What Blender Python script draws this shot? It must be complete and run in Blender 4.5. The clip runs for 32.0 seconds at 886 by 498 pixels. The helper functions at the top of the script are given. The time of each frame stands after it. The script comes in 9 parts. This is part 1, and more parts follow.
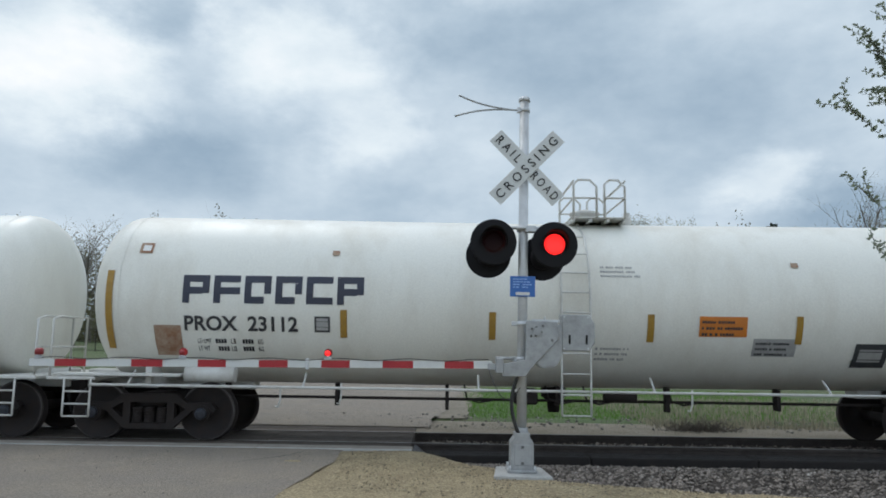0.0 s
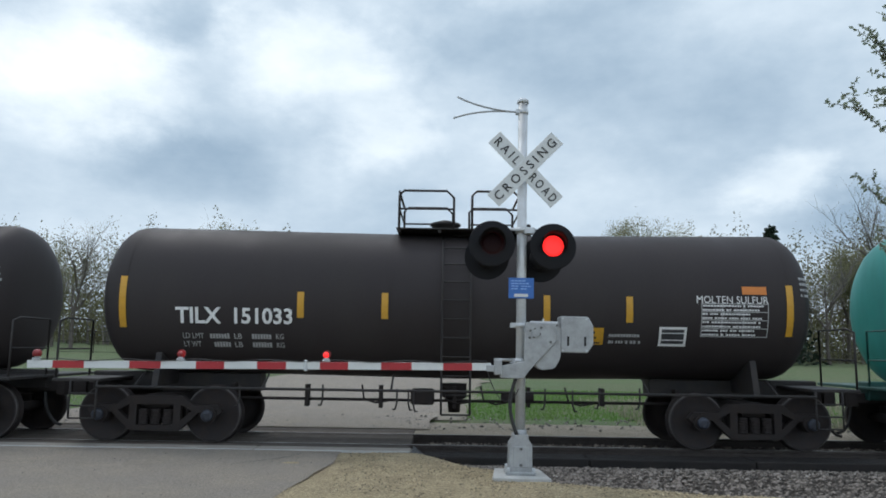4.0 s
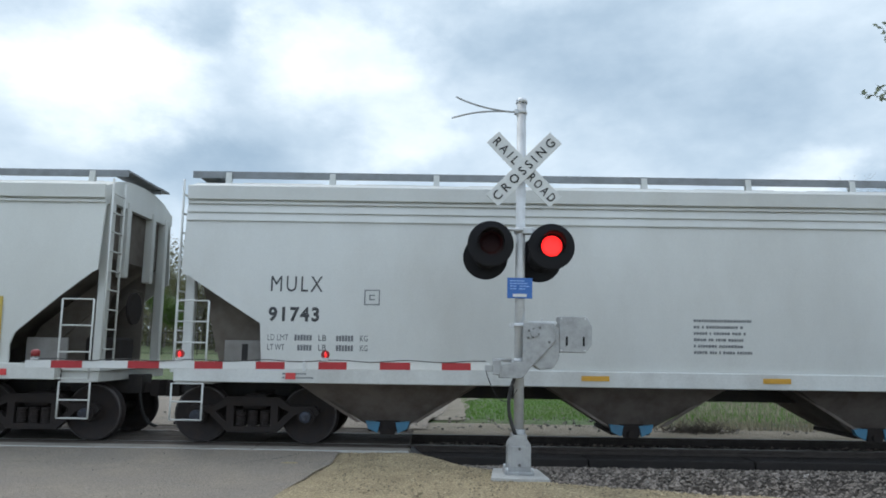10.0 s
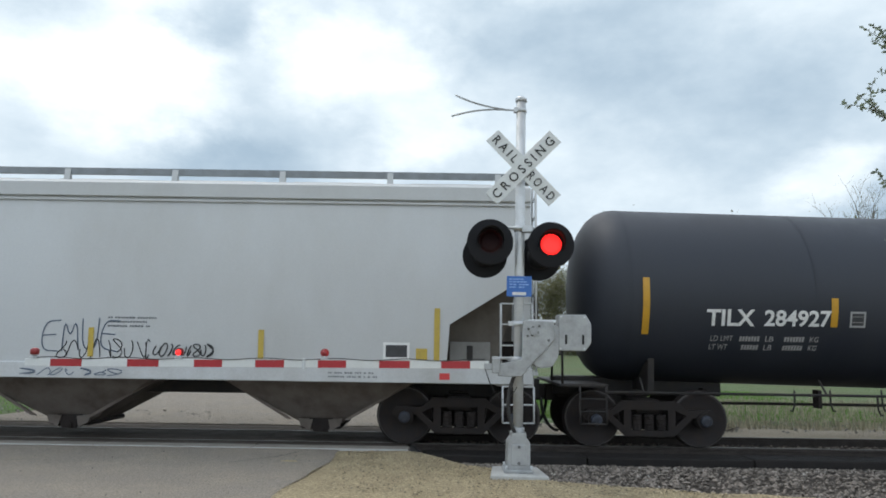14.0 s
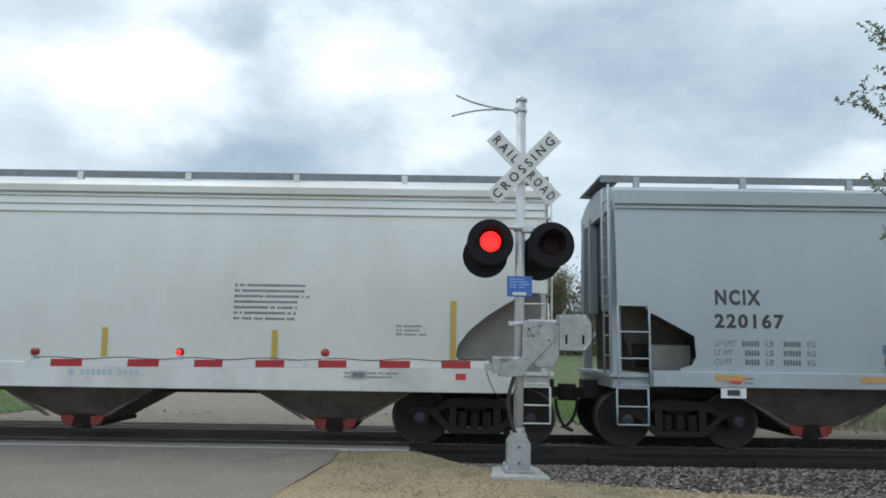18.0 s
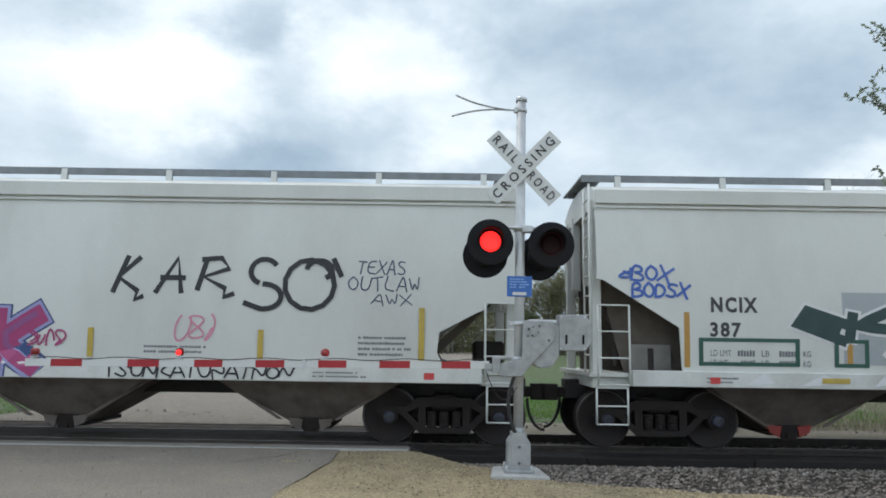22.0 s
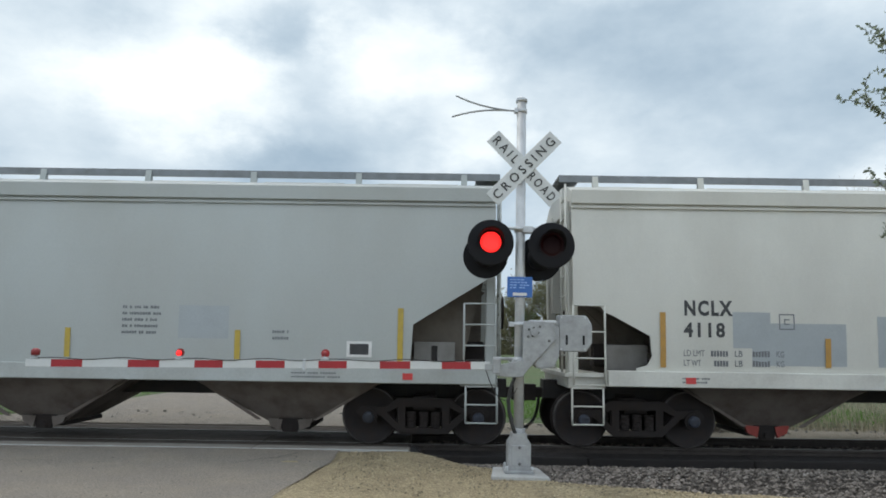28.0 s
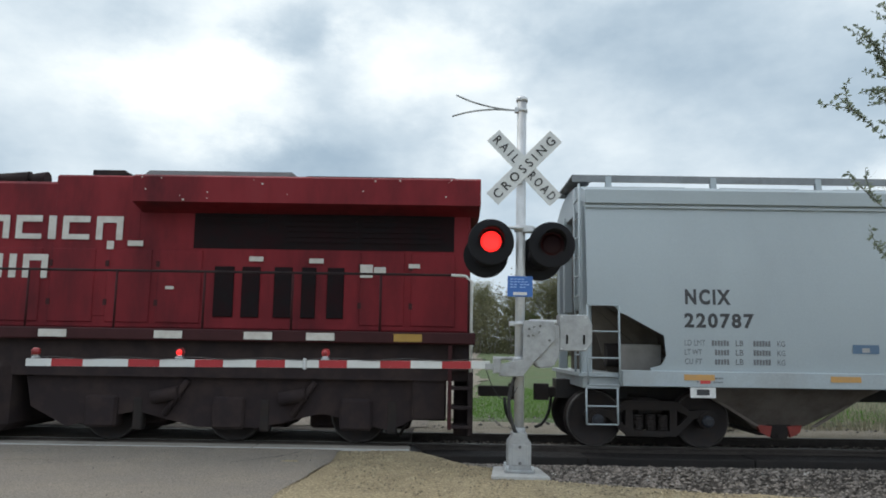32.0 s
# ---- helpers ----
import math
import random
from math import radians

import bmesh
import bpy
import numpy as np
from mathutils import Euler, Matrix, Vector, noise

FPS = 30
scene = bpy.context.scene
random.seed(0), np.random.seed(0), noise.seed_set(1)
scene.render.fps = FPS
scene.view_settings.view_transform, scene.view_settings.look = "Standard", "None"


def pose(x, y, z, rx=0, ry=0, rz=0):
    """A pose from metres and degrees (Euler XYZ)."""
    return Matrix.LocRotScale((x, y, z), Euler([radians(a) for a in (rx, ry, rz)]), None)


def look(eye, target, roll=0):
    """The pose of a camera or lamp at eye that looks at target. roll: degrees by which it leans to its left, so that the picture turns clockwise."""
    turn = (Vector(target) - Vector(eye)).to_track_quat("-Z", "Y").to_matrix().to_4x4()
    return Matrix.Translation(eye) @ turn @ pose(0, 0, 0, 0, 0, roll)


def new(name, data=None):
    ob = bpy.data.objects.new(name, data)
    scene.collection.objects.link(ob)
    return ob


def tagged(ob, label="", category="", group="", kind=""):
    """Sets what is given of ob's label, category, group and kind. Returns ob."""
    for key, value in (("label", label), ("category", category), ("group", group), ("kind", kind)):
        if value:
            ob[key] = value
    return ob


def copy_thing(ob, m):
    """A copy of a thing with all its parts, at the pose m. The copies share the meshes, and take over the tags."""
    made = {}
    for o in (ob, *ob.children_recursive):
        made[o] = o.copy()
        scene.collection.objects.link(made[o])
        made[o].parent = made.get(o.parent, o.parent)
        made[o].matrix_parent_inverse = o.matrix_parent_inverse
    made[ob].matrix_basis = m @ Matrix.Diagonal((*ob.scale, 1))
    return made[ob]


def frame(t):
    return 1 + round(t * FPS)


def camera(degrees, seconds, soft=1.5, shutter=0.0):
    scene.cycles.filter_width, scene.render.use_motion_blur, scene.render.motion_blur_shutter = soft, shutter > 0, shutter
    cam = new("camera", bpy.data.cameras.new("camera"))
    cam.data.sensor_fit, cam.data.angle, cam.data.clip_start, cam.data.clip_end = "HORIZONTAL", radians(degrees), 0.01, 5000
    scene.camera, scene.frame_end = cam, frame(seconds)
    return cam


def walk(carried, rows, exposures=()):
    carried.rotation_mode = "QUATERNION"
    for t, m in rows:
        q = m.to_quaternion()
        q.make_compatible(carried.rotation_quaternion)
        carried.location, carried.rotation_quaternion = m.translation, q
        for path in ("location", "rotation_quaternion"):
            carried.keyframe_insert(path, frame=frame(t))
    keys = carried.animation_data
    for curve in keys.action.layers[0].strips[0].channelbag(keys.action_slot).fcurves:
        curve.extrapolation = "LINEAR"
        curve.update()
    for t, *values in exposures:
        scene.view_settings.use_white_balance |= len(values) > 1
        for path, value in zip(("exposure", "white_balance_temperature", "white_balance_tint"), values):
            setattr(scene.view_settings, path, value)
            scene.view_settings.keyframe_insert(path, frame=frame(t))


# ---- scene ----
cam = camera(62.2, 32.0, soft=1.8)
EYE = (0.0, -13.3, 1.6)


def aim(t, dx, dy):
    """One row: the camera rests on a dashboard and only shakes by fractions of a degree."""
    return t, pose(*EYE, 97.6 + 0.044 * dy, -0.85, 0.044 * dx)


walk(cam, [aim(*r) for r in (
    (0.0, 5, -1), (0.5, 5.5, -1), (1.0, 6, -3), (1.5, 5.5, -1), (2.0, 5.5, 0), (2.5, 5, 1), (3.0, 5, 2), (3.5, 3, 2),
    (5.5, 2, 2), (6.0, 2, 2), (7.0, 1.8, 1.5), (8.0, 2, 0), (9.0, 0.5, 0), (10.0, 0, 2), (11.0, 0, 0), (12.0, 0, 0),
    (13.0, -1, 0), (13.5, -1, -3), (14.0, -1, -1), (14.5, -1, -3), (16.5, -1, -1), (17.0, -1.5, 0), (18.0, -0.5, -1),
    (19.0, -1.5, -1), (20.0, -2, -1), (21.0, 0, -3), (22.0, -0.5, -1), (23.0, -1, -1), (24.0, 0, -1), (25.0, 0, 0),
    (25.5, -1, 0), (27.5, 0, -1), (28.0, 0, 0), (29.0, 0.5, 0), (30.0, 1.5, 0), (31.0, 1.5, -1), (32.0, 0.5, -1))],
     exposures=((0, -0.15, 6350, 10), (1, -0.15, 6350, 10), (2, -0.06, 6350, 10), (3.5, 0.0, 6300, 10), (7, 0.12, 6250, 10), (12, 0.18, 6350, 10), (14, 0.22, 6600, 10), (17, 0.12, 6480, 10), (25, 0.12, 6500, 10), (28, 0.1, 6620, 10), (32, 0.1, 6650, 10)))

# ---- how far the train has rolled, in metres, time by time ----
ROLLED = ((0, 0), (1, 19.93), (2, 39.77), (3, 60.16), (6, 121.36), (7, 141.46), (8, 161.76), (9, 182.06), (10, 202.01),
          (11, 222.11), (12, 241.6), (13, 262.06), (14, 281.91), (17, 343.01), (18, 363.41), (19, 383.8), (20, 404.18), (21, 424.57),
          (22, 444.99), (23, 465.37), (24, 485.77), (25, 506.13), (28, 566.79), (29, 587.25), (30, 607.66), (31, 628.06), (32, 648.46))


def rolled(t):
    return float(np.interp(t, [r[0] for r in ROLLED], [r[1] for r in ROLLED]))


# ---- world and sun ----
world = bpy.data.worlds.new("overcast_sky")
scene.world = world
world.use_nodes = True


def cloud_nodes(nt, vector):
    """Grey and white cloud cover with a few bluish thin places, as a colour socket."""
    def noise_tex(scale, detail, rough, dist=0.0):
        n = nt.nodes.new("ShaderNodeTexNoise")
        n.inputs["Scale"].default_value, n.inputs["Detail"].default_value = scale, detail
        n.inputs["Roughness"].default_value, n.inputs["Distortion"].default_value = rough, dist
        nt.links.new(vector, n.inputs["Vector"])
        return n.outputs["Fac"]

    def ramp(sock, stops):
        r = nt.nodes.new("ShaderNodeValToRGB")
        while len(r.color_ramp.elements) < len(stops):
            r.color_ramp.elements.new(0.5)
        for e, (p, c) in zip(r.color_ramp.elements, stops):
            e.position, e.color = p, (*c, 1)
        r.color_ramp.interpolation = "EASE"
        nt.links.new(sock, r.inputs[0])
        return r.outputs[0]

    big = ramp(noise_tex(2.2, 5, 0.52, 0.3), ((0.33, (0.36, 0.45, 0.56)), (0.47, (0.55, 0.65, 0.75)), (0.56, (0.78, 0.85, 0.90)), (0.68, (0.98, 1.0, 1.0))))
    fine = ramp(noise_tex(7.0, 6, 0.55), ((0.3, (0.86, 0.88, 0.90)), (0.7, (1.08, 1.07, 1.06))))
    mul = nt.nodes.new("ShaderNodeMix")
    mul.data_type, mul.blend_type = "RGBA", "MULTIPLY"
    mul.inputs[0].default_value = 1.0
    nt.links.new(big, mul.inputs[6]), nt.links.new(fine, mul.inputs[7])
    return mul.outputs[2]


SUN_ELEVATION, SUN_TURN = radians(58), radians(-35)
nt = world.node_tree
nt.nodes.clear()
sky = nt.nodes.new("ShaderNodeTexSky")
sky.sky_type, sky.sun_disc = "NISHITA", False
sky.sun_elevation, sky.sun_rotation = SUN_ELEVATION, SUN_TURN
coord = nt.nodes.new("ShaderNodeTexCoord")
clouds = cloud_nodes(nt, coord.outputs["Generated"])
sky_bg, cloud_bg, both, out = (nt.nodes.new(n) for n in ("ShaderNodeBackground", "ShaderNodeBackground", "ShaderNodeAddShader", "ShaderNodeOutputWorld"))
sky_bg.inputs["Strength"].default_value = 0.05
cloud_bg.inputs["Strength"].default_value = 1.2
nt.links.new(sky.outputs[0], sky_bg.inputs["Color"]), nt.links.new(clouds, cloud_bg.inputs["Color"])
nt.links.new(sky_bg.outputs[0], both.inputs[0]), nt.links.new(cloud_bg.outputs[0], both.inputs[1])
nt.links.new(both.outputs[0], out.inputs["Surface"])

sun_data = bpy.data.lights.new("sun", "SUN")
sun_data.energy, sun_data.angle, sun_data.color = 0.9, radians(25), (1.0, 0.96, 0.9)
sun = new("sun", sun_data)
sun.matrix_world = look((0, 0, 0), (-math.sin(SUN_TURN) * math.cos(SUN_ELEVATION), -math.cos(SUN_TURN) * math.cos(SUN_ELEVATION), -math.sin(SUN_ELEVATION)))


# ---- materials ----
MATS = {}


def paint(name, color, rough=0.5, metal=0.0, dirt=(0.12, 0.10, 0.08), amount=0.25, scale=2.0, streak=1.0, bump=0.05, grain=60.0, seed=0.0, island=0.0, rand=0.0, top=None, fleck=0.05, thin=0.0, gloss=0.5):
    """A worn surface: a base colour, dirt in patches or upright streaks, fine grain, and a little relief.
    top: (colour, height) of a second coat above that height. thin: the share of light that passes through, for leaves. gloss: low for soot and dull black."""
    if name in MATS:
        return MATS[name]
    m = MATS[name] = bpy.data.materials.new(name)
    m.use_nodes = True
    nt = m.node_tree
    bsdf = nt.nodes["Principled BSDF"]
    L = nt.links.new

    def node(kind, **inputs):
        n = nt.nodes.new(kind)
        for k, v in inputs.items():
            n.inputs[k].default_value = v
        return n

    def mix(fac, a, b, mode="MIX"):
        n = nt.nodes.new("ShaderNodeMix")
        n.data_type, n.blend_type = "RGBA", mode
        for i, v in ((0, fac), (6, a), (7, b)):
            if hasattr(v, "is_linked"):
                L(v, n.inputs[i])
            else:
                n.inputs[i].default_value = v if i == 0 else (*v, 1)
        return n.outputs[2]

    def span(sock, a, b, c=0.0, d=1.0):
        n = nt.nodes.new("ShaderNodeMapRange")
        for i, v in enumerate((a, b, c, d)):
            n.inputs[i + 1].default_value = v
        L(sock, n.inputs[0])
        return n.outputs[0]

    co = node("ShaderNodeTexCoord")
    mp = node("ShaderNodeMapping", Location=(seed * 7.3, seed * 3.1, seed), Scale=(1, 1, 1.0 / streak))
    L(co.outputs["Object"], mp.inputs[0])
    big = node("ShaderNodeTexNoise", Scale=scale, Detail=6.0, Roughness=0.62)
    fine = node("ShaderNodeTexNoise", Scale=grain, Detail=3.0)
    L(mp.outputs[0], big.inputs["Vector"]), L(co.outputs["Object"], fine.inputs["Vector"])
    base = tuple(color)
    if top:
        sep = node("ShaderNodeSeparateXYZ")
        L(co.outputs["Object"], sep.inputs[0])
        add = node("ShaderNodeMath")
        add.operation = "ADD"
        L(sep.outputs[2], add.inputs[0]), L(span(big.outputs["Fac"], 0, 1, -0.35, 0.35), add.inputs[1])
        base = mix(span(add.outputs[0], top[1] - 0.12, top[1] + 0.12), base, top[0])
    if island or rand:
        src = node("ShaderNodeNewGeometry").outputs["Random Per Island"] if island else node("ShaderNodeObjectInfo").outputs["Random"]
        k = island or rand
        base = mix(1.0, base, mix(src, (1 - k,) * 3, (1 + k,) * 3), "MULTIPLY")
    col = mix(span(big.outputs["Fac"], 0.42, 0.75, 0, amount), base, dirt)
    col = mix(1.0, col, mix(span(fine.outputs["Fac"], 0.3, 0.7), (1 - fleck,) * 3, (1 + fleck,) * 3), "MULTIPLY")
    L(col, bsdf.inputs["Base Color"])
    L(span(big.outputs["Fac"], 0.3, 0.7, max(rough - 0.12, 0.05), min(rough + 0.12, 1)), bsdf.inputs["Roughness"])
    bsdf.inputs["Metallic"].default_value = metal
    bsdf.inputs["Specular IOR Level"].default_value = gloss
    if bump:
        b = node("ShaderNodeBump", Strength=min(bump * 4, 1.0), Distance=bump * 0.2)
        L(fine.outputs["Fac"], b.inputs["Height"]), L(b.outputs[0], bsdf.inputs["Normal"])
    if thin:
        shine, both = node("ShaderNodeBsdfTranslucent"), node("ShaderNodeMixShader", Fac=thin)
        L(col, shine.inputs["Color"]), L(bsdf.outputs[0], both.inputs[1]), L(shine.outputs[0], both.inputs[2])
        L(both.outputs[0], nt.nodes["Material Output"].inputs["Surface"])
    return m


def glow(name, color, strength):
    if name not in MATS:
        m = MATS[name] = bpy.data.materials.new(name)
        m.use_nodes = True
        b = m.node_tree.nodes["Principled BSDF"]
        b.inputs["Base Color"].default_value = (*[c * 0.3 for c in color], 1)
        b.inputs["Emission Color"].default_value = (*color, 1)
        b.inputs["Emission Strength"].default_value = strength
    return MATS[name]


# ---- mesh helpers ----
def part(name, bm, material, parent, label="", at=None):
    """Links a bmesh (or a shared mesh) as one mesh object under a thing or a part."""
    if isinstance(bm, bmesh.types.BMesh):
        me = bpy.data.meshes.new(name)
        bm.to_mesh(me)
        bm.free()
    else:
        me = bm
    if not me.materials:
        for m in (material if isinstance(material, (list, tuple)) else [material]):
            me.materials.append(m)
    ob = new(name, me)
    if parent is not None:
        ob.parent = parent
    if at is not None:
        ob.matrix_basis = at
    return tagged(ob, label)


SHARED = {}


def shared(key, build, material):
    """A mesh built once and shared by all parts of the same shape and material."""
    k = (key, material.name)
    if k not in SHARED:
        bm = build()
        SHARED[k] = bpy.data.meshes.new(str(key))
        bm.to_mesh(SHARED[k])
        bm.free()
        SHARED[k].materials.append(material)
    return SHARED[k]


def thing(name, m, label, category, group="", kind=""):
    e = new(name)
    e.empty_display_size = 0.3
    e.matrix_basis = m
    return tagged(e, label, category, group, kind)


def box(bm, x0, x1, y0, y1, z0, z1, m=None, bevel=0.0):
    vs = [bm.verts.new((x, y, z)) for x in (x0, x1) for y in (y0, y1) for z in (z0, z1)]
    fs = [bm.faces.new([vs[i] for i in q]) for q in ((0, 1, 3, 2), (4, 6, 7, 5), (0, 4, 5, 1), (2, 3, 7, 6), (0, 2, 6, 4), (1, 5, 7, 3))]
    if bevel:
        es = list({e for f in fs for e in f.edges})
        r = bmesh.ops.bevel(bm, geom=es, offset=bevel, segments=1, affect="EDGES")
        vs = list({v for f in r["faces"] for v in f.verts} | {v for v in vs if v.is_valid})
    if m is not None:
        bmesh.ops.transform(bm, matrix=m, verts=vs)
    return bm


def prism(bm, pts, y0, y1, axis="y"):
    """Extrudes a polygon in the xz plane (or xy, axis z; or yz, axis x) from y0 to y1."""
    def co(a, b, d):
        return {"y": (a, d, b), "z": (a, b, d), "x": (d, a, b)}[axis]
    lo, hi = [[bm.verts.new(co(a, b, d)) for a, b in pts] for d in (y0, y1)]
    n = len(pts)
    faces = [bm.faces.new(lo), bm.faces.new(hi[::-1])]
    faces += [bm.faces.new((lo[i], hi[i], hi[(i + 1) % n], lo[(i + 1) % n])) for i in range(n)]
    bmesh.ops.recalc_face_normals(bm, faces=faces)
    return bm


def rod(bm, a, b, r, seg=8, r2=None):
    a, b = Vector(a), Vector(b)
    q = (b - a).to_track_quat("Z", "Y").to_matrix()
    rings = []
    for c, rr in ((a, r), (b, r if r2 is None else r2)):
        rings.append([bm.verts.new(c + q @ Vector((rr * math.cos(k * math.tau / seg), rr * math.sin(k * math.tau / seg), 0))) for k in range(seg)])
    for i in range(seg):
        j = (i + 1) % seg
        bm.faces.new((rings[0][i], rings[0][j], rings[1][j], rings[1][i])).smooth = True
    bm.faces.new(rings[0][::-1]), bm.faces.new(rings[1])
    return bm


def pipe(bm, pts, r, seg=6):
    """One bent tube through the points."""
    P = [Vector(p) for p in pts]
    rings = []
    for i, c in enumerate(P):
        d = (P[min(i + 1, len(P) - 1)] - P[max(i - 1, 0)]).normalized()
        ref = Vector((0, 0, 1)) if abs(d.z) < 0.9 else Vector((0, 1, 0))
        u = d.cross(ref).normalized()
        v = d.cross(u).normalized()
        rings.append([bm.verts.new(c + r * (u * math.cos(k * math.tau / seg) + v * math.sin(k * math.tau / seg))) for k in range(seg)])
    for a, b in zip(rings, rings[1:]):
        off = min(range(seg), key=lambda o: sum((a[k].co - b[(k + o) % seg].co).length for k in range(seg)))
        for i in range(seg):
            j = (i + 1) % seg
            bm.faces.new((a[i], a[j], b[(j + off) % seg], b[(i + off) % seg])).smooth = True
    bm.faces.new(rings[0][::-1]), bm.faces.new(rings[-1])
    return bm


def lathe(bm, profile, seg, axis="y", smooth=True):
    """Turns (radius, place along the axis) points round the axis."""
    rings = []
    for r, d in profile:
        ring = []
        for k in range(seg):
            c, s = r * math.cos(k * math.tau / seg), r * math.sin(k * math.tau / seg)
            ring.append(bm.verts.new({"y": (c, d, s), "x": (d, c, s), "z": (c, s, d)}[axis]))
        rings.append(ring)
    fs = []
    for a, b in zip(rings, rings[1:]):
        for i in range(seg):
            j = (i + 1) % seg
            f = bm.faces.new((a[i], a[j], b[j], b[i]))
            f.smooth = smooth
            fs.append(f)
    fs += [bm.faces.new(rings[0]), bm.faces.new(rings[-1])]
    bmesh.ops.recalc_face_normals(bm, faces=fs)
    return bm


LETTERS = {}


def letters(text, bold=0.0, space=1.0):
    """Outlines of a word in the built-in font, as flat points and faces, one unit of capital height, left end at 0."""
    if (text, bold, space) not in LETTERS:
        cu = bpy.data.curves.new("letters", "FONT")
        cu.body, cu.size, cu.offset, cu.resolution_u, cu.space_character = text, 1.0, bold, 3, space
        ob = bpy.data.objects.new("letters", cu)
        me = bpy.data.meshes.new_from_object(ob)
        v = np.array([p.co[:2] for p in me.vertices])
        v -= v.min(axis=0)
        h = v[:, 1].max()
        LETTERS[text, bold, space] = (v / h, [tuple(p.vertices) for p in me.polygons])
        bpy.data.objects.remove(ob)
        bpy.data.meshes.remove(me), bpy.data.curves.remove(cu)
    return LETTERS[text, bold, space]


class Flat:
    """A flat car side that faces the road: lettering lies a few millimetres before it."""
    def __init__(self, y):
        self.y = y

    def at(self, x, z, lift=0.004):
        return x, -(self.y + lift), z


class Bowed:
    """A hopper car's side sheet, which curves inwards towards the roof and a little towards the side sill that it stands on."""
    def __init__(self, y, bow, sill):
        self.y, self.bow, self.sill = y, bow, sill

    def depth(self, z):
        return self.y - self.bow * max(0.0, (z - 2.3) / 1.6) ** 2 - 0.045 * max(0.0, 2.3 - z) ** 2

    def at(self, x, z, lift=0.004):
        return x, -((self.y + 0.032 if z < self.sill else self.depth(z)) + lift), z


class Round:
    """The side of a lying tank of radius r whose axis is at height z(x)."""
    def __init__(self, r, axis):
        self.r, self.axis = r, axis

    def at(self, x, z, lift=0.004):
        zc = self.axis(x)
        a = math.asin(max(-1, min(1, (z - zc) / self.r)))
        return x, -(self.r + lift) * math.cos(a), zc + (self.r + lift) * math.sin(a)


# hand-drawn capitals as pen strokes in a unit square
PEN = {
    "A": (((0, 0), (0.42, 1), (0.6, 1), (1, 0)), ((0.2, 0.36), (0.82, 0.36))),
    "B": (((0.04, 0), (0, 1), (0.75, 0.95), (0.8, 0.62), (0.1, 0.52), (0.95, 0.44), (0.95, 0.06), (0.04, 0.02)),),
    "C": (((1, 0.78), (0.55, 1), (0.08, 0.72), (0.04, 0.28), (0.5, 0), (1, 0.2)),),
    "D": (((0, 0), (0.05, 1), (0.8, 0.85), (1, 0.4), (0.6, 0.03), (0, 0)),),
    "E": (((1, 0.96), (0.05, 0.92), (0.0, 0.05), (1, 0.0)), ((0.05, 0.5), (0.8, 0.52))),
    "F": (((1, 0.98), (0.1, 0.92), (0.0, 0.0)), ((0.05, 0.5), (0.75, 0.54))),
    "G": (((1, 0.8), (0.5, 1), (0.02, 0.6), (0.2, 0.05), (0.95, 0.08), (0.95, 0.45), (0.6, 0.45)),),
    "H": (((0, 0), (0.06, 1)), ((0.95, 0), (1, 1)), ((0.05, 0.5), (0.95, 0.54))),
    "K": (((0, 0), (0.08, 1)), ((0.95, 1), (0.14, 0.5), (1, 0))),
    "L": (((0.08, 1), (0.0, 0.08), (1, 0.04)),),
    "M": (((0, 0), (0.2, 1), (0.48, 0.35), (0.82, 1), (1, 0)),),
    "N": (((0, 0), (0.1, 1), (0.85, 0.05), (1, 1)),),
    "O": (((0.5, 1), (0.96, 0.72), (0.96, 0.28), (0.5, 0), (0.04, 0.28), (0.04, 0.72), (0.5, 1)),),
    "P": (((0.04, 0), (0.04, 1), (0.85, 0.92), (0.9, 0.55), (0.1, 0.42)),),
    "R": (((0.04, 0), (0.04, 1), (0.85, 0.92), (0.85, 0.58), (0.12, 0.48), (1, 0)),),
    "S": (((0.95, 0.85), (0.4, 1), (0.06, 0.74), (0.9, 0.36), (0.65, 0), (0.0, 0.14)),),
    "T": (((0, 0.95), (1, 1)), ((0.5, 0.97), (0.46, 0))),
    "U": (((0.04, 1), (0.1, 0.2), (0.5, 0), (0.9, 0.2), (1, 1)),),
    "V": (((0, 1), (0.45, 0), (1, 1)),),
    "W": (((0, 1), (0.22, 0), (0.5, 0.7), (0.76, 0), (1, 1)),),
    "I": (((0.5, 1), (0.5, 0)),),
    "X": (((0, 1), (1, 0)), ((1, 1), (0.05, 0))),
    "Y": (((0, 1), (0.48, 0.5), (1, 1)), ((0.48, 0.5), (0.42, 0))),
    "Z": (((0, 0.9), (0.95, 1), (0.05, 0.04), (1, 0)),),
}


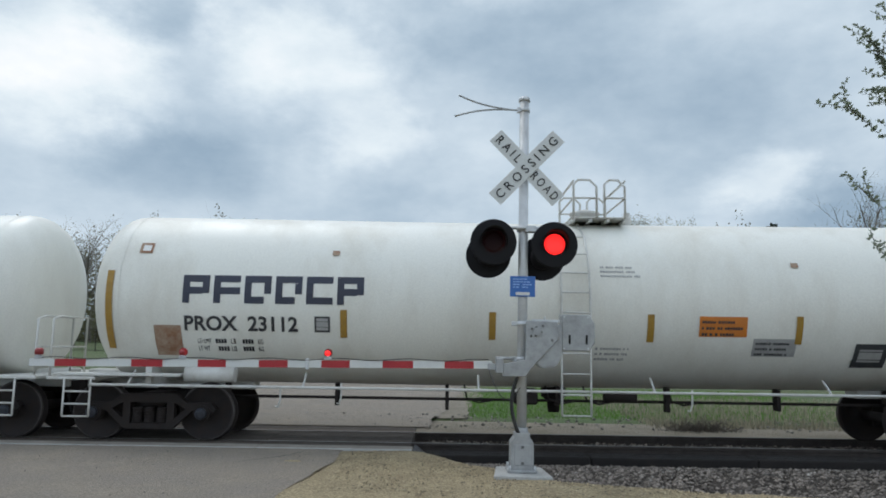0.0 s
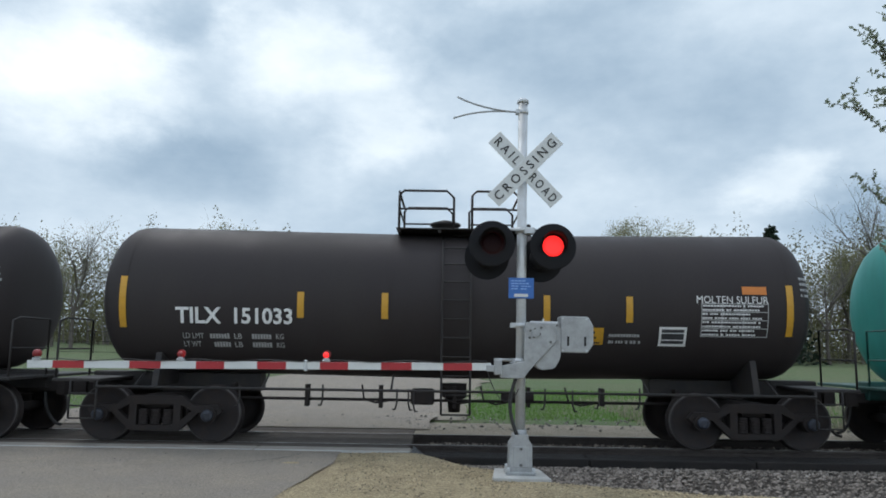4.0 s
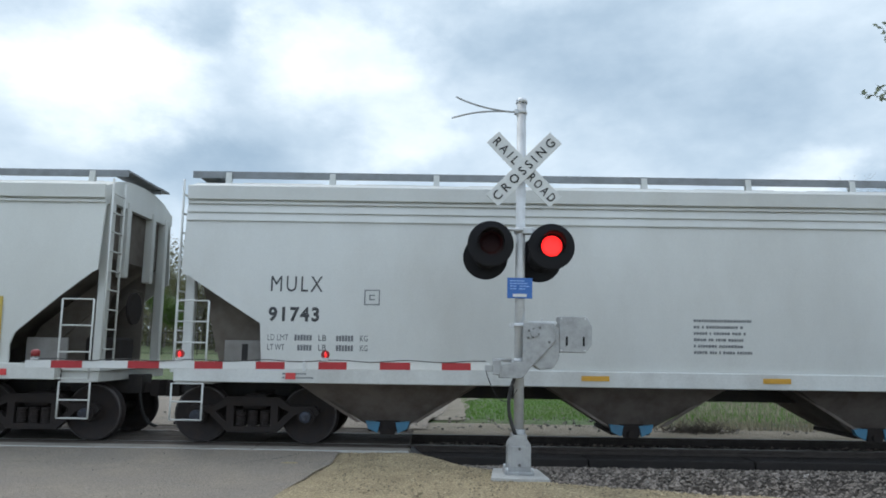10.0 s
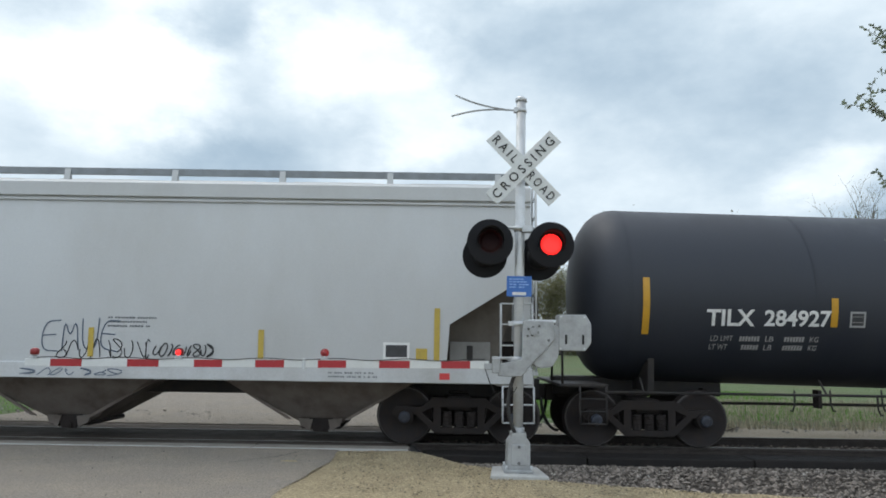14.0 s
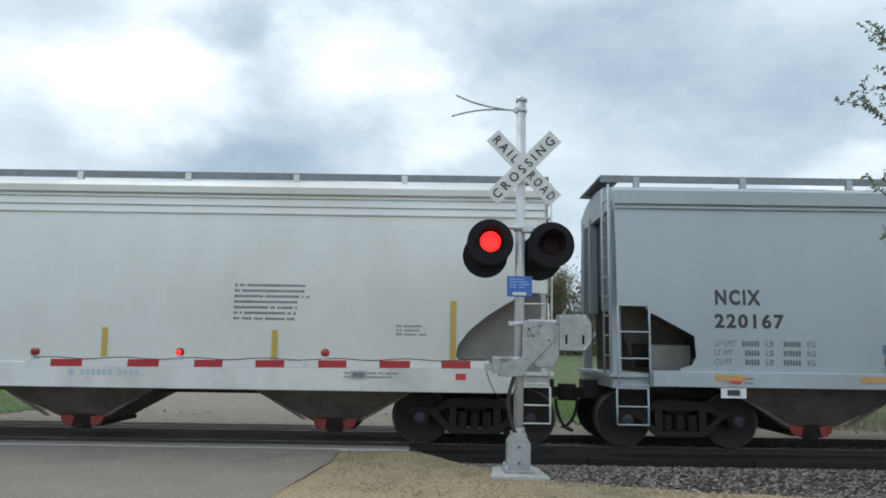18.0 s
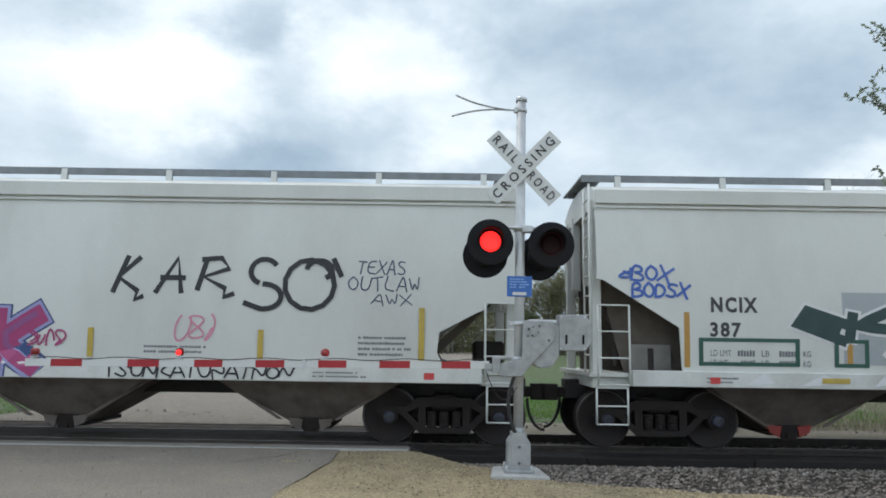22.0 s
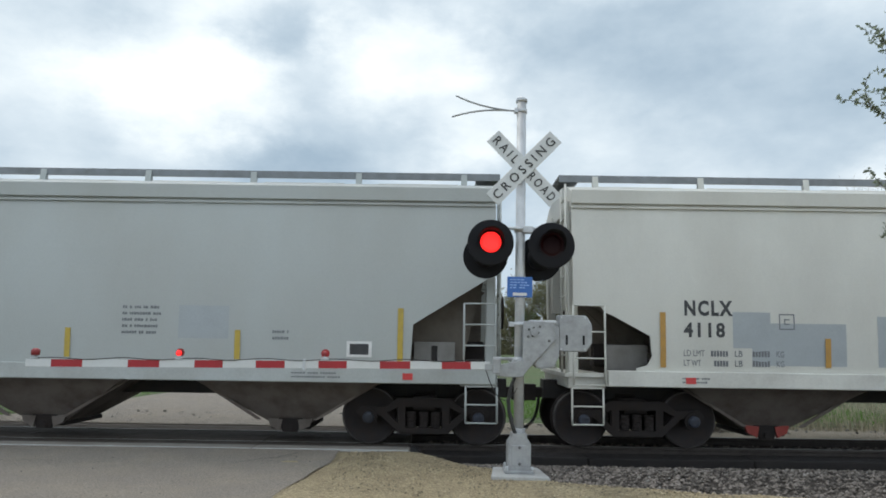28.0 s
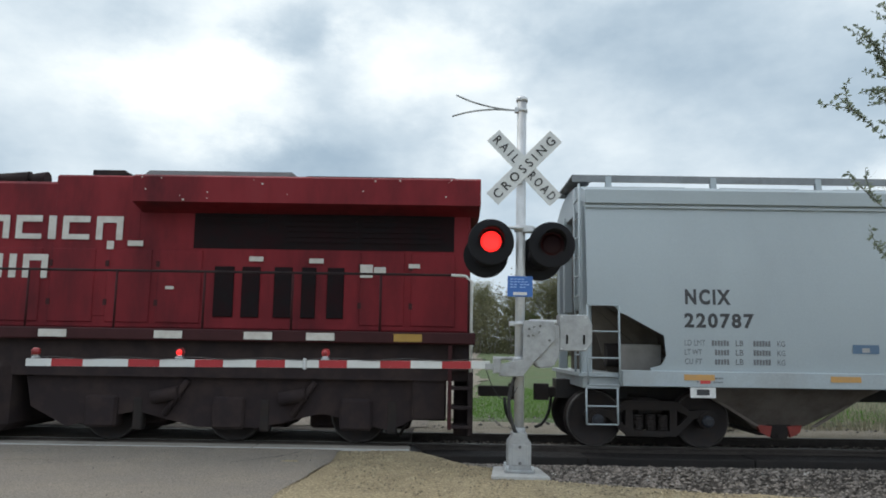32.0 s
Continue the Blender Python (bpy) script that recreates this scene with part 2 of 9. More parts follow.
def ribbon(bm, side, pts, width, lift, low):
    """A fat pen line along (x, z) points, with squared joints and ends drawn out by half its width."""
    P = [Vector(p) for p in pts]
    if (P[0] - P[-1]).length > 1e-4:
        P[0] += (P[0] - P[1]).normalized() * width * 0.42
        P[-1] += (P[-1] - P[-2]).normalized() * width * 0.42
        closed = False
    else:
        closed = True
    Q = [P[0]]
    for a, b in zip(P, P[1:]):
        k = int((b - a).length / 0.3) + 1
        Q += [a.lerp(b, (i + 1) / k) for i in range(k)]
    P, n = Q, len(Q)
    edges = []
    for i, p in enumerate(P):
        a, b = P[i - 1] if i else (P[-2] if closed else p), P[i + 1] if i < n - 1 else (P[1] if closed else p)
        d1, d2 = (p - a), (b - p)
        d1 = d1.normalized() if d1.length > 1e-6 else d2.normalized()
        d2 = d2.normalized() if d2.length > 1e-6 else d1
        t = (d1 + d2)
        t = t.normalized() if t.length > 0.2 else d1
        nrm = Vector((-t.y, t.x))
        k = 1 / max(0.5, abs(nrm.dot(Vector((-d1.y, d1.x)))))
        edges.append((p + nrm * width * 0.5 * k, p - nrm * width * 0.5 * k))
    rows = [[bm.verts.new(side.at(v.x, max(v.y, low), lift + 0.00006 * i)) for v in e] for i, e in enumerate(edges)]
    for a, b in zip(rows, rows[1:]):
        bm.faces.new((a[1], b[1], b[0], a[0]))


def soften(pts, times=2):
    """Cuts a line's corners to round it."""
    for _ in range(times):
        out = [pts[0]]
        for (a, b), (c, d) in zip(pts, pts[1:]):
            out += [(a * 0.75 + c * 0.25, b * 0.75 + d * 0.25), (a * 0.25 + c * 0.75, b * 0.25 + d * 0.75)]
        pts = out + [pts[-1]]
    return pts


def mural(parent, side, text, x0, x1, z0, z1, fills, edge=None, halo=None, shine=None, seed=0, fat=0.3, wild=8, edge_w=0.05, halo_w=0.11, curvy=2, low=1.03, lap=0.92):
    """Sprayed capitals with outlines: each leans and overlaps its neighbour. fills: one material, or one a letter. fat: the pen's width."""
    rng = random.Random(seed)
    n = len(text)
    step, h = (x1 - x0) / n, z1 - z0
    for i, ch in enumerate(text):
        x, z = x0 + (i + 0.5) * step, (z0 + z1) / 2 + rng.uniform(-0.03, 0.03) * h
        turn, lean, top = radians(rng.uniform(-wild, wild)), rng.uniform(-0.1, 0.22), rng.uniform(-0.15, 0.15)
        w2, h2 = max(step * lap * rng.uniform(0.95, 1.08) - fat, fat * 0.35), max(h * rng.uniform(0.9, 1.02) - fat, 0.1)
        fill = fills[i % len(fills)] if isinstance(fills, (list, tuple)) else fills
        lines = []
        for st in PEN[ch]:
            pts = []
            for a, b in (soften(list(st), curvy) if curvy else st):
                a, b = a - 0.5, b - 0.5
                a, b = a * w2 * (1 + top * b) + lean * b * h2 * 0.4, b * h2
                pts.append((x + a * math.cos(turn) - b * math.sin(turn), z + a * math.sin(turn) + b * math.cos(turn)))
            lines.append(pts)
        for m, ww, lift, nm in ((halo, fat + 2 * halo_w, 0.0045, "graffiti_halo"), (edge, fat + 2 * edge_w, 0.0065, "graffiti_outline"), (fill, fat, 0.0105, "graffiti_letter"), (shine, fat * 0.3, 0.0145, "graffiti_shine")):
            if m is None:
                continue
            bm = bmesh.new()
            for k, pts in enumerate(lines):
                if nm == "graffiti_shine":
                    pts = [(a - fat * 0.12, b + fat * 0.12) for a, b in pts]
                ribbon(bm, side, pts, ww, lift + 0.0003 * i + 0.00012 * k, low)
            part(nm, bm, m, parent)


class Head:
    """The bulging end of a lying tank."""
    def __init__(self, r, half, depth, axis, blunt):
        self.r, self.half, self.depth, self.axis, self.blunt = r, half, depth, axis, blunt

    def at(self, x, z, lift=0.004):
        c = 1 - (self.half - abs(x)) / self.depth
        rr = self.r * max(1 - c * c, 0.0004) ** (self.blunt / 2) + lift
        return x, -math.sqrt(max(rr * rr - (z - self.axis(x)) ** 2, 0.01)), z


def words(parent, side, text, x, z, h, width, material, name="lettering", bold=0.03, lift=0.004, space=1.0):
    v, faces = letters(text, 0.0 if "M" in text else bold, space)
    if isinstance(side, Round):
        lift = max(lift, 0.013)
    k = width / v[:, 0].max()
    bm = bmesh.new()
    vs = [bm.verts.new(side.at(x + a * k, z + b * h, lift)) for a, b in v]
    for f in faces:
        try:
            bm.faces.new([vs[i] for i in f])
        except ValueError:
            pass
    return part(name, bm, material, parent)


def patch(bm, side, x0, x1, z0, z1, lift=0.004, nz=3):
    """A thin decal or plate, bent to the side that it lies on."""
    nz = max(nz, int((z1 - z0) / 0.18) + 1)
    zs = [z0 + (z1 - z0) * i / nz for i in range(nz + 1)]
    rows = [[bm.verts.new(side.at(x, z, lift)) for x in (x0, x1)] for z in zs]
    for a, b in zip(rows, rows[1:]):
        bm.faces.new((a[0], a[1], b[1], b[0]))
    return bm


def shape(bm, side, pts, lift=0.004):
    z0, z1 = min(z for _, z in pts), max(z for _, z in pts)
    cuts = (1.5, 1.75, 1.9, 2.1, 2.3, 2.5, 2.7) if hasattr(side, "sill") else [z0 + 0.1 * k for k in range(1, int((z1 - z0) / 0.1) + 1)]
    if not isinstance(side, Flat) and z1 - z0 > 0.25:
        tmp = bmesh.new()
        tmp.faces.new([tmp.verts.new((x, 0, z)) for x, z in pts])
        for cut in cuts:
            bmesh.ops.bisect_plane(tmp, geom=tmp.verts[:] + tmp.edges[:] + tmp.faces[:], plane_co=(0, 0, cut), plane_no=(0, 0, 1))
        made = {v: bm.verts.new(side.at(v.co.x, v.co.z, lift)) for v in tmp.verts}
        for f in tmp.faces:
            bm.faces.new([made[v] for v in f.verts])
        tmp.free()
        return bm
    bm.faces.new([bm.verts.new(side.at(x, z, lift)) for x, z in pts])
    return bm


def small_print(parent, side, x, z, w, h, rows, material, seed=0, lift=0.005, name="stencil_print"):
    """Unreadable lines of small print: short bars."""
    rng = random.Random(seed)
    bm = bmesh.new()
    step = h / rows
    for i in range(rows):
        zz, xx = z + h - (i + 0.8) * step, x
        end = x + w * rng.uniform(0.75, 1.0)
        while xx < end - 0.02:
            ww = min(rng.uniform(0.022, 0.045), end - xx)
            patch(bm, side, xx, xx + ww, zz, zz + step * 0.46 * rng.uniform(0.85, 1.0), lift, 1)
            xx += ww + (0.009 if rng.random() < 0.85 else 0.04)
    return tagged(part(name, bm, material, parent), kind="stuff")


def stroke(bm, side, pts, width, lift=0.005):
    """A sprayed line: a flat ribbon along points (x, z)."""
    P = [Vector(p) for p in pts]
    L, R = [], []
    for i, p in enumerate(P):
        d = (P[min(i + 1, len(P) - 1)] - P[max(i - 1, 0)])
        if d.length < 1e-6:
            d = Vector((1, 0))
        n = Vector((-d.y, d.x)).normalized() * width / 2
        L.append(bm.verts.new(side.at(*(p + n), lift))), R.append(bm.verts.new(side.at(*(p - n), lift)))
    for i in range(len(P) - 1):
        bm.faces.new((R[i], R[i + 1], L[i + 1], L[i]))
    return bm


# ---- sky sheet: far cloud cover that drifts slowly ----
def build_sky():
    bm = bmesh.new()
    uv = bm.loops.layers.uv.new("UVMap")
    R, grid = 1500.0, {}
    for i, az in enumerate(range(-84, 85, 6)):
        for j, el in enumerate(range(-3, 46, 4)):
            a, e = radians(az), radians(el)
            grid[i, j] = (bm.verts.new((R * math.sin(a) * math.cos(e), R * math.cos(a) * math.cos(e), R * math.sin(e))), (az / 10, el / 10))
    for (i, j), _ in list(grid.items()):
        if (i + 1, j + 1) in grid:
            q = [grid[i, j], grid[i, j + 1], grid[i + 1, j + 1], grid[i + 1, j]]
            f = bm.faces.new([v for v, _ in q])
            f.smooth = True
            for lp, (_, c) in zip(f.loops, q):
                lp[uv].uv = c
    m = bpy.data.materials.new("drifting_clouds")
    m.use_nodes = True
    nt = m.node_tree
    nt.nodes.clear()
    L = nt.links.new
    co = nt.nodes.new("ShaderNodeUVMap")
    co.uv_map = "UVMap"

    def noise_tex(scale, detail, rough, stretch):
        mp = nt.nodes.new("ShaderNodeMapping")
        mp.inputs["Scale"].default_value = (1, stretch, 1)
        n = nt.nodes.new("ShaderNodeTexNoise")
        n.inputs["Scale"].default_value, n.inputs["Detail"].default_value, n.inputs["Roughness"].default_value = scale, detail, rough
        L(co.outputs[0], mp.inputs[0]), L(mp.outputs[0], n.inputs["Vector"])
        return n

    def math_node(op, a, b=None, c=None):
        n = nt.nodes.new("ShaderNodeMath")
        n.operation = op
        for i, v in enumerate((a, b, c)):
            if v is None:
                continue
            if hasattr(v, "is_linked"):
                L(v, n.inputs[i])
            else:
                n.inputs[i].default_value = v
        return n.outputs[0]

    warp = noise_tex(1.1, 6, 0.6, 1.6)
    mixv = nt.nodes.new("ShaderNodeVectorMath")
    mixv.operation = "MULTIPLY_ADD"
    L(warp.outputs["Color"], mixv.inputs[0])
    mixv.inputs[1].default_value = (1.1, 0.7, 0)
    L(co.outputs[0], mixv.inputs[2])
    dens = math_node("MULTIPLY_ADD", noise_tex(0.55, 7, 0.58, 1.7).outputs["Fac"], 1.05, -0.12)
    for x, y, sx, sy, k in CLOUD_BANKS:
        mp = nt.nodes.new("ShaderNodeMapping")
        mp.inputs["Location"].default_value = (-(x + 0.55) / sx, -(y + 0.35) / sy, 0)
        mp.inputs["Scale"].default_value = (1 / sx, 1 / sy, 0)
        L(mixv.outputs[0], mp.inputs[0])
        ln = nt.nodes.new("ShaderNodeVectorMath")
        ln.operation = "LENGTH"
        L(mp.outputs[0], ln.inputs[0])
        fall = nt.nodes.new("ShaderNodeMapRange")
        fall.interpolation_type = "SMOOTHSTEP"
        for i, v in enumerate((1.15, 0.25, 0.0, k)):
            fall.inputs[i + 1].default_value = v
        L(ln.outputs["Value"], fall.inputs[0])
        dens = math_node("ADD", dens, fall.outputs[0])
    ramp = nt.nodes.new("ShaderNodeValToRGB")
    stops = ((0.08, (0.33, 0.44, 0.55)), (0.30, (0.47, 0.58, 0.68)), (0.50, (0.64, 0.74, 0.82)), (0.68, (0.82, 0.90, 0.94)), (0.85, (1.0, 1.02, 1.03)))
    while len(ramp.color_ramp.elements) < len(stops):
        ramp.color_ramp.elements.new(0.5)
    for e, (p, c) in zip(ramp.color_ramp.elements, stops):
        e.position, e.color = p, (*c, 1)
    L(dens, ramp.inputs[0])
    em, out = nt.nodes.new("ShaderNodeEmission"), nt.nodes.new("ShaderNodeOutputMaterial")
    em.inputs["Strength"].default_value = 1.08
    L(ramp.outputs[0], em.inputs["Color"]), L(em.outputs[0], out.inputs["Surface"])
    sheet = part("backdrop_sky", bm, m, None)
    sheet.matrix_basis = pose(EYE[0], EYE[1], 0)
    return tagged(sheet, "grey and white broken cloud cover with bluish patches", "sky", kind="structure")


# centre and half size in tens of degrees (turn to the right, height), and how much brighter or darker
CLOUD_BANKS = ((-2.9, 1.9, 0.9, 0.6, 0.42), (-1.15, 2.2, 0.9, 0.5, 0.34), (-0.6, 1.65, 0.5, 0.35, 0.26), (-1.2, 0.95, 1.9, 0.3, -0.06),
               (2.35, 1.2, 0.5, 0.25, 0.26), (-3.0, 2.6, 1.0, 0.4, 0.2), (0.7, 2.3, 1.4, 0.6, -0.16), (1.9, 1.9, 1.2, 0.5, -0.08), (-2.1, 1.35, 0.9, 0.35, -0.2),
               (2.9, 0.9, 0.7, 0.3, -0.25), (0.0, 2.9, 1.2, 0.35, 0.15), (-2.3, 2.35, 0.5, 0.35, -0.22))
sky_sheet = build_sky()

# ---- ground ----
ASPHALT = paint("asphalt", (0.28, 0.245, 0.205), 0.9, dirt=(0.37, 0.315, 0.245), amount=0.6, scale=1.3, bump=0.3, grain=42, fleck=0.32, gloss=0.3)
TAN = paint("tan_gravel", (0.43, 0.345, 0.205), 0.95, dirt=(0.22, 0.175, 0.11), amount=0.6, scale=2.2, bump=0.4, grain=38, fleck=0.45)
DIRT = paint("pale_dirt", (0.30, 0.26, 0.20), 0.95, dirt=(0.16, 0.15, 0.10), amount=0.5, scale=1.2, bump=0.3, grain=60)
BALLAST = paint("dark_ballast", (0.070, 0.059, 0.050), 0.95, dirt=(0.024, 0.023, 0.021), amount=0.6, scale=3.0, fleck=0.4, bump=0.4, grain=40, gloss=0.2)
GRASS = paint("spring_grass", (0.080, 0.120, 0.040), 0.95, dirt=(0.14, 0.125, 0.075), amount=0.7, scale=0.35, bump=0.3, grain=25)
STONE = paint("stone", (0.20, 0.185, 0.165), 0.9, dirt=(0.3, 0.28, 0.25), amount=0.4, scale=9, bump=0.2, grain=80, island=0.7)
STEEL = paint("galvanised_steel", (0.55, 0.57, 0.58), 0.45, 0.35, dirt=(0.30, 0.30, 0.29), amount=0.4, scale=5, bump=0.03)
RAIL = paint("rail_steel", (0.045, 0.036, 0.031), 0.75, 0.2, dirt=(0.025, 0.022, 0.02), amount=0.5, scale=6, bump=0.05)
RAILTOP = paint("rail_head", (0.20, 0.19, 0.18), 0.45, 0.8, amount=0.1, bump=0.0)
TIMBER = paint("old_timber", (0.06, 0.05, 0.042), 0.9, dirt=(0.05, 0.045, 0.04), amount=0.5, scale=4, bump=0.2, rand=0.25)
CONCRETE = paint("concrete", (0.42, 0.42, 0.40), 0.9, dirt=(0.28, 0.26, 0.23), amount=0.5, scale=5, bump=0.15)


def skew(y):
    return 0.06 * y


def land(x, y):
    """Height of the natural ground: level at the track, a little lower beside it, and rising slowly to the fields behind."""
    z = -0.32 if -9 < y < 2.6 else -0.06
    if y > 12:
        z += min((y - 12) * 0.012, 0.9) + max(0.0, -x - 6) * min((y - 12) / 60, 1) * 0.02
    return z + 0.03 * noise.noise((x * 0.35, y * 0.35, 1.3))


def build_ground():
    bm = bmesh.new()
    xs = [-900, -400, -200, -120, -80] + [-60 + 3 * i for i in range(41)] + [80, 120, 200, 400, 900]
    ys = [-400, -150, -60, -30] + [-20 + 1.5 * i for i in range(30)] + [28 + 6 * i for i in range(20)] + [180, 300, 600, 1200]
    vs = [[bm.verts.new((x, y, land(x, y))) for y in ys] for x in xs]
    for i in range(len(xs) - 1):
        for j in range(len(ys) - 1):
            f = bm.faces.new((vs[i][j], vs[i + 1][j], vs[i + 1][j + 1], vs[i][j + 1]))
            f.smooth = True
    tagged(part("ground", bm, GRASS, None), "spring grass and dry weeds on level fields", "ground", kind="structure")


def strip(name, left, right, ys, z, material, label, category, cols=6, rough=0.012):
    """A sheet between two edges x(y)."""
    bm = bmesh.new()
    rows = []
    for y in ys:
        a, b = left(y), right(y)
        rows.append([bm.verts.new((a + (b - a) * k / cols, y, z(a + (b - a) * k / cols, y) + rough * noise.noise((k * 1.7, y * 1.3, 4)))) for k in range(cols + 1)])
    for r, q in zip(rows, rows[1:]):
        for k in range(cols):
            bm.faces.new((r[k], r[k + 1], q[k + 1], q[k])).smooth = True
    return tagged(part(name, bm, material, None), label, category, kind="structure")


def steps(a, b, d):
    n = max(1, int(round((b - a) / d)))
    return [a + (b - a) * i / n for i in range(n + 1)]


def wob(y, k, s=0.0):
    return k * noise.noise((y * 0.9, s, 7.7)) + 0.5 * k * noise.noise((y * 3.1, s, 2.2))


build_ground()
strip("verge_far", lambda y: -60, lambda y: 70, steps(0.95, 4.2, 0.25), lambda x, y: -0.022 - 0.05 * max(0, y - 2.5) + 0.02 * noise.noise((x, y, 0)), DIRT,
      "pale gravelly dirt strip along the far side of the track", "dirt strip", cols=130, rough=0.0)


def verge_edge(x):
    """How far the tan gravel of the near verge reaches towards the track."""
    y = float(np.interp(x, (-2.5, -0.45, 0.0, 0.35, 1.4, 3.0, 5.0, 9.0, 30.0), (-1.6, -1.6, -2.2, -2.75, -3.95, -4.5, -4.9, -5.3, -6.0)))
    return y + 0.10 * noise.noise((x * 2.1, 0, 9)) + 0.05 * noise.noise((x * 7.0, 0, 5))


def build_verge():
    bm = bmesh.new()
    xs = [-2.4 + 0.12 * i for i in range(140)] + [15 + 1.5 * i for i in range(30)]
    rows = []
    for x in xs:
        e = verge_edge(x)
        rows.append([bm.verts.new((x, e - d, -0.015 + 0.02 * noise.noise((x, e - d, 0)) - (0.07 if k == 0 else 0.0))) for k, d in enumerate((0, 0.08, 0.3, 0.7, 1.2, 2, 3.2, 5, 9, 24))])
    for a, b in zip(rows, rows[1:]):
        for k in range(len(a) - 1):
            bm.faces.new((a[k], a[k + 1], b[k + 1], b[k])).smooth = True
    tagged(part("verge_near", bm, TAN, None), "tan gravel verge beside the road", "gravel verge", kind="structure")


build_verge()
ROAD = strip("road", lambda y: -9.6 + skew(y), lambda y: -1.42 + skew(y) + wob(y, 0.12), steps(-60, -1.62, 0.4), lambda x, y: -0.004, ASPHALT,
      "worn grey asphalt road up to the crossing", "road", cols=8)
def far_edge(y):
    return -0.25 + skew(y) + 0.35 * noise.noise((y * 0.22, 5, 7.7)) + 0.06 * noise.noise((y * 1.9, 5, 2.2))


strip("shoulder_far", lambda y: far_edge(y) - 0.3, lambda y: far_edge(y) + 0.5 + 0.9 * abs(noise.noise((y * 0.3, 1, 3))), steps(4.0, 60, 0.4), lambda x, y: land(x, y) + 0.03, DIRT,
      "pale gravel shoulder of the far road", "road shoulder", cols=6)
strip("road_far", lambda y: -9.6 + skew(y), far_edge, steps(1.62, 90, 0.4), lambda x, y: land(x, y) + 0.045 if y > 4.4 else 0.01, ASPHALT,
      "grey asphalt road beyond the crossing", "road", cols=8)


BED = ((-8.0, -0.10), (-5.0, -0.07), (-3.4, -0.075), (-2.8, -0.09), (-2.3, -0.125), (-1.75, -0.19), (-1.5, -0.22), (-1.0, -0.20), (-0.5, -0.17), (0.5, -0.16), (1.45, -0.14), (1.9, -0.08), (2.6, -0.10))


def bed_height(y):
    return float(np.interp(y, [p[0] for p in BED], [p[1] for p in BED]))


def build_track():
    bm = bmesh.new()
    prof = BED
    xs = [-760, -300, -80, -40, -11] + [-0.45 + 0.4 * i for i in range(110)] + [50, 80, 300, 760]
    rows = [[bm.verts.new((x, y, z + 0.03 * noise.noise((x * 2, y * 2, 1)))) for y, z in prof] for x in xs]
    for a, b in zip(rows, rows[1:]):
        for k in range(len(prof) - 1):
            bm.faces.new((a[k], b[k], b[k + 1], a[k + 1])).smooth = True
    return tagged(part("track_bed", bm, BALLAST, None), "dark oily crushed stone ballast under the track", "ballast", kind="structure")


bed = build_track()


def rail_profile(bm, x0, x1):
    w = ((-0.07, -0.18), (0.07, -0.18), (0.07, -0.165), (0.012, -0.145), (0.012, -0.05), (0.036, -0.04), (0.036, -0.002), (0.03, 0.0), (-0.03, 0.0), (-0.036, -0.002), (-0.036, -0.04), (-0.012, -0.05), (-0.012, -0.145), (-0.07, -0.165))
    return prism(bm, w, x0, x1, "x")


for side in (-1, 1):
    rail = part("rail", rail_profile(bmesh.new(), -760, 760), RAIL, None, at=pose(0, side * 0.753, 0))
    tagged(rail, "rusty steel running rail with a polished head", "rail", "rails of the track", "structure")
    part("rail_head", box(bmesh.new(), -760, 760, -0.022, 0.022, -0.001, 0.003), RAILTOP, rail)
tie_mesh = shared("tie", lambda: box(bmesh.new(), -0.11, 0.11, -1.3, 1.3, -0.36, -0.165, bevel=0.012), TIMBER)
for i in range(60):
    part("tie", tie_mesh, TIMBER, bed, at=pose(-0.2 + 0.53 * i, random.uniform(-0.04, 0.04), random.uniform(0, 0.012), 0, 0, random.uniform(-1, 1)))


def stones(name, parent, n, area, size, material, label):
    """Loose stones lying on the ground, as one object that nobody could count."""
    rng = random.Random(n)
    verts, faces = [], []
    for _ in range(n):
        x, y, z = area(rng)
        r = size * rng.uniform(0.5, 1.4)
        k = len(verts)
        for dx, dy, dz in ((1, 0, 0), (0.2, 0.9, 0.1), (-0.9, 0.3, 0), (-0.4, -0.9, 0.1), (0.1, 0, 0.75), (0, 0, -0.5)):
            verts.append((x + r * (dx + rng.uniform(-0.3, 0.3)), y + r * (dy + rng.uniform(-0.3, 0.3)), z + r * (dz + rng.uniform(-0.15, 0.15))))
        for a, b, c in ((0, 1, 4), (1, 2, 4), (2, 3, 4), (3, 0, 4), (1, 0, 5), (2, 1, 5), (3, 2, 5), (0, 3, 5)):
            faces.append((k + a, k + b, k + c))
    me = bpy.data.meshes.new(name)
    me.from_pydata(verts, [], faces)
    ob = part(name, me, material, parent)
    return tagged(ob, label, "stones", kind="stuff")


def on_bed(rng):
    x = -0.3 + 24 * rng.random() ** 1.3
    if rng.random() < 0.25:
        y = rng.uniform(-0.6, 1.5)
        return x, y, bed_height(y) + 0.01
    y = verge_edge(x) + (-1.9 - verge_edge(x)) * rng.random() ** 1.1
    return x, y, bed_height(y) + 0.02 * rng.random()


def on_verge(rng):
    x = rng.uniform(-1.4, 9)
    return x, verge_edge(x) - 0.1 - 3.2 * rng.random() ** 1.3, -0.008


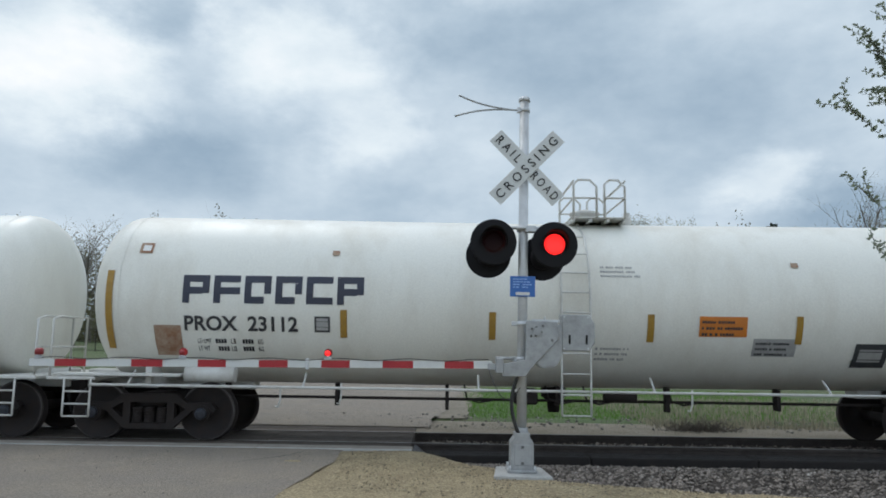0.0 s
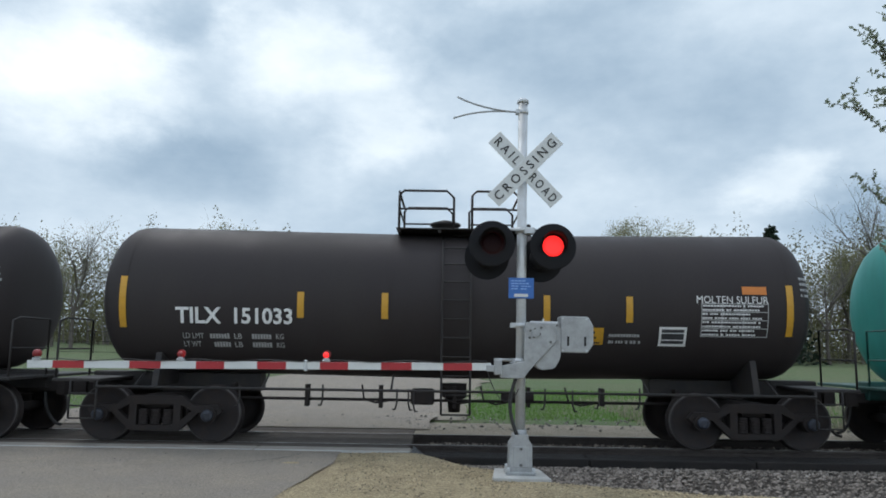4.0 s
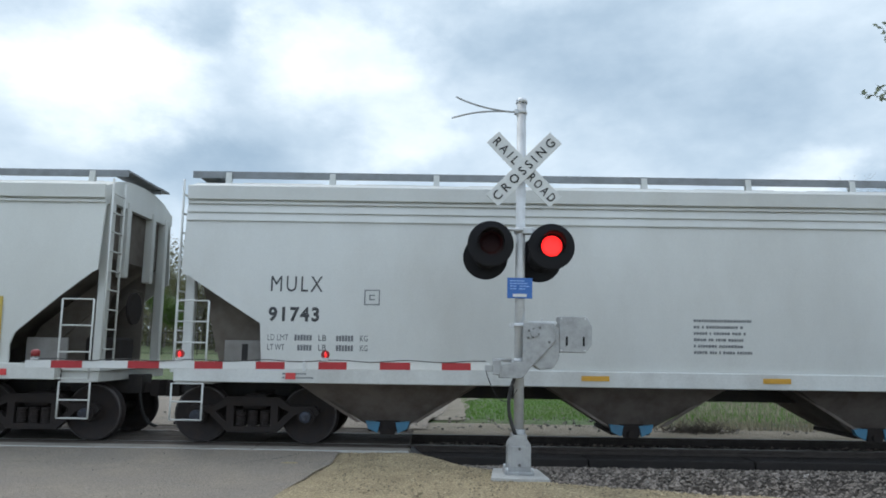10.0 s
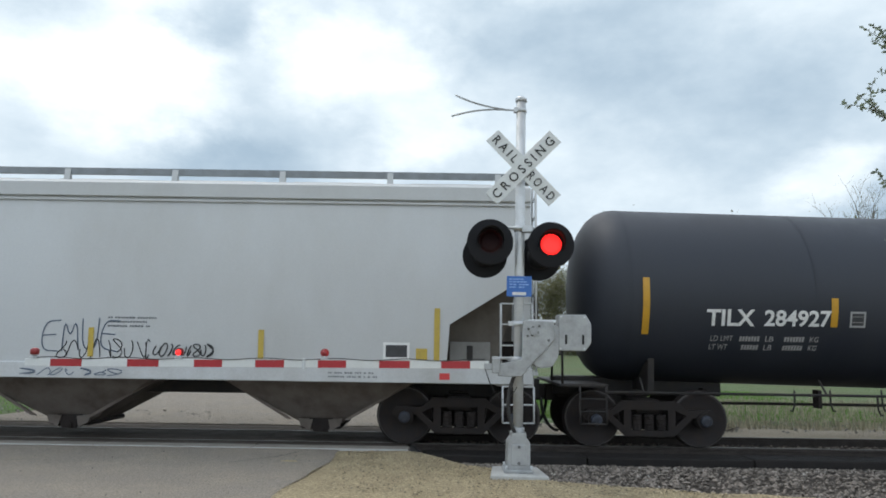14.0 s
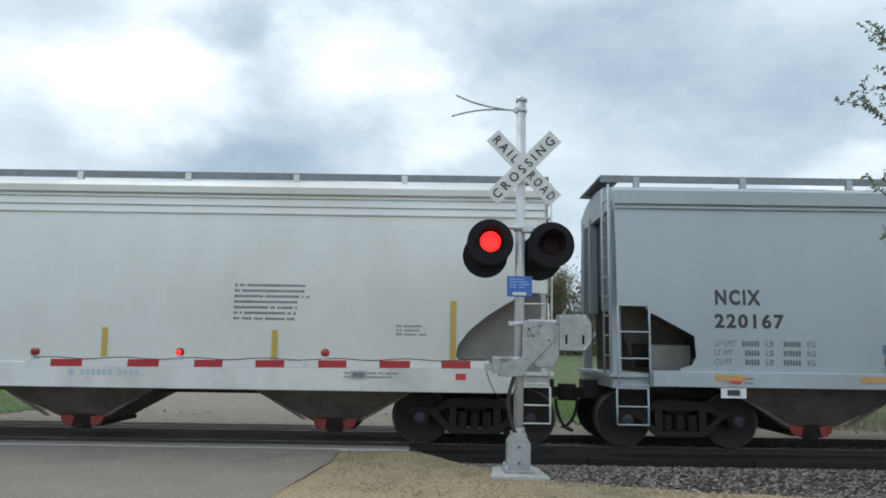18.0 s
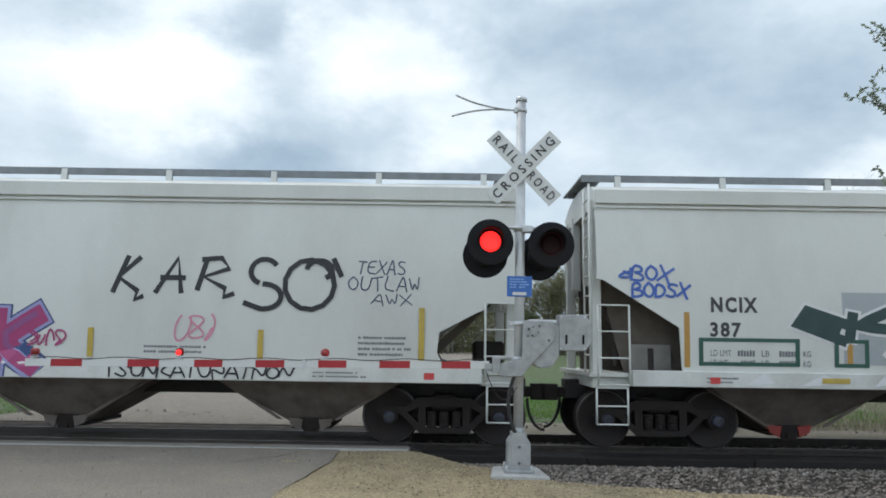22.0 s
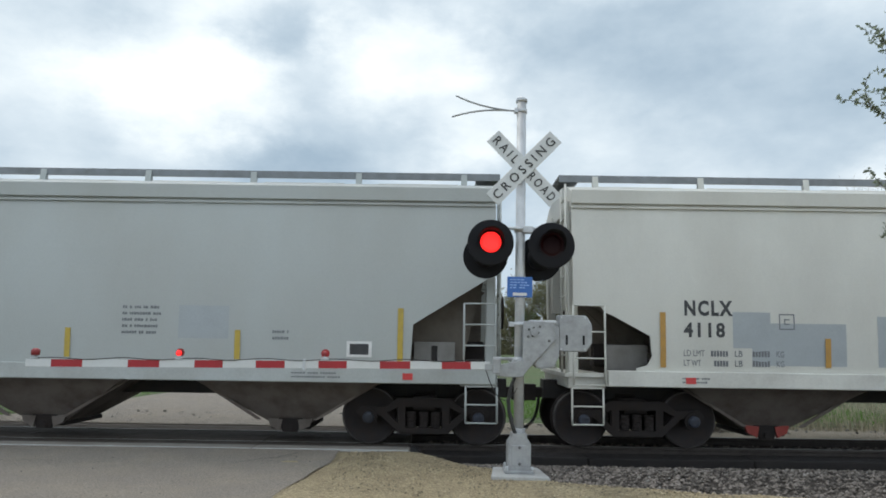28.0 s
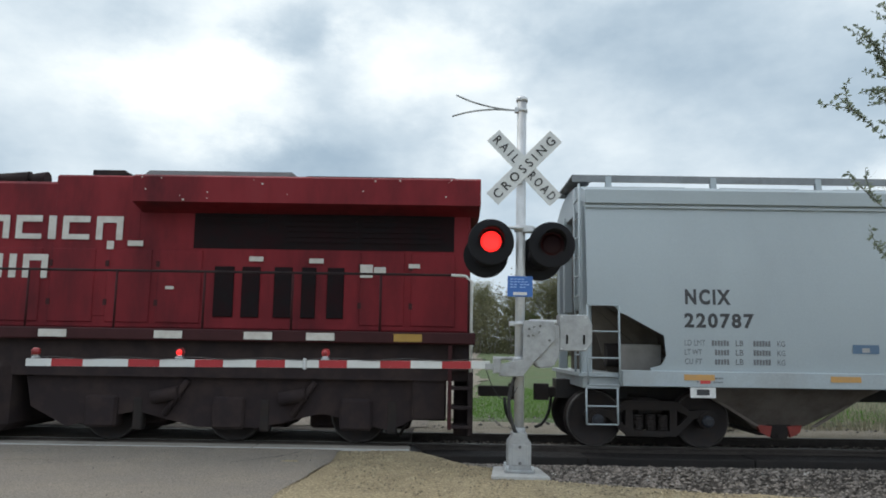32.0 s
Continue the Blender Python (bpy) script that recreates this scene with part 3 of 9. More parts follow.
stones("ballast_stones", None, 21000, on_bed, 0.027, paint("ballast_stone", (0.190, 0.165, 0.142), 0.9, dirt=(0.092, 0.079, 0.067), amount=0.5, scale=6, bump=0.1, island=0.7, gloss=0.2), "dark crushed ballast stones")
stones("pale_stones", None, 700, on_bed, 0.022, paint("pale_ballast_stone", (0.30, 0.28, 0.25), 0.9, dirt=(0.15, 0.14, 0.12), amount=0.5, scale=6, bump=0.1, island=0.6), "few pale stones scattered on the dark ballast")
stones("verge_pebbles", None, 9000, on_verge, 0.013, paint("pebble", (0.37, 0.305, 0.195), 0.9, dirt=(0.15, 0.13, 0.1), amount=0.5, scale=6, bump=0.1, island=0.6), "small tan and grey pebbles on the verge")
stones("far_pebbles", None, 600, lambda r: (r.uniform(-12, 14), r.uniform(1.7, 4.5), 0.0), 0.035, STONE, "loose grey stones on the dirt strip")

stones("road_grit", None, 130, lambda r: (r.uniform(-8, -1.6), r.uniform(-9.5, -2), 0.002), 0.011, paint("grit", (0.10, 0.09, 0.08), 0.9, dirt=(0.3, 0.28, 0.25), amount=0.5, scale=6, bump=0.1, island=0.9), "scattered grit and small stones on the asphalt")


def road_crack(seed, x, y, turn, length, wide):
    """One dark wandering crack in the asphalt."""
    rng = random.Random(seed)
    bm = bmesh.new()
    prev = None
    n = int(length / 0.12)
    for i in range(n + 1):
        w = wide * (0.35 + rng.random()) * (1 - abs(2 * i / n - 1) * 0.7)
        dx, dy = -math.sin(turn), math.cos(turn)
        pair = [bm.verts.new((x + s * w * dx, y + s * w * dy, 0.012)) for s in (-0.5, 0.5)]
        if prev:
            bm.faces.new((prev[0], pair[0], pair[1], prev[1]))
        prev = pair
        turn += rng.uniform(-0.35, 0.35)
        x, y = x + 0.12 * math.cos(turn), y + 0.12 * math.sin(turn)
    return part("crack", bm, CRACK, ROAD)


CRACK = paint("crack_tar", (0.075, 0.068, 0.06), 0.9, amount=0.3, scale=8, bump=0.1)
for args in ((1, -2.1, -1.9, -2.0, 1.5, 0.03), (3, -7.6, -2.5, -0.15, 3.4, 0.014), (4, -5.6, -5.6, -0.4, 2.2, 0.012)):
    road_crack(*args)

# ---- crossing panels between and beside the rails ----
EDGE = paint("edge_beam_concrete", (0.30, 0.275, 0.24), 0.9, dirt=(0.19, 0.17, 0.14), amount=0.6, scale=2, bump=0.15)
PANEL = paint("crossing_panel", (0.100, 0.084, 0.072), 0.9, dirt=(0.062, 0.052, 0.045), amount=0.5, scale=3, bump=0.15, rand=0.2, gloss=0.2)
crossing = thing("crossing_surface", pose(0, 0, 0), "worn dark timber crossing panels between the rails", "crossing", kind="structure")
for y0, y1, z in ((-0.66, -0.36, 0.002), (-0.35, 0.0, 0), (0.01, 0.35, 0.003), (0.36, 0.66, 0), (-1.18, -0.83, 0.001), (0.83, 1.18, 0), (1.19, 1.58, 0.002)):
    for i in range(4):
        x1 = -0.55 - 2.45 * i
        part("plank", box(bmesh.new(), x1 - 2.44, x1, y0, y1, -0.15, z - 0.004, bevel=0.012), PANEL, crossing)
for i in range(4):
    x1 = -0.5 - 2.45 * i
    part("edge_beam", box(bmesh.new(), x1 - 2.44, x1, -1.60, -1.19, -0.15, 0.004, bevel=0.015), EDGE, crossing, "pale concrete edge beam")
    part("beam_lip", box(bmesh.new(), x1 - 2.43, x1 - 0.01, -1.615, -1.602, -0.1, 0.010, bevel=0.004), CONCRETE, crossing)
# black oily timbers beside the near rail, and the sloping steel end of the crossing
OILY = paint("oily_timber", (0.022, 0.020, 0.019), 0.85, dirt=(0.045, 0.038, 0.034), amount=0.5, scale=3, bump=0.15, rand=0.3, gloss=0.2)
header = thing("header_timber", pose(0, 0, 0), "black oily timbers laid end to end beside the rail", "timber", kind="structure")
for i in range(18):
    x0 = -0.30 + 2.6 * i
    part("timber", box(bmesh.new(), x0, x0 + 2.585, -1.50 - 0.012 * (i % 3), -0.92, -0.36, -0.085 - 0.006 * (i % 2), bevel=0.014), OILY, header)
bm = bmesh.new()
prism(bm, ((-0.49, -0.005), (-0.49, -0.33), (-0.12, -0.33), (-0.12, -0.27)), -1.585, -0.84)
part("end_ramp", bm, paint("ramp_steel", (0.075, 0.073, 0.075), 0.6, 0.3, dirt=(0.03, 0.028, 0.027), amount=0.6, scale=5, bump=0.08), crossing, "dark sloping steel end plate")


# ---- the crossing signal with its gate ----
SIGNAL_PAINT = paint("aluminium_paint", (0.56, 0.575, 0.58), 0.45, 0.3, dirt=(0.28, 0.28, 0.27), amount=0.45, scale=4, bump=0.02)
WHITE_SHEET = paint("white_sheeting", (0.60, 0.615, 0.60), 0.45, dirt=(0.5, 0.5, 0.48), amount=0.25, scale=6, bump=0.0)
RED_SHEET = paint("red_sheeting", (0.36, 0.018, 0.024), 0.4, dirt=(0.22, 0.02, 0.02), amount=0.3, scale=8, bump=0.0)
BLACK_INK = paint("black_ink", (0.015, 0.015, 0.016), 0.5, amount=0.1, bump=0.0)
BLACK_DISC = paint("black_disc", (0.010, 0.010, 0.012), 0.7, dirt=(0.03, 0.03, 0.03), amount=0.3, scale=6, bump=0.02, gloss=0.2)
BLUE_SIGN = paint("blue_sign", (0.03, 0.13, 0.42), 0.4, amount=0.1, bump=0.0)
LENS_DARK = paint("unlit_red_lens", (0.014, 0.003, 0.005), 0.75, amount=0.1, bump=0.0, gloss=0.2)
LENS_DIM = paint("dim_red_lens", (0.24, 0.018, 0.02), 0.35, amount=0.1, bump=0.0)
LENS_LIT = glow("lit_red_lens", (1.0, 0.022, 0.02), 1.6)
IRON_BOLT = paint("bolt_iron", (0.12, 0.12, 0.12), 0.6, 0.3, amount=0.3, bump=0.0)
CASTING = paint("weathered_casting", (0.36, 0.37, 0.37), 0.55, 0.3, dirt=(0.17, 0.17, 0.165), amount=0.6, scale=5, bump=0.06)
CABLE = paint("black_cable", (0.02, 0.02, 0.02), 0.6, amount=0.1, bump=0.0)
signal = thing("crossing_signal", pose(0.985, -3.6, 0, 0, 0.5, 0), "silver railroad crossing signal with crossbuck, red flashing lights and lowered gate", "crossing signal")


def disc(r, y0, y1, seg=28, x=0, z=0):
    bm = bmesh.new()
    lathe(bm, ((r, y0), (r, y1)), seg)
    bmesh.ops.translate(bm, verts=bm.verts, vec=(x, 0, z))
    return bm


bm = bmesh.new()
prism(bm, ((-0.37, -0.36), (0.36, -0.36), (0.30, 0.36), (-0.30, 0.36)), -0.05, 0.03, "z")
bmesh.ops.bevel(bm, geom=bm.edges[:], offset=0.012, segments=1, affect="EDGES")
part("foundation", bm, CONCRETE, signal, "grey concrete foundation slab")
bm = bmesh.new()
box(bm, -0.19, 0.19, -0.18, 0.18, 0.03, 0.065, bevel=0.008)
prism(bm, ((-0.145, 0.06), (0.145, 0.06), (0.145, 0.40), (0.095, 0.47), (0.095, 0.52), (-0.095, 0.52), (-0.095, 0.47), (-0.145, 0.40)), -0.14, 0.14)
base = part("base_casting", bm, CASTING, signal, "square cast base with bolted covers")
cover = part("hand_hole_cover", box(bmesh.new(), -0.10, 0.10, -0.152, -0.138, 0.12, 0.38, bevel=0.006), CASTING, base)
for z in (0.15, 0.35):
    part("cover_bolt", disc(0.020, -0.165, -0.150, 8, 0, z), IRON_BOLT, base)
bm = bmesh.new()
lathe(bm, ((0.095, 0.50), (0.085, 0.53), (0.085, 0.58)), 16, "z")
part("mast_collar", bm, CASTING, base)
for sx in (-1, 1):
    for sy in (-1, 1):
        bm = bmesh.new()
        rod(bm, (0.16 * sx, 0.16 * sy, 0.06), (0.16 * sx, 0.16 * sy, 0.12), 0.018, 6)
        part("anchor_bolt", bm, STEEL, signal)
bm = bmesh.new()
rod(bm, (0, 0, 0.5), (0, 0, 4.96), 0.064, 20)
part("mast", bm, SIGNAL_PAINT, signal)
bm = bmesh.new()
lathe(bm, ((0.078, 4.93), (0.078, 4.975), (0.05, 5.0), (0.01, 5.005)), 20, "z")
part("mast_cap", bm, SIGNAL_PAINT, signal)
bm = bmesh.new()
lathe(bm, ((0.075, 4.78), (0.075, 4.83)), 16, "z")
box(bm, -0.1, -0.05, -0.06, 0.02, 4.775, 4.835)
part("wire_clamp", bm, STEEL, signal)
for k, (end, bend) in enumerate((((-0.90, -0.02, 4.99), 0.10), ((-0.95, -0.05, 4.69), -0.03))):
    pts = []
    for i in range(13):
        u = i / 12
        pts.append((-0.07 + (end[0] + 0.07) * u, -0.05 * u, 4.81 + (end[2] - 4.81) * u ** 2.4 + 0.012 * math.sin(3 * u)))
    part("wire", pipe(bmesh.new(), pts, 0.012, 6), CASTING, signal)


def blade(turn, y, texts):
    m = pose(0.03, y, 3.99, 0, turn, 0)
    bm = bmesh.new()
    box(bm, -0.61, 0.61, -0.006, 0.006, -0.112, 0.112, bevel=0.004)
    b = part("blade", bm, WHITE_SHEET, signal, "white crossbuck blade with black letters", at=m)
    side = Flat(0.0085)
    for s, x, w in texts:
        words(b, side, s, x, -0.062, 0.124, w, BLACK_INK, bold=0.012)
    return b


blade(46, -0.088, (("R A I L", -0.555, 0.42), ("R O A D", 0.12, 0.45)))
blade(-46, -0.103, (("C R O S S I N G", -0.56, 1.11),))
bm = bmesh.new()
rod(bm, (-0.42, -0.09, 3.17), (0.47, -0.09, 3.17), 0.022, 8)
rod(bm, (-0.42, -0.09, 3.17), (-0.42, 0.1, 2.95), 0.022, 8)
rod(bm, (0.47, -0.09, 3.17), (0.47, 0.1, 2.95), 0.022, 8)
lathe(bm, ((0.085, 3.13), (0.085, 3.21)), 16, "z")
part("lamp_crossarm", bm, STEEL, signal)
bm = bmesh.new()
box(bm, 0.02, 0.16, -0.14, -0.02, 3.11, 3.2, bevel=0.01)
part("junction_clamp", bm, STEEL, signal)


def flasher(x, z, y, face, lens=True):
    """A round black background, a hood and a lens; face -1 looks to the near road."""
    bm = bmesh.new()
    lathe(bm, ((0.305, y), (0.305, y + face * 0.02), (0.29, y + face * 0.025), (0.145, y + face * 0.012)), 36)
    bmesh.ops.translate(bm, verts=bm.verts, vec=(x, 0, z))
    d = part("background_disc", bm, BLACK_DISC, signal)
    bm = bmesh.new()
    seg, rings = 24, []
    for k in range(seg + 1):
        a = radians(-25 + 230 * k / seg)
        reach = 0.05 + 0.25 * max(0.0, math.sin(a)) ** 0.7
        c, s = math.cos(a), math.sin(a)
        rings.append([bm.verts.new((x + r * c, y + face * d2, z + r * s)) for r, d2 in ((0.175, 0.02), (0.18, 0.02 + reach), (0.172, 0.02 + reach), (0.167, 0.02))])
    for a, b in zip(rings, rings[1:]):
        for k in range(4):
            bm.faces.new((a[k], a[(k + 1) % 4], b[(k + 1) % 4], b[k])).smooth = True
    part("hood", bm, BLACK_DISC, d)
    bm = bmesh.new()
    lathe(bm, ((0.16, y - face * 0.02), (0.17, y - face * 0.1), (0.12, y - face * 0.22), (0.06, y - face * 0.24)), 24)
    bmesh.ops.translate(bm, verts=bm.verts, vec=(x, 0, z))
    part("lamp_housing", bm, BLACK_DISC, d)
    return d


def flip_lens(parent, r, x, y, z, dark):
    """A lens disc that turns its glowing or its dark face to the road."""
    bm = bmesh.new()
    lathe(bm, ((0.01, -0.02), (r * 0.7, -0.014), (r, -0.004), (r, 0.004), (r * 0.7, 0.014), (0.01, 0.02)), 28)
    me = bpy.data.meshes.new("lens")
    for f in bm.faces:
        f.material_index = 0 if f.calc_center_median().y < 0 else 1
    bm.to_mesh(me)
    bm.free()
    me.materials.append(LENS_LIT), me.materials.append(dark)
    ob = new("lens", me)
    ob.parent = parent
    ob.matrix_basis = pose(x, y, z)
    return tagged(ob, "round red signal lens")


LAMP_L = flasher(-0.405, 2.965, -0.14, -1)
LAMP_R = flasher(0.395, 2.945, -0.14, -1)
flasher(-0.45, 2.83, 0.22, 1)
flasher(0.28, 2.81, 0.22, 1)
LENS_L = flip_lens(LAMP_L, 0.137, -0.405, -0.165, 2.97, LENS_DARK)
LENS_R = flip_lens(LAMP_R, 0.137, 0.395, -0.165, 2.95, LENS_DARK)
bm = bmesh.new()
box(bm, -0.175, 0.155, -0.085, -0.075, 2.26, 2.53, bevel=0.004)
sign = part("information_sign", bm, BLUE_SIGN, signal, "small blue sign with white lines of print")
small_print(sign, Flat(0.087), -0.14, 2.37, 0.26, 0.14, 4, paint("pale_blue_ink", (0.25, 0.42, 0.75), 0.5, amount=0.0, bump=0), 3)
part("sign_bar", patch(bmesh.new(), Flat(0.087), -0.10, 0.08, 2.28, 2.32, 0.004, 1), WHITE_SHEET, sign)

# gate mechanism, with its two arms and the counterweight side
bm = bmesh.new()
prism(bm, ((0.10, 1.46), (0.24, 1.34), (0.42, 1.36), (0.50, 1.50), (0.50, 1.90), (0.10, 1.93), (0.03, 1.80)), -0.16, 0.14)
bmesh.ops.bevel(bm, geom=bm.edges[:], offset=0.018, segments=2, affect="EDGES")
mech = part("gate_mechanism", bm, CASTING, signal, "silver cast gate mechanism housing")
for x, z in ((0.10, 1.84), (0.16, 1.86), (0.22, 1.8), (0.15, 1.76), (0.09, 1.75), (0.24, 1.88), (0.36, 1.70)):
    part("cover_bolt", disc(0.016, -0.225, -0.205, 8, x, z), IRON_BOLT, mech)
part("shaft_hub", disc(0.05, -0.235, -0.205, 16, 0.17, 1.81), CASTING, mech)
bm = bmesh.new()
box(bm, 0.10, 0.46, -0.19, -0.15, 1.925, 1.965, bevel=0.008)
rod(bm, (0.27, -0.17, 1.95), (0.27, -0.17, 2.0), 0.012, 6)
part("top_lever", bm, SIGNAL_PAINT, mech)
bm = bmesh.new()
prism(bm, ((0.03, 1.95), (0.43, 1.94), (0.45, 1.72), (0.10, 1.34), (0.02, 1.23), (-0.28, 1.23), (-0.30, 1.38), (0.02, 1.45)), -0.21, -0.17)
bmesh.ops.bevel(bm, geom=bm.edges[:], offset=0.008, segments=1, affect="EDGES")
part("gate_support_arm", bm, CASTING, signal, "bent silver support arm that carries the gate")
bm = bmesh.new()
prism(bm, ((0.50, 1.57), (0.85, 1.57), (0.93, 1.68), (0.93, 1.92), (0.86, 2.04), (0.50, 2.04)), -0.12, 0.16)
bmesh.ops.bevel(bm, geom=bm.edges[:], offset=0.012, segments=1, affect="EDGES")
jb = part("junction_box", bm, CASTING, signal, "grey steel junction box")
for x in (0.60, 0.82):
    part("box_latch", box(bmesh.new(), x - 0.012, x + 0.012, -0.135, -0.118, 1.66, 1.78, bevel=0.003), BLACK_DISC, jb)
for x, z in ((0.53, 1.6), (0.84, 1.6), (0.53, 2.01), (0.84, 2.01)):
    part("box_screw", disc(0.012, -0.128, -0.115, 8, x, z), STEEL, jb)
for z in (1.42, 1.88):
    bm = bmesh.new()
    lathe(bm, ((0.088, z), (0.088, z + 0.06)), 16, "z")
    box(bm, -0.14, -0.06, -0.04, 0.04, z, z + 0.06, bevel=0.005)
    part("pole_clamp", bm, SIGNAL_PAINT, signal)
bm = bmesh.new()
box(bm, -0.36, -0.26, -0.27, -0.17, 1.27, 1.46, bevel=0.01)
box(bm, -0.46, -0.34, -0.24, -0.19, 1.31, 1.39, bevel=0.006)
rod(bm, (-0.36, -0.215, 1.46), (-0.12, -0.18, 1.46), 0.02, 8)
part("arm_bracket", bm, CASTING, signal)
pts = [(-0.04 - 0.10 * math.sin(u * 3.1), -0.09, 1.30 - 0.80 * u) for u in [i / 10 for i in range(11)]]
part("drop_cable", pipe(bmesh.new(), pts, 0.024, 8), CABLE, signal)
pts = [(-0.46 + 0.42 * u, -0.2, 1.36 - 1.1 * u * (1 - u) - 0.26 * u) for u in [i / 12 for i in range(13)]]
part("lamp_cable", pipe(bmesh.new(), pts, 0.006, 6), CABLE, signal)

# gate arm: a long striped board of two lengths, with three small red lamps
gate = part("gate_arm", box(bmesh.new(), -6.32, -0.40, -0.232, -0.214, 1.322, 1.418, bevel=0.004), WHITE_SHEET, signal, "lowered gate arm with red and white stripes",
            at=pose(-0.4, 0, 1.37) @ pose(0, 0, 0, 0, -1.0, 0) @ pose(0.4, 0, -1.37))
for x0, w in ((-1.01, 0.37), (-1.80, 0.39), (-2.58, 0.36), (-3.38, 0.37), (-4.16, 0.36), (-5.01, 0.40), (-5.99, 0.40)):
    part("red_stripe", box(bmesh.new(), x0, x0 + w, -0.2345, -0.2325, 1.323, 1.417), RED_SHEET, gate)
bm = bmesh.new()
box(bm, -2.78, -2.74, -0.25, -0.205, 1.30, 1.44, bevel=0.006)
part("splice_plate", bm, STEEL, gate)
GATE_LENSES = []
for gx in (-6.20, -4.36, -2.50):
    bm = bmesh.new()
    box(bm, gx - 0.05, gx + 0.05, -0.25, -0.2, 1.42, 1.45, bevel=0.006)
    rod(bm, (gx, -0.225, 1.45), (gx, -0.225, 1.47), 0.03, 10)
    base = part("gate_lamp", bm, STEEL, gate, "small red lamp on the gate arm")
    if gx > -6:
        GATE_LENSES.append(flip_lens(base, 0.036, gx, -0.245, 1.505, LENS_DIM))
        bm = bmesh.new()
        lathe(bm, ((0.055, -0.215), (0.055, -0.19)), 14)
        bmesh.ops.translate(bm, verts=bm.verts, vec=(gx, 0, 1.51))
        part("lamp_shell", bm, LENS_DIM, base)
    else:
        bm = bmesh.new()
        lathe(bm, ((0.052, 1.47), (0.055, 1.53), (0.03, 1.555)), 14, "z")
        bmesh.ops.translate(bm, verts=bm.verts, vec=(gx, -0.225, 0))
        part("lamp_shell", bm, LENS_DIM, base)
pts = [(-6.2 + 5.75 * u, -0.245, 1.43 + 0.012 * math.sin(u * 40)) for u in [i / 60 for i in range(61)]]
part("arm_wire", pipe(bmesh.new(), pts, 0.006, 5), CABLE, gate)


# ---- rolling stock ----
IRON = paint("truck_iron", (0.027, 0.023, 0.022), 0.85, dirt=(0.050, 0.037, 0.030), amount=0.45, scale=5, bump=0.1, gloss=0.2)
WHEEL = paint("wheel_steel", (0.030, 0.026, 0.026), 0.75, 0.1, dirt=(0.062, 0.045, 0.036), amount=0.5, scale=6, bump=0.05, gloss=0.2)
TREAD = paint("wheel_tread", (0.10, 0.092, 0.088), 0.5, 0.7, amount=0.15, bump=0.0)
BLACK_PAINT = paint("black_frame_paint", (0.030, 0.028, 0.028), 0.6, dirt=(0.08, 0.065, 0.05), amount=0.4, scale=4, bump=0.03, gloss=0.2)
YELLOW = paint("yellow_reflector", (0.56, 0.30, 0.025), 0.4, dirt=(0.32, 0.18, 0.04), amount=0.35, scale=9, bump=0.0)
OLD_YELLOW = paint("faded_yellow", (0.50, 0.36, 0.06), 0.5, dirt=(0.25, 0.2, 0.1), amount=0.4, scale=9, bump=0.0)
BROWN_GOLD = paint("brownish_gold_reflector", (0.47, 0.26, 0.06), 0.5, dirt=(0.28, 0.17, 0.07), amount=0.4, scale=9, bump=0.0)
WHITE_INK = paint("white_lettering", (0.74, 0.74, 0.72), 0.5, dirt=(0.4, 0.4, 0.38), amount=0.35, scale=9, bump=0.0)
GREY_INK = paint("grey_lettering", (0.38, 0.38, 0.37), 0.6, dirt=(0.2, 0.2, 0.2), amount=0.4, scale=9, bump=0.0)
DARK_INK = paint("dark_lettering", (0.035, 0.036, 0.04), 0.5, dirt=(0.12, 0.12, 0.12), amount=0.3, scale=9, bump=0.0)
PALE_DARK_INK = paint("pale_dark_lettering", (0.17, 0.18, 0.19), 0.6, amount=0.2, bump=0.0)
ORANGE = paint("orange_label", (0.62, 0.20, 0.03), 0.5, amount=0.2, bump=0.0)
RED_MARK = paint("red_mark", (0.60, 0.05, 0.05), 0.5, amount=0.2, bump=0.0)
PATCH_GREY = paint("patch_grey", (0.365, 0.395, 0.405), 0.6, dirt=(0.30, 0.32, 0.325), amount=0.4, scale=3, bump=0.0)
RUBBER = paint("rubber_hose", (0.018, 0.018, 0.018), 0.7, amount=0.1, bump=0.0)
TRAIN = []
WHEELSETS = []


def wheel_bm():
    return lathe(bmesh.new(), ((0.10, -0.02), (0.10, 0.03), (0.17, 0.035), (0.24, 0.0), (0.38, 0.015), (0.405, -0.012), (0.452, -0.012), (0.457, 0.0), (0.460, 0.10), (0.485, 0.115), (0.485, 0.135), (0.46, 0.145), (0.40, 0.14), (0.39, 0.06), (0.20, 0.07), (0.10, 0.12)), 28)


def rim_bm():
    bm = lathe(bmesh.new(), ((0.440, -0.0135), (0.452, -0.0145), (0.4585, -0.002), (0.4595, 0.03)), 28)
    bmesh.ops.delete(bm, geom=[f for f in bm.faces if len(f.verts) > 4], context="FACES_ONLY")
    return bm


def axle_bm():
    bm = bmesh.new()
    rod(bm, (0, -1.02, 0), (0, 1.02, 0), 0.085, 12)
    return bm


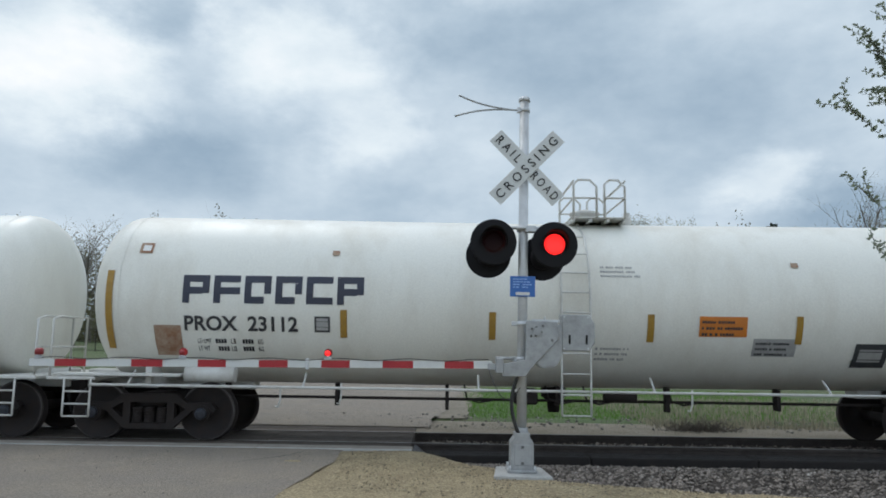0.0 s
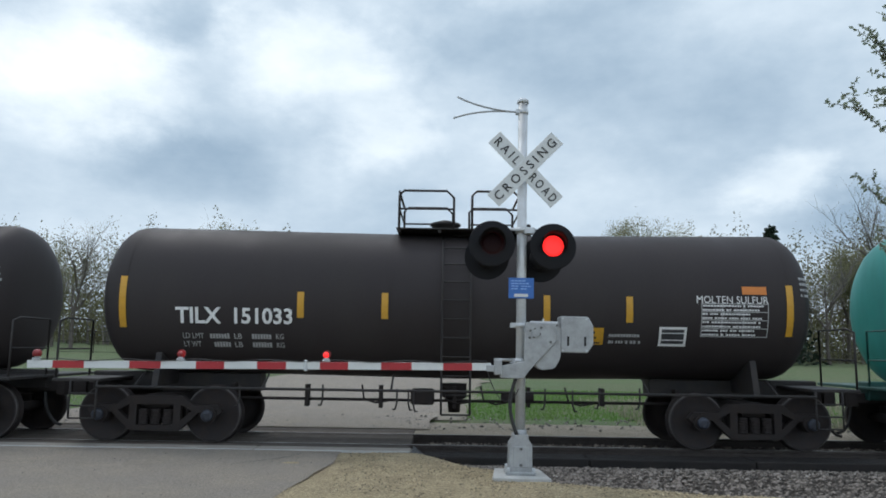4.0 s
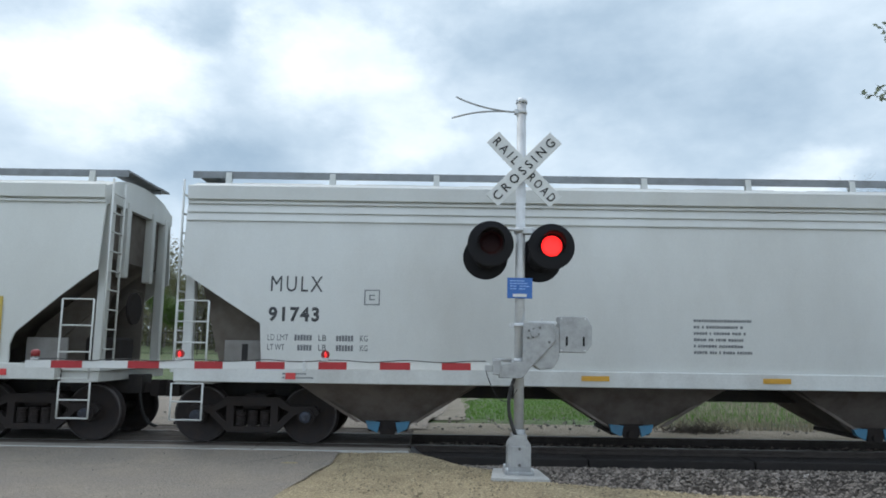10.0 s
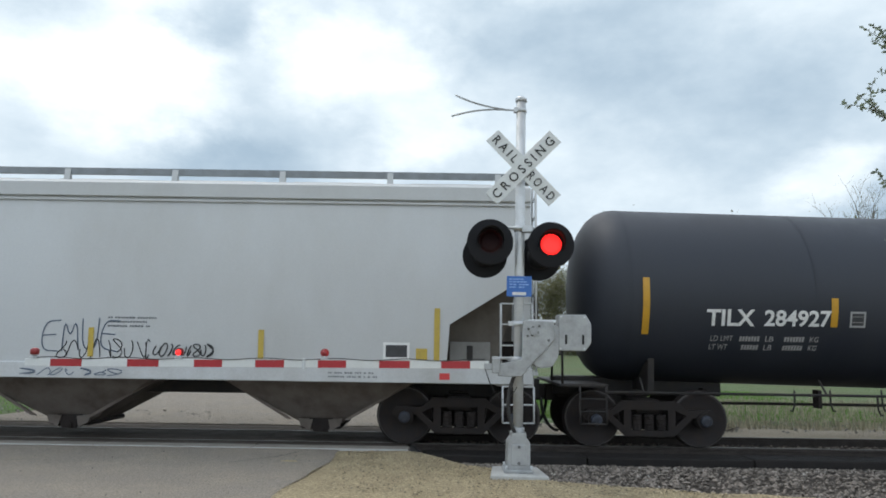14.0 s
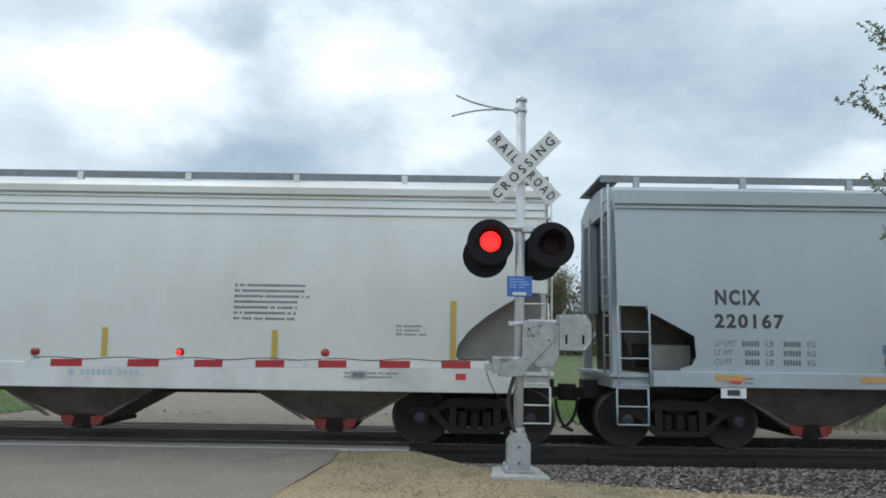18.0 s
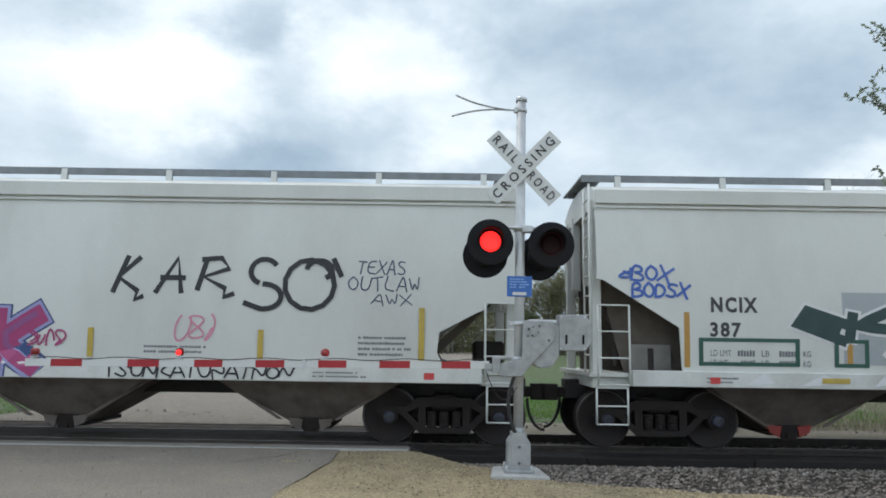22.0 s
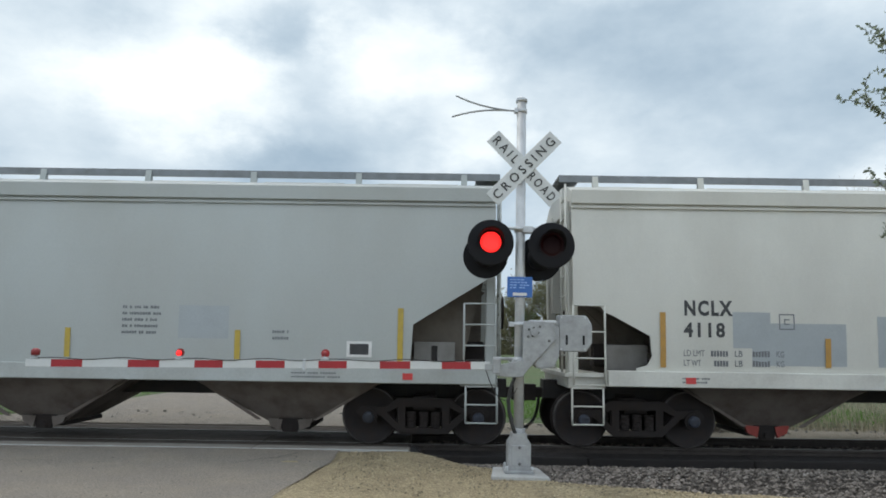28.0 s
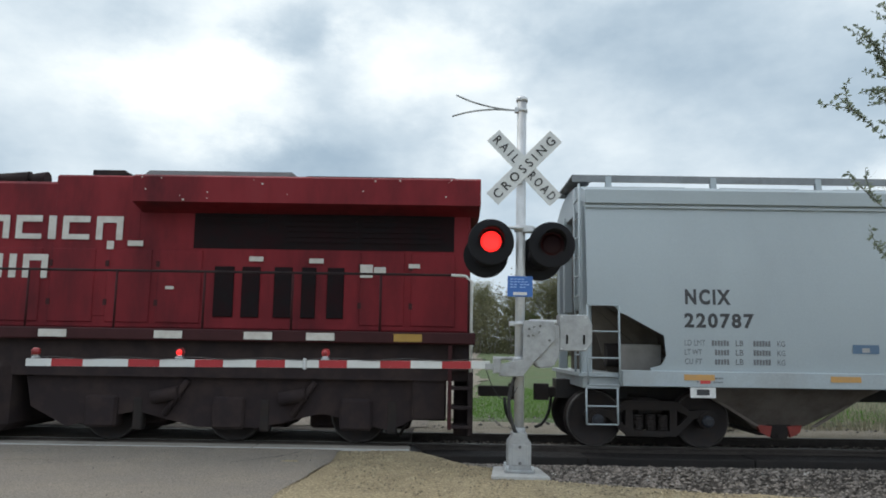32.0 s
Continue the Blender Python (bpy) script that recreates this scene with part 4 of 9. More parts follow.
def side_frame_bm():
    """Cast side frame: top and bottom members, columns and journal boxes, in the plane y = 0."""
    bm = bmesh.new()
    prism(bm, ((-1.10, 0.52), (-1.02, 0.62), (-0.62, 0.62), (-0.44, 0.76), (0.44, 0.76), (0.62, 0.62), (1.02, 0.62), (1.10, 0.52), (1.04, 0.46), (0.66, 0.50), (0.42, 0.62), (-0.42, 0.62), (-0.66, 0.50), (-1.04, 0.46)), -0.07, 0.07)
    prism(bm, ((-0.74, 0.52), (-0.40, 0.20), (0.40, 0.20), (0.74, 0.52), (0.62, 0.54), (0.34, 0.29), (-0.34, 0.29), (-0.62, 0.54)), -0.06, 0.06)
    for s in (-1, 1):
        box(bm, s * 0.36 - 0.06, s * 0.36 + 0.06, -0.065, 0.065, 0.24, 0.66)
        prism(bm, [(s * 0.89 + 0.14 * math.cos(a), 0.457 + 0.14 * math.sin(a)) for a in [k * math.tau / 10 for k in range(10)]], -0.12, 0.05)
        lathe_pts = [(s * 0.89 + 0.08 * math.cos(a), 0.457 + 0.08 * math.sin(a)) for a in [k * math.tau / 10 for k in range(10)]]
        prism(bm, lathe_pts, -0.16, -0.11)
    return bm


def spring_bm():
    """One coil spring as a grooved column."""
    prof = []
    for k in range(6):
        z = 0.30 + 0.042 * k
        prof += [(0.068, z - 0.006), (0.085, z + 0.004), (0.085, z + 0.022), (0.068, z + 0.032)]
    return lathe(bmesh.new(), prof, 9, "z")


def bolster_bm():
    bm = bmesh.new()
    box(bm, -0.2, 0.2, -0.95, 0.95, 0.55, 0.78, bevel=0.02)
    for y in (-0.55, 0.55):
        box(bm, -0.82, 0.82, y - 0.06, y + 0.06, 0.26, 0.66, bevel=0.02)
    lathe(bm, ((0.28, 0.78), (0.28, 0.84)), 14, "z")
    for s in (-1, 1):
        rod(bm, (s * 0.36, -0.9, 0.40), (s * 0.36, 0.9, 0.40), 0.05, 6)
        box(bm, s * 0.36 - 0.03, s * 0.36 + 0.10 * s + 0.03, -0.82, -0.66, 0.33, 0.60)
        box(bm, s * 0.36 - 0.03, s * 0.36 + 0.10 * s + 0.03, 0.66, 0.82, 0.33, 0.60)
    return bm


def cap_bm():
    """Bolted end cap of a roller bearing."""
    bm = lathe(bmesh.new(), ((0.095, 0.02), (0.095, -0.02), (0.075, -0.035), (0.03, -0.04)), 12)
    for k in range(3):
        a = k * math.tau / 3 + 0.5
        box(bm, 0.05 * math.cos(a) - 0.015, 0.05 * math.cos(a) + 0.015, -0.055, -0.03, 0.05 * math.sin(a) - 0.015, 0.05 * math.sin(a) + 0.015)
    return bm


CAP_BLUE = paint("bearing_cap_blue", (0.028, 0.035, 0.052), 0.6, dirt=(0.03, 0.026, 0.024), amount=0.7, scale=7, bump=0.03, rand=0.4)


def truck(car, x, base=1.78):
    t = part("truck", shared("truck_bolster", bolster_bm, IRON), IRON, car, at=pose(x, 0, 0))
    for s in (-1, 1):
        part("side_frame", shared("side_frame", side_frame_bm, IRON), IRON, t, at=pose(0, s * 1.0, 0, 0, 0, 0 if s < 0 else 180))
        for k in (-0.2, 0.0, 0.2):
            part("coil_spring", shared("coil_spring", spring_bm, IRON), IRON, t, at=pose(k, s * 1.0, 0))
    for s in (-1, 1):
        part("bearing_cap", shared("bearing_cap", cap_bm, CAP_BLUE), CAP_BLUE, t, at=pose(s * base / 2, -1.16, 0.457))
        wheelset(car, x + s * base / 2)


def wheelset(car, x, scale=1.0):
    w = part("wheelset", shared("axle", axle_bm, WHEEL), WHEEL, car, at=pose(x, 0, 0.457))
    for s in (-1, 1):
        part("wheel", shared("wheel", wheel_bm, WHEEL), WHEEL, w, at=pose(0, s * 0.83, 0, 0, 0, 0 if s < 0 else 180))
    part("wheel_rim", shared("wheel_rim", rim_bm, TREAD), TREAD, w, at=pose(0, -0.83, 0))
    WHEELSETS.append((w, car, x))
    return w


def coupler_bm():
    bm = bmesh.new()
    box(bm, -0.55, 0.0, -0.08, 0.08, 0.74, 0.92, bevel=0.015)
    prism(bm, ((0.0, -0.13), (0.16, -0.16), (0.24, -0.05), (0.16, 0.0), (0.26, 0.06), (0.22, 0.15), (0.0, 0.13)), 0.69, 0.97, "z")
    return bm


def hose_bm():
    """Half of the loop that two joined brake hoses hang in."""
    return pipe(bmesh.new(), [(0.12 + 0.30 * (1 - math.cos(u * 1.5708)), -0.30 + 0.04 * u, 0.74 - 0.55 * math.sin(u * 1.5708)) for u in [i / 9 for i in range(10)]], 0.028, 6)


def end_gear(car, half, reach):
    for s in (-1, 1):
        part("coupler", shared("coupler", coupler_bm, IRON), IRON, car, at=pose(s * (half + reach), 0, 0, 0, 0, 0 if s > 0 else 180))
        part("air_hose", shared("air_hose", hose_bm, RUBBER), RUBBER, car, at=pose(s * (half + reach - 0.22), 0, 0, 0, 0, 0 if s > 0 else 180))


def ladder(bm, x, w, z0, z1, y, rungs, r=0.018, y_of=None):
    """Two stiles and rungs; y_of bends it to a round side."""
    f = y_of or (lambda z: y)
    n = rungs + 1
    zs = [z0 + (z1 - z0) * i / n for i in range(n + 1)]
    for sx in (-w / 2, w / 2):
        pipe(bm, [(x + sx, f(z), z) for z in zs], r, 6)
    for z in zs[:-1] if y_of is None else zs:
        rod(bm, (x - w / 2, f(z), z), (x + w / 2, f(z), z), r * 0.85, 6)
    return bm


def ladder_parts(car, name, x, w, z0, z1, rungs, r, material, y_of):
    """A ladder whose two stiles and rungs are parts of their own."""
    zs = [z0 + (z1 - z0) * i / rungs for i in range(rungs + 1)]
    lad = part(name, pipe(bmesh.new(), [(x - w / 2, y_of(z), z) for z in zs], r, 6), material, car)
    part("stile", pipe(bmesh.new(), [(x + w / 2, y_of(z), z) for z in zs], r, 6), material, lad)
    rung = shared("rung_%d" % round(w * 100), lambda: rod(bmesh.new(), (-w / 2, 0, 0), (w / 2, 0, 0), r * 0.85, 6), material)
    for z in zs[:-1] if name == "corner_ladder" else zs:
        part("rung", rung, material, lad, at=pose(x, y_of(z), z))
    return lad


def scrawl(parent, side, x0, z0, w, h, n, material, seed, width=0.045):
    """A sprayed tag: n loopy signs in a row, as ribbons."""
    rng = random.Random(seed)
    bm = bmesh.new()
    step = w / n
    for i in range(n):
        cx, cz = x0 + (i + 0.5) * step, z0 + h / 2
        ax, az, ph, f = rng.uniform(0.35, 0.6) * step, rng.uniform(0.35, 0.52) * h, rng.uniform(0, 6.3), rng.choice((1, 1.5, 2, 0.5))
        turn = rng.uniform(1.2, 2.2)
        pts = [(cx + ax * math.sin(u * turn * 3.1 * f + ph), cz + az * math.cos(u * turn * 3.1 + ph * 0.6)) for u in [j / 16 for j in range(17)]]
        stroke(bm, side, pts, width, 0.0145 + 0.0006 * (i % 3))
    tagged(part("graffiti_tag", bm, material, parent), kind="stuff")


def make_car(name, left, right, label, category, group):
    c = (left + right) / 2
    car = thing(name, pose(c, 0, 0), label, category, group)
    TRAIN.append((car, c))
    return car, (right - left) / 2


# ---- tank cars ----
def tank_car(left, right, r, top, color, label, marks, ink=None, sag=0.012, rough=0.45, dirt=(0.050, 0.045, 0.042), amount=0.6, rail=(-1.0, 1.1), dome=None, frame=None, ladder_x=0.0, top_coat=None, seed=0, stripes=(), low_rail=True, seams=5, split=(0.45, 0.60), rail_h=0.68, blunt=0.5):
    car, half = make_car("tank_car", left, right, label, "tank car", "tank cars of the train")
    zc0 = top - r

    def axis(x):
        return zc0 + sag * (abs(x) - half * 0.5)
    rough = rough + 0.15 if sum(color) < 0.3 else rough
    coat = paint("tank_paint_%d" % seed, color, rough, dirt=dirt, amount=amount, scale=0.9, streak=3.5, bump=0.02, grain=45, seed=seed, top=top_coat, gloss=0.18 if color in (BLACK_COAT, BROWN_BLACK) else 0.5)
    trim = frame or BLACK_PAINT
    side = Round(r, axis)
    bm = bmesh.new()
    head = r * (0.40 if blunt < 0.6 else 0.46)
    xs = [(-half + head * (1 - math.cos(a)), math.sin(a)) for a in [radians(d) for d in (1, 4, 10, 18, 28, 40, 54, 68, 80)]]
    prof = xs + [(x, 1.0) for x in np.linspace(-half + head, half - head, 13)] + [(-x, k) for x, k in xs[::-1]]
    rings = []
    for x, k in prof:
        k = max(k, 0.02) ** blunt
        rings.append([bm.verts.new((x, r * k * math.cos(a), axis(x) + r * k * math.sin(a))) for a in [j * math.tau / 44 for j in range(44)]])
    for a, b in zip(rings, rings[1:]):
        for j in range(44):
            bm.faces.new((a[j], a[(j + 1) % 44], b[(j + 1) % 44], b[j])).smooth = True
    bm.faces.new(rings[0]), bm.faces.new(rings[-1])
    bmesh.ops.recalc_face_normals(bm, faces=bm.faces[:])
    tank = part("tank", bm, coat, car)
    for x in np.linspace(-half + head + 0.05, half - head - 0.05, seams + 1):
        bm = bmesh.new()
        lo, hi = [[bm.verts.new((x + d, (r + 0.006) * math.cos(a), axis(x) + (r + 0.006) * math.sin(a))) for a in [radians(-60 + 300 * j / 40) for j in range(41)]] for d in (-0.012, 0.012)]
        for j in range(40):
            bm.faces.new((lo[j], lo[j + 1], hi[j + 1], hi[j])).smooth = True
        part("weld_band", bm, coat, tank)
    # underframe: draft sills, bolsters, side running board, end platforms
    for s in (-1, 1):
        bm = bmesh.new()
        box(bm, min(s * (half + 0.35), s * (half - 2.6)), max(s * (half + 0.35), s * (half - 2.6)), -0.2, 0.2, 0.80, 1.12, bevel=0.02)
        part("draft_sill", bm, trim, car)
        bm = bmesh.new()
        prism(bm, ((-1.15, 0.92), (1.15, 0.92), (r * 0.80, axis(half) - r * 0.74), (r * 0.5, axis(half) - r * 0.86), (-r * 0.5, axis(half) - r * 0.86), (-r * 0.80, axis(half) - r * 0.74)), s * (half - 1.1) - 0.05, s * (half - 1.1) + 0.05, "x")
        part("tank_saddle", bm, trim, car)
        bm = bmesh.new()
        x0, x1 = sorted((s * (half - 0.35), s * (half + 0.42)))
        box(bm, x0, x1, -1.45, 1.45, 0.99, 1.04, bevel=0.008)
        part("end_platform", bm, trim, car)
        bm = bmesh.new()
        xe = s * (half + 0.38)
        pipe(bm, [(xe, -1.42, 1.04), (xe, -1.42, 1.95), (xe, -1.2, 2.0), (xe, -0.3, 2.0), (xe, -0.3, 1.04)], 0.02)
        pipe(bm, [(xe, -1.42, 1.5), (xe, -0.3, 1.5)], 0.016)
        part("end_handrail", bm, trim, car)
        bm = bmesh.new()
        xl = s * (half - 0.1)
        ladder(bm, xl, 0.42, 0.42, 1.0, -1.47, 2, 0.018)
        part("stirrup_step", bm, trim, car)
    if low_rail:
        bm = bmesh.new()
        zr = 0.92
        pipe(bm, [(-half + 0.3, -1.48, zr), (half - 0.3, -1.48, zr)], 0.024)
        for x in np.linspace(-half + 0.9, half - 0.9, 6):
            rod(bm, (x, -1.48, zr), (x, -r * 0.82, zr + 0.22), 0.018, 6)
        part("side_handrail", bm, trim, car)
        hook = shared("hanger", lambda: pipe(bmesh.new(), [(0, 0, 0.95), (0, -0.01, 0.72), (0.03, -0.02, 0.62), (0.07, -0.02, 0.63)], 0.016, 5), trim)
        hr = random.Random(seed + 90)
        for x in [hr.uniform(-half + 2.4, half - 2.4) for _ in range(3 if frame == WHITE_FRAME else 9)]:
            part("hanger", hook, trim, car, at=pose(x, -1.38, hr.uniform(-0.03, 0.06), 0, 0, hr.choice((0, 180))))
    bm = bmesh.new()
    pipe(bm, [(-half + 1.9, -0.35, 0.70), (half - 1.9, -0.35, 0.70)], 0.028)
    rng = random.Random(seed + 50)
    for x in np.linspace(-half + 2.2, half - 2.2, 7):
        box(bm, x - 0.03, x + 0.03, -0.5, -0.3, 0.60 + rng.uniform(-0.1, 0.05), 0.95)
    box(bm, -0.75, -0.35, -0.6, -0.2, 0.64, 0.9, bevel=0.03)
    rod(bm, (0.8, -0.45, 0.78), (1.35, -0.45, 0.78), 0.10, 12)
    for x in (-1.6, -0.2, 0.45, 1.9):
        pipe(bm, [(x, -0.4, 0.95), (x + 0.05, -0.5, 0.72), (x + 0.25, -0.5, 0.66), (x + 0.5, -0.45, 0.70)], 0.018, 5)
    part("brake_rigging", bm, IRON, car)
    if frame == WHITE_FRAME:
        part("air_reservoir", rod(bmesh.new(), (-half + 1.75, -1.25, 1.10), (-half + 2.55, -1.25, 1.10), 0.13, 14), trim, car)
        part("running_board", box(bmesh.new(), -half - 0.3, -half + 1.7, -1.42, -1.12, 1.055, 1.10, bevel=0.008), trim, car)
    if sag < 0.02:
        bm = bmesh.new()
        lathe(bm, ((0.22, 0.98), (0.22, 0.75), (0.12, 0.68), (0.10, 0.48)), 14, "z")
        part("bottom_outlet", bm, IRON, car)
    # top platform with its rails
    a, b = rail
    zt = axis((a + b) / 2) + r
    bm = bmesh.new()
    box(bm, a - 0.05, b + 0.05, -0.80, 0.80, zt + 0.005, zt + 0.028, bevel=0.006)
    plat = part("top_platform", bm, trim, car)
    for x in np.linspace(a, b, 4):
        part("cross_beam", box(bmesh.new(), x - 0.025, x + 0.025, -0.78, 0.78, zt - 0.05, zt + 0.0), trim, plat)
    for (p, q) in ((a, a + split[0] * (b - a)), (a + split[1] * (b - a), b)):
        for y in (-0.79, 0.79):
            part("platform_railing", pipe(bmesh.new(), [(p, y, zt), (p, y, zt + rail_h - 0.08), (p + 0.08, y, zt + rail_h), (q - 0.12, y, zt + rail_h), (q, y, zt + rail_h - 0.12), (q, y, zt)], 0.022), trim, plat)
            part("middle_rail", pipe(bmesh.new(), [(p, y, zt + 0.36), (q, y, zt + 0.36)], 0.018), trim, plat)
        for x in ((p,) if p == a else (q,)):
            part("end_rail", pipe(bmesh.new(), [(x, -0.79, zt + rail_h - 0.02), (x, 0.79, zt + rail_h - 0.02)], 0.022), trim, plat)
            part("end_rail", pipe(bmesh.new(), [(x, -0.79, zt + 0.36), (x, 0.79, zt + 0.36)], 0.018), trim, plat)
    bm = bmesh.new()
    lathe(bm, ((0.24, zt), (0.24, zt + 0.18), (0.28, zt + 0.19), (0.28, zt + 0.23), (0.08, zt + 0.29)), 20, "z")
    bmesh.ops.translate(bm, verts=bm.verts, vec=(a + 0.38 * (b - a), 0, 0))
    part("manway", bm, trim, car)
    if dome:
        dx, dr, dh, dcol = dome
        bm = bmesh.new()
        lathe(bm, ((dr, zt), (dr, zt + dh), (dr * 1.06, zt + dh), (dr * 1.06, zt + dh + 0.04), (dr * 0.6, zt + dh + 0.09)), 24, "z")
        bmesh.ops.translate(bm, verts=bm.verts, vec=(dx, -0.1, 0))
        part("valve_bonnet", bm, coat if dcol is None else dcol, car)
    bm = bmesh.new()
    box(bm, b + 0.12, b + 0.25, -0.2, -0.05, zt - 0.02, zt + 0.14, bevel=0.02)
    rod(bm, (b + 0.19, -0.12, zt + 0.1), (b + 0.19, -0.12, zt + 0.22), 0.06, 10)
    part("relief_valve", bm, trim, car)
    if ladder_x is not None:
        zx = axis(ladder_x)

        def curve_y(z):
            k = (z - zx) / r
            return -(r * math.sqrt(max(0.0, 1 - k * k)) + 0.10) if k > 0 else -(r + 0.10)
        ladder_parts(car, "side_ladder", ladder_x, 0.46, 0.55, zx + r * 0.97, 10, 0.018, trim, curve_y)
    for item in stripes:
        x, z0, z1 = item[:3]
        part("reflector_stripe", patch(bmesh.new(), side, x - 0.055, x + 0.055, z0, z1, 0.010, 4), item[3] if len(item) > 3 else YELLOW, car)
    for s in (-1, 1):
        truck(car, s * (half - 1.1))
    end_gear(car, half, 0.5)
    marks(car, side, half)
    if sum(color) < 1.0:
        end = Head(r, half, head, axis, blunt)
        small_print(car, end, half - head * 0.70, zc0 + 0.12, head * 0.55, 0.38, 4, GREY_INK, seed + 7, 0.012)
    return car


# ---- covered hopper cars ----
# End sheets and bays: fixed brownish greys, darker than the car coats.
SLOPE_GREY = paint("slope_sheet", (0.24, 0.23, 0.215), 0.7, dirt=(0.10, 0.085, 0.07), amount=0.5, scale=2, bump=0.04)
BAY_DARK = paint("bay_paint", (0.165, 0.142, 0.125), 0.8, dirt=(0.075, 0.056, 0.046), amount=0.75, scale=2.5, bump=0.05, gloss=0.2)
SLOPE_DARK = paint("brown_slope_sheet", (0.15, 0.132, 0.112), 0.8, dirt=(0.07, 0.055, 0.044), amount=0.6, scale=2.5, bump=0.05, gloss=0.2)
GATE_RED = paint("gate_red", (0.30, 0.04, 0.03), 0.65, dirt=(0.12, 0.05, 0.04), amount=0.5, scale=8, bump=0.03)

# the lower corner cut out of the side sheet, from the end inwards: (inwards, height), per pattern
CUTS = {
    "round": [(0.0, 2.46), (0.35, 2.48), (0.45, 2.40), (0.60, 2.32), (0.95, 2.10), (1.25, 1.85), (1.42, 1.62), (1.45, 1.45), (1.36, 1.36), (1.2, 1.31)],
    "angle": [(0.0, 2.30), (0.42, 2.30), (0.52, 2.18), (0.62, 2.14), (1.22, 1.82), (1.25, 1.5), (1.18, 1.36), (1.0, 1.31)],
    "straight": [(0.0, 2.72), (0.10, 2.70), (1.30, 1.95), (1.34, 1.31)],
    "deep": [(0.0, 2.78), (0.08, 2.74), (0.55, 2.36), (1.25, 1.75), (1.33, 1.55), (1.33, 1.31)],
}


def hopper_car(left, right, color, label, marks, cut="round", ridges=0, seed=0, dirt=(0.30, 0.28, 0.24), amount=0.3, gates=None, sill=None, walk_dark=True, stripes=(), group="covered hopper cars of the train", steps_low=True, low=1.02):
    car, half = make_car("hopper_car", left, right, label, "hopper car", group)
    coat = paint("hopper_paint_%d" % seed, color, 0.5, dirt=dirt, amount=amount, scale=0.55, streak=2.2, bump=0.02, grain=45, seed=seed, fleck=0.03)
    ledge = paint("hopper_sill_%d" % seed, tuple(1.02 * c for c in color), 0.5, dirt=(0.25, 0.23, 0.20), amount=0.5, scale=1.1, streak=1.6, bump=0.03, grain=40, seed=seed + 3)
    W, ZS, ZT = 1.56, 1.27, 4.05 if cut == "round" else 3.94
    side = Bowed(W, 0.27 if cut == "round" else 0.13, ZS)
    WT = side.depth(ZT)
    cutp = CUTS[cut]
    right_cut = [(half - a, z) for a, z in cutp]
    left_cut = [(-half + a, z) for a, z in cutp]
    outline = [(-half, ZT), (-half, cutp[0][1])] + left_cut[1:] + [(-half + cutp[-1][0] + 0.01, ZS), (half - cutp[-1][0] - 0.01, ZS)] + right_cut[::-1][:-1] + [(half, cutp[0][1]), (half, ZT)]
    for s in (-1, 1):
        bm = bmesh.new()
        prism(bm, outline, s * W, s * (W - 0.04))
        for z in [1.5 + 0.2 * k for k in range(12)]:
            bmesh.ops.bisect_plane(bm, geom=bm.verts[:] + bm.edges[:] + bm.faces[:], plane_co=(0, 0, z), plane_no=(0, 0, 1))
        for v in bm.verts:
            v.co.y -= s * (W - side.depth(v.co.z))
        part("side_sheet", bm, coat, car)
    # roof: an arch from plate to plate
    rise = 0.13 if cut == "round" else 0.24
    arch = [(-WT - 0.02, ZT), (-WT - 0.02, ZT + rise), (-1.05, 4.33), (-0.6, 4.42), (0, 4.45), (0.6, 4.42), (1.05, 4.33), (WT + 0.02, ZT + rise), (WT + 0.02, ZT)]
    roof = part("roof", prism(bmesh.new(), arch, -half, half, "x"), coat, car)
    for s in (-1, 1):
        y0, y1 = sorted((s * (WT + 0.02), s * (WT + 0.075)))
        part("top_chord", box(bmesh.new(), -half, half, y0, y1, ZT + 0.02, ZT + rise + 0.02, bevel=0.012), coat, roof)
        for k in range(ridges):
            zk = ZT - 0.05 - 0.14 * (k + 1)
            d0, d1 = side.depth(zk), side.depth(zk + 0.13)
            part("side_rib", prism(bmesh.new(), ((s * (d0 - 0.03), zk), (s * (d0 + 0.028), zk), (s * (d0 + 0.028), zk + 0.012), (s * (d1 + 0.004), zk + 0.13), (s * (d1 - 0.03), zk + 0.13)), -half + 0.004, half - 0.004, "x"), coat, roof)
        part("eave_strip", box(bmesh.new(), -half + 0.006, half - 0.006, *sorted((s * (WT - 0.15), s * (WT + 0.045))), ZT - 0.045, ZT - 0.008), coat, roof)
    # roof walk on brackets, and hatches
    zw = -0.045 if cut == "round" else 0.0
    for y0, y1 in ((-0.95, -0.52), (0.52, 0.95)):
        bm = bmesh.new()
        prism(bm, ((y0, zw + 4.44), (y0 + 0.02, zw + 4.44), (y0 + 0.02, zw + 4.53), (y1, zw + 4.53), (y1, zw + 4.56), (y0, zw + 4.56)), -half - 0.12, half + 0.12, "x")
        part("roof_walk", bm, WALK_GREY, roof)
    for x in (-half - 0.12, half + 0.12 - 0.4):
        part("cross_walk", box(bmesh.new(), x, x + 0.4, -0.518, 0.518, zw + 4.525, zw + 4.555), WALK_GREY, roof)
    for i in range(11):
        x = -half + 0.5 + (2 * half - 1.0) * i / 10
        near = shared("walk_bracket", lambda: prism(bmesh.new(), ((-0.99, 4.26), (-0.90, 4.26), (-0.90, 4.54), (-0.96, 4.54)), -0.05, 0.05, "x"), coat)
        part("walk_bracket", near, coat, roof, at=pose(x, 0, zw)), part("walk_bracket", near, coat, roof, at=pose(x, 0, zw, 0, 0, 180))
    for i in range(9):
        x = -half + 1.3 + (2 * half - 2.6) * i / 8
        bm = bmesh.new()
        box(bm, x - 0.75, x + 0.75, -0.38, 0.38, 4.38, 4.50, bevel=0.04)
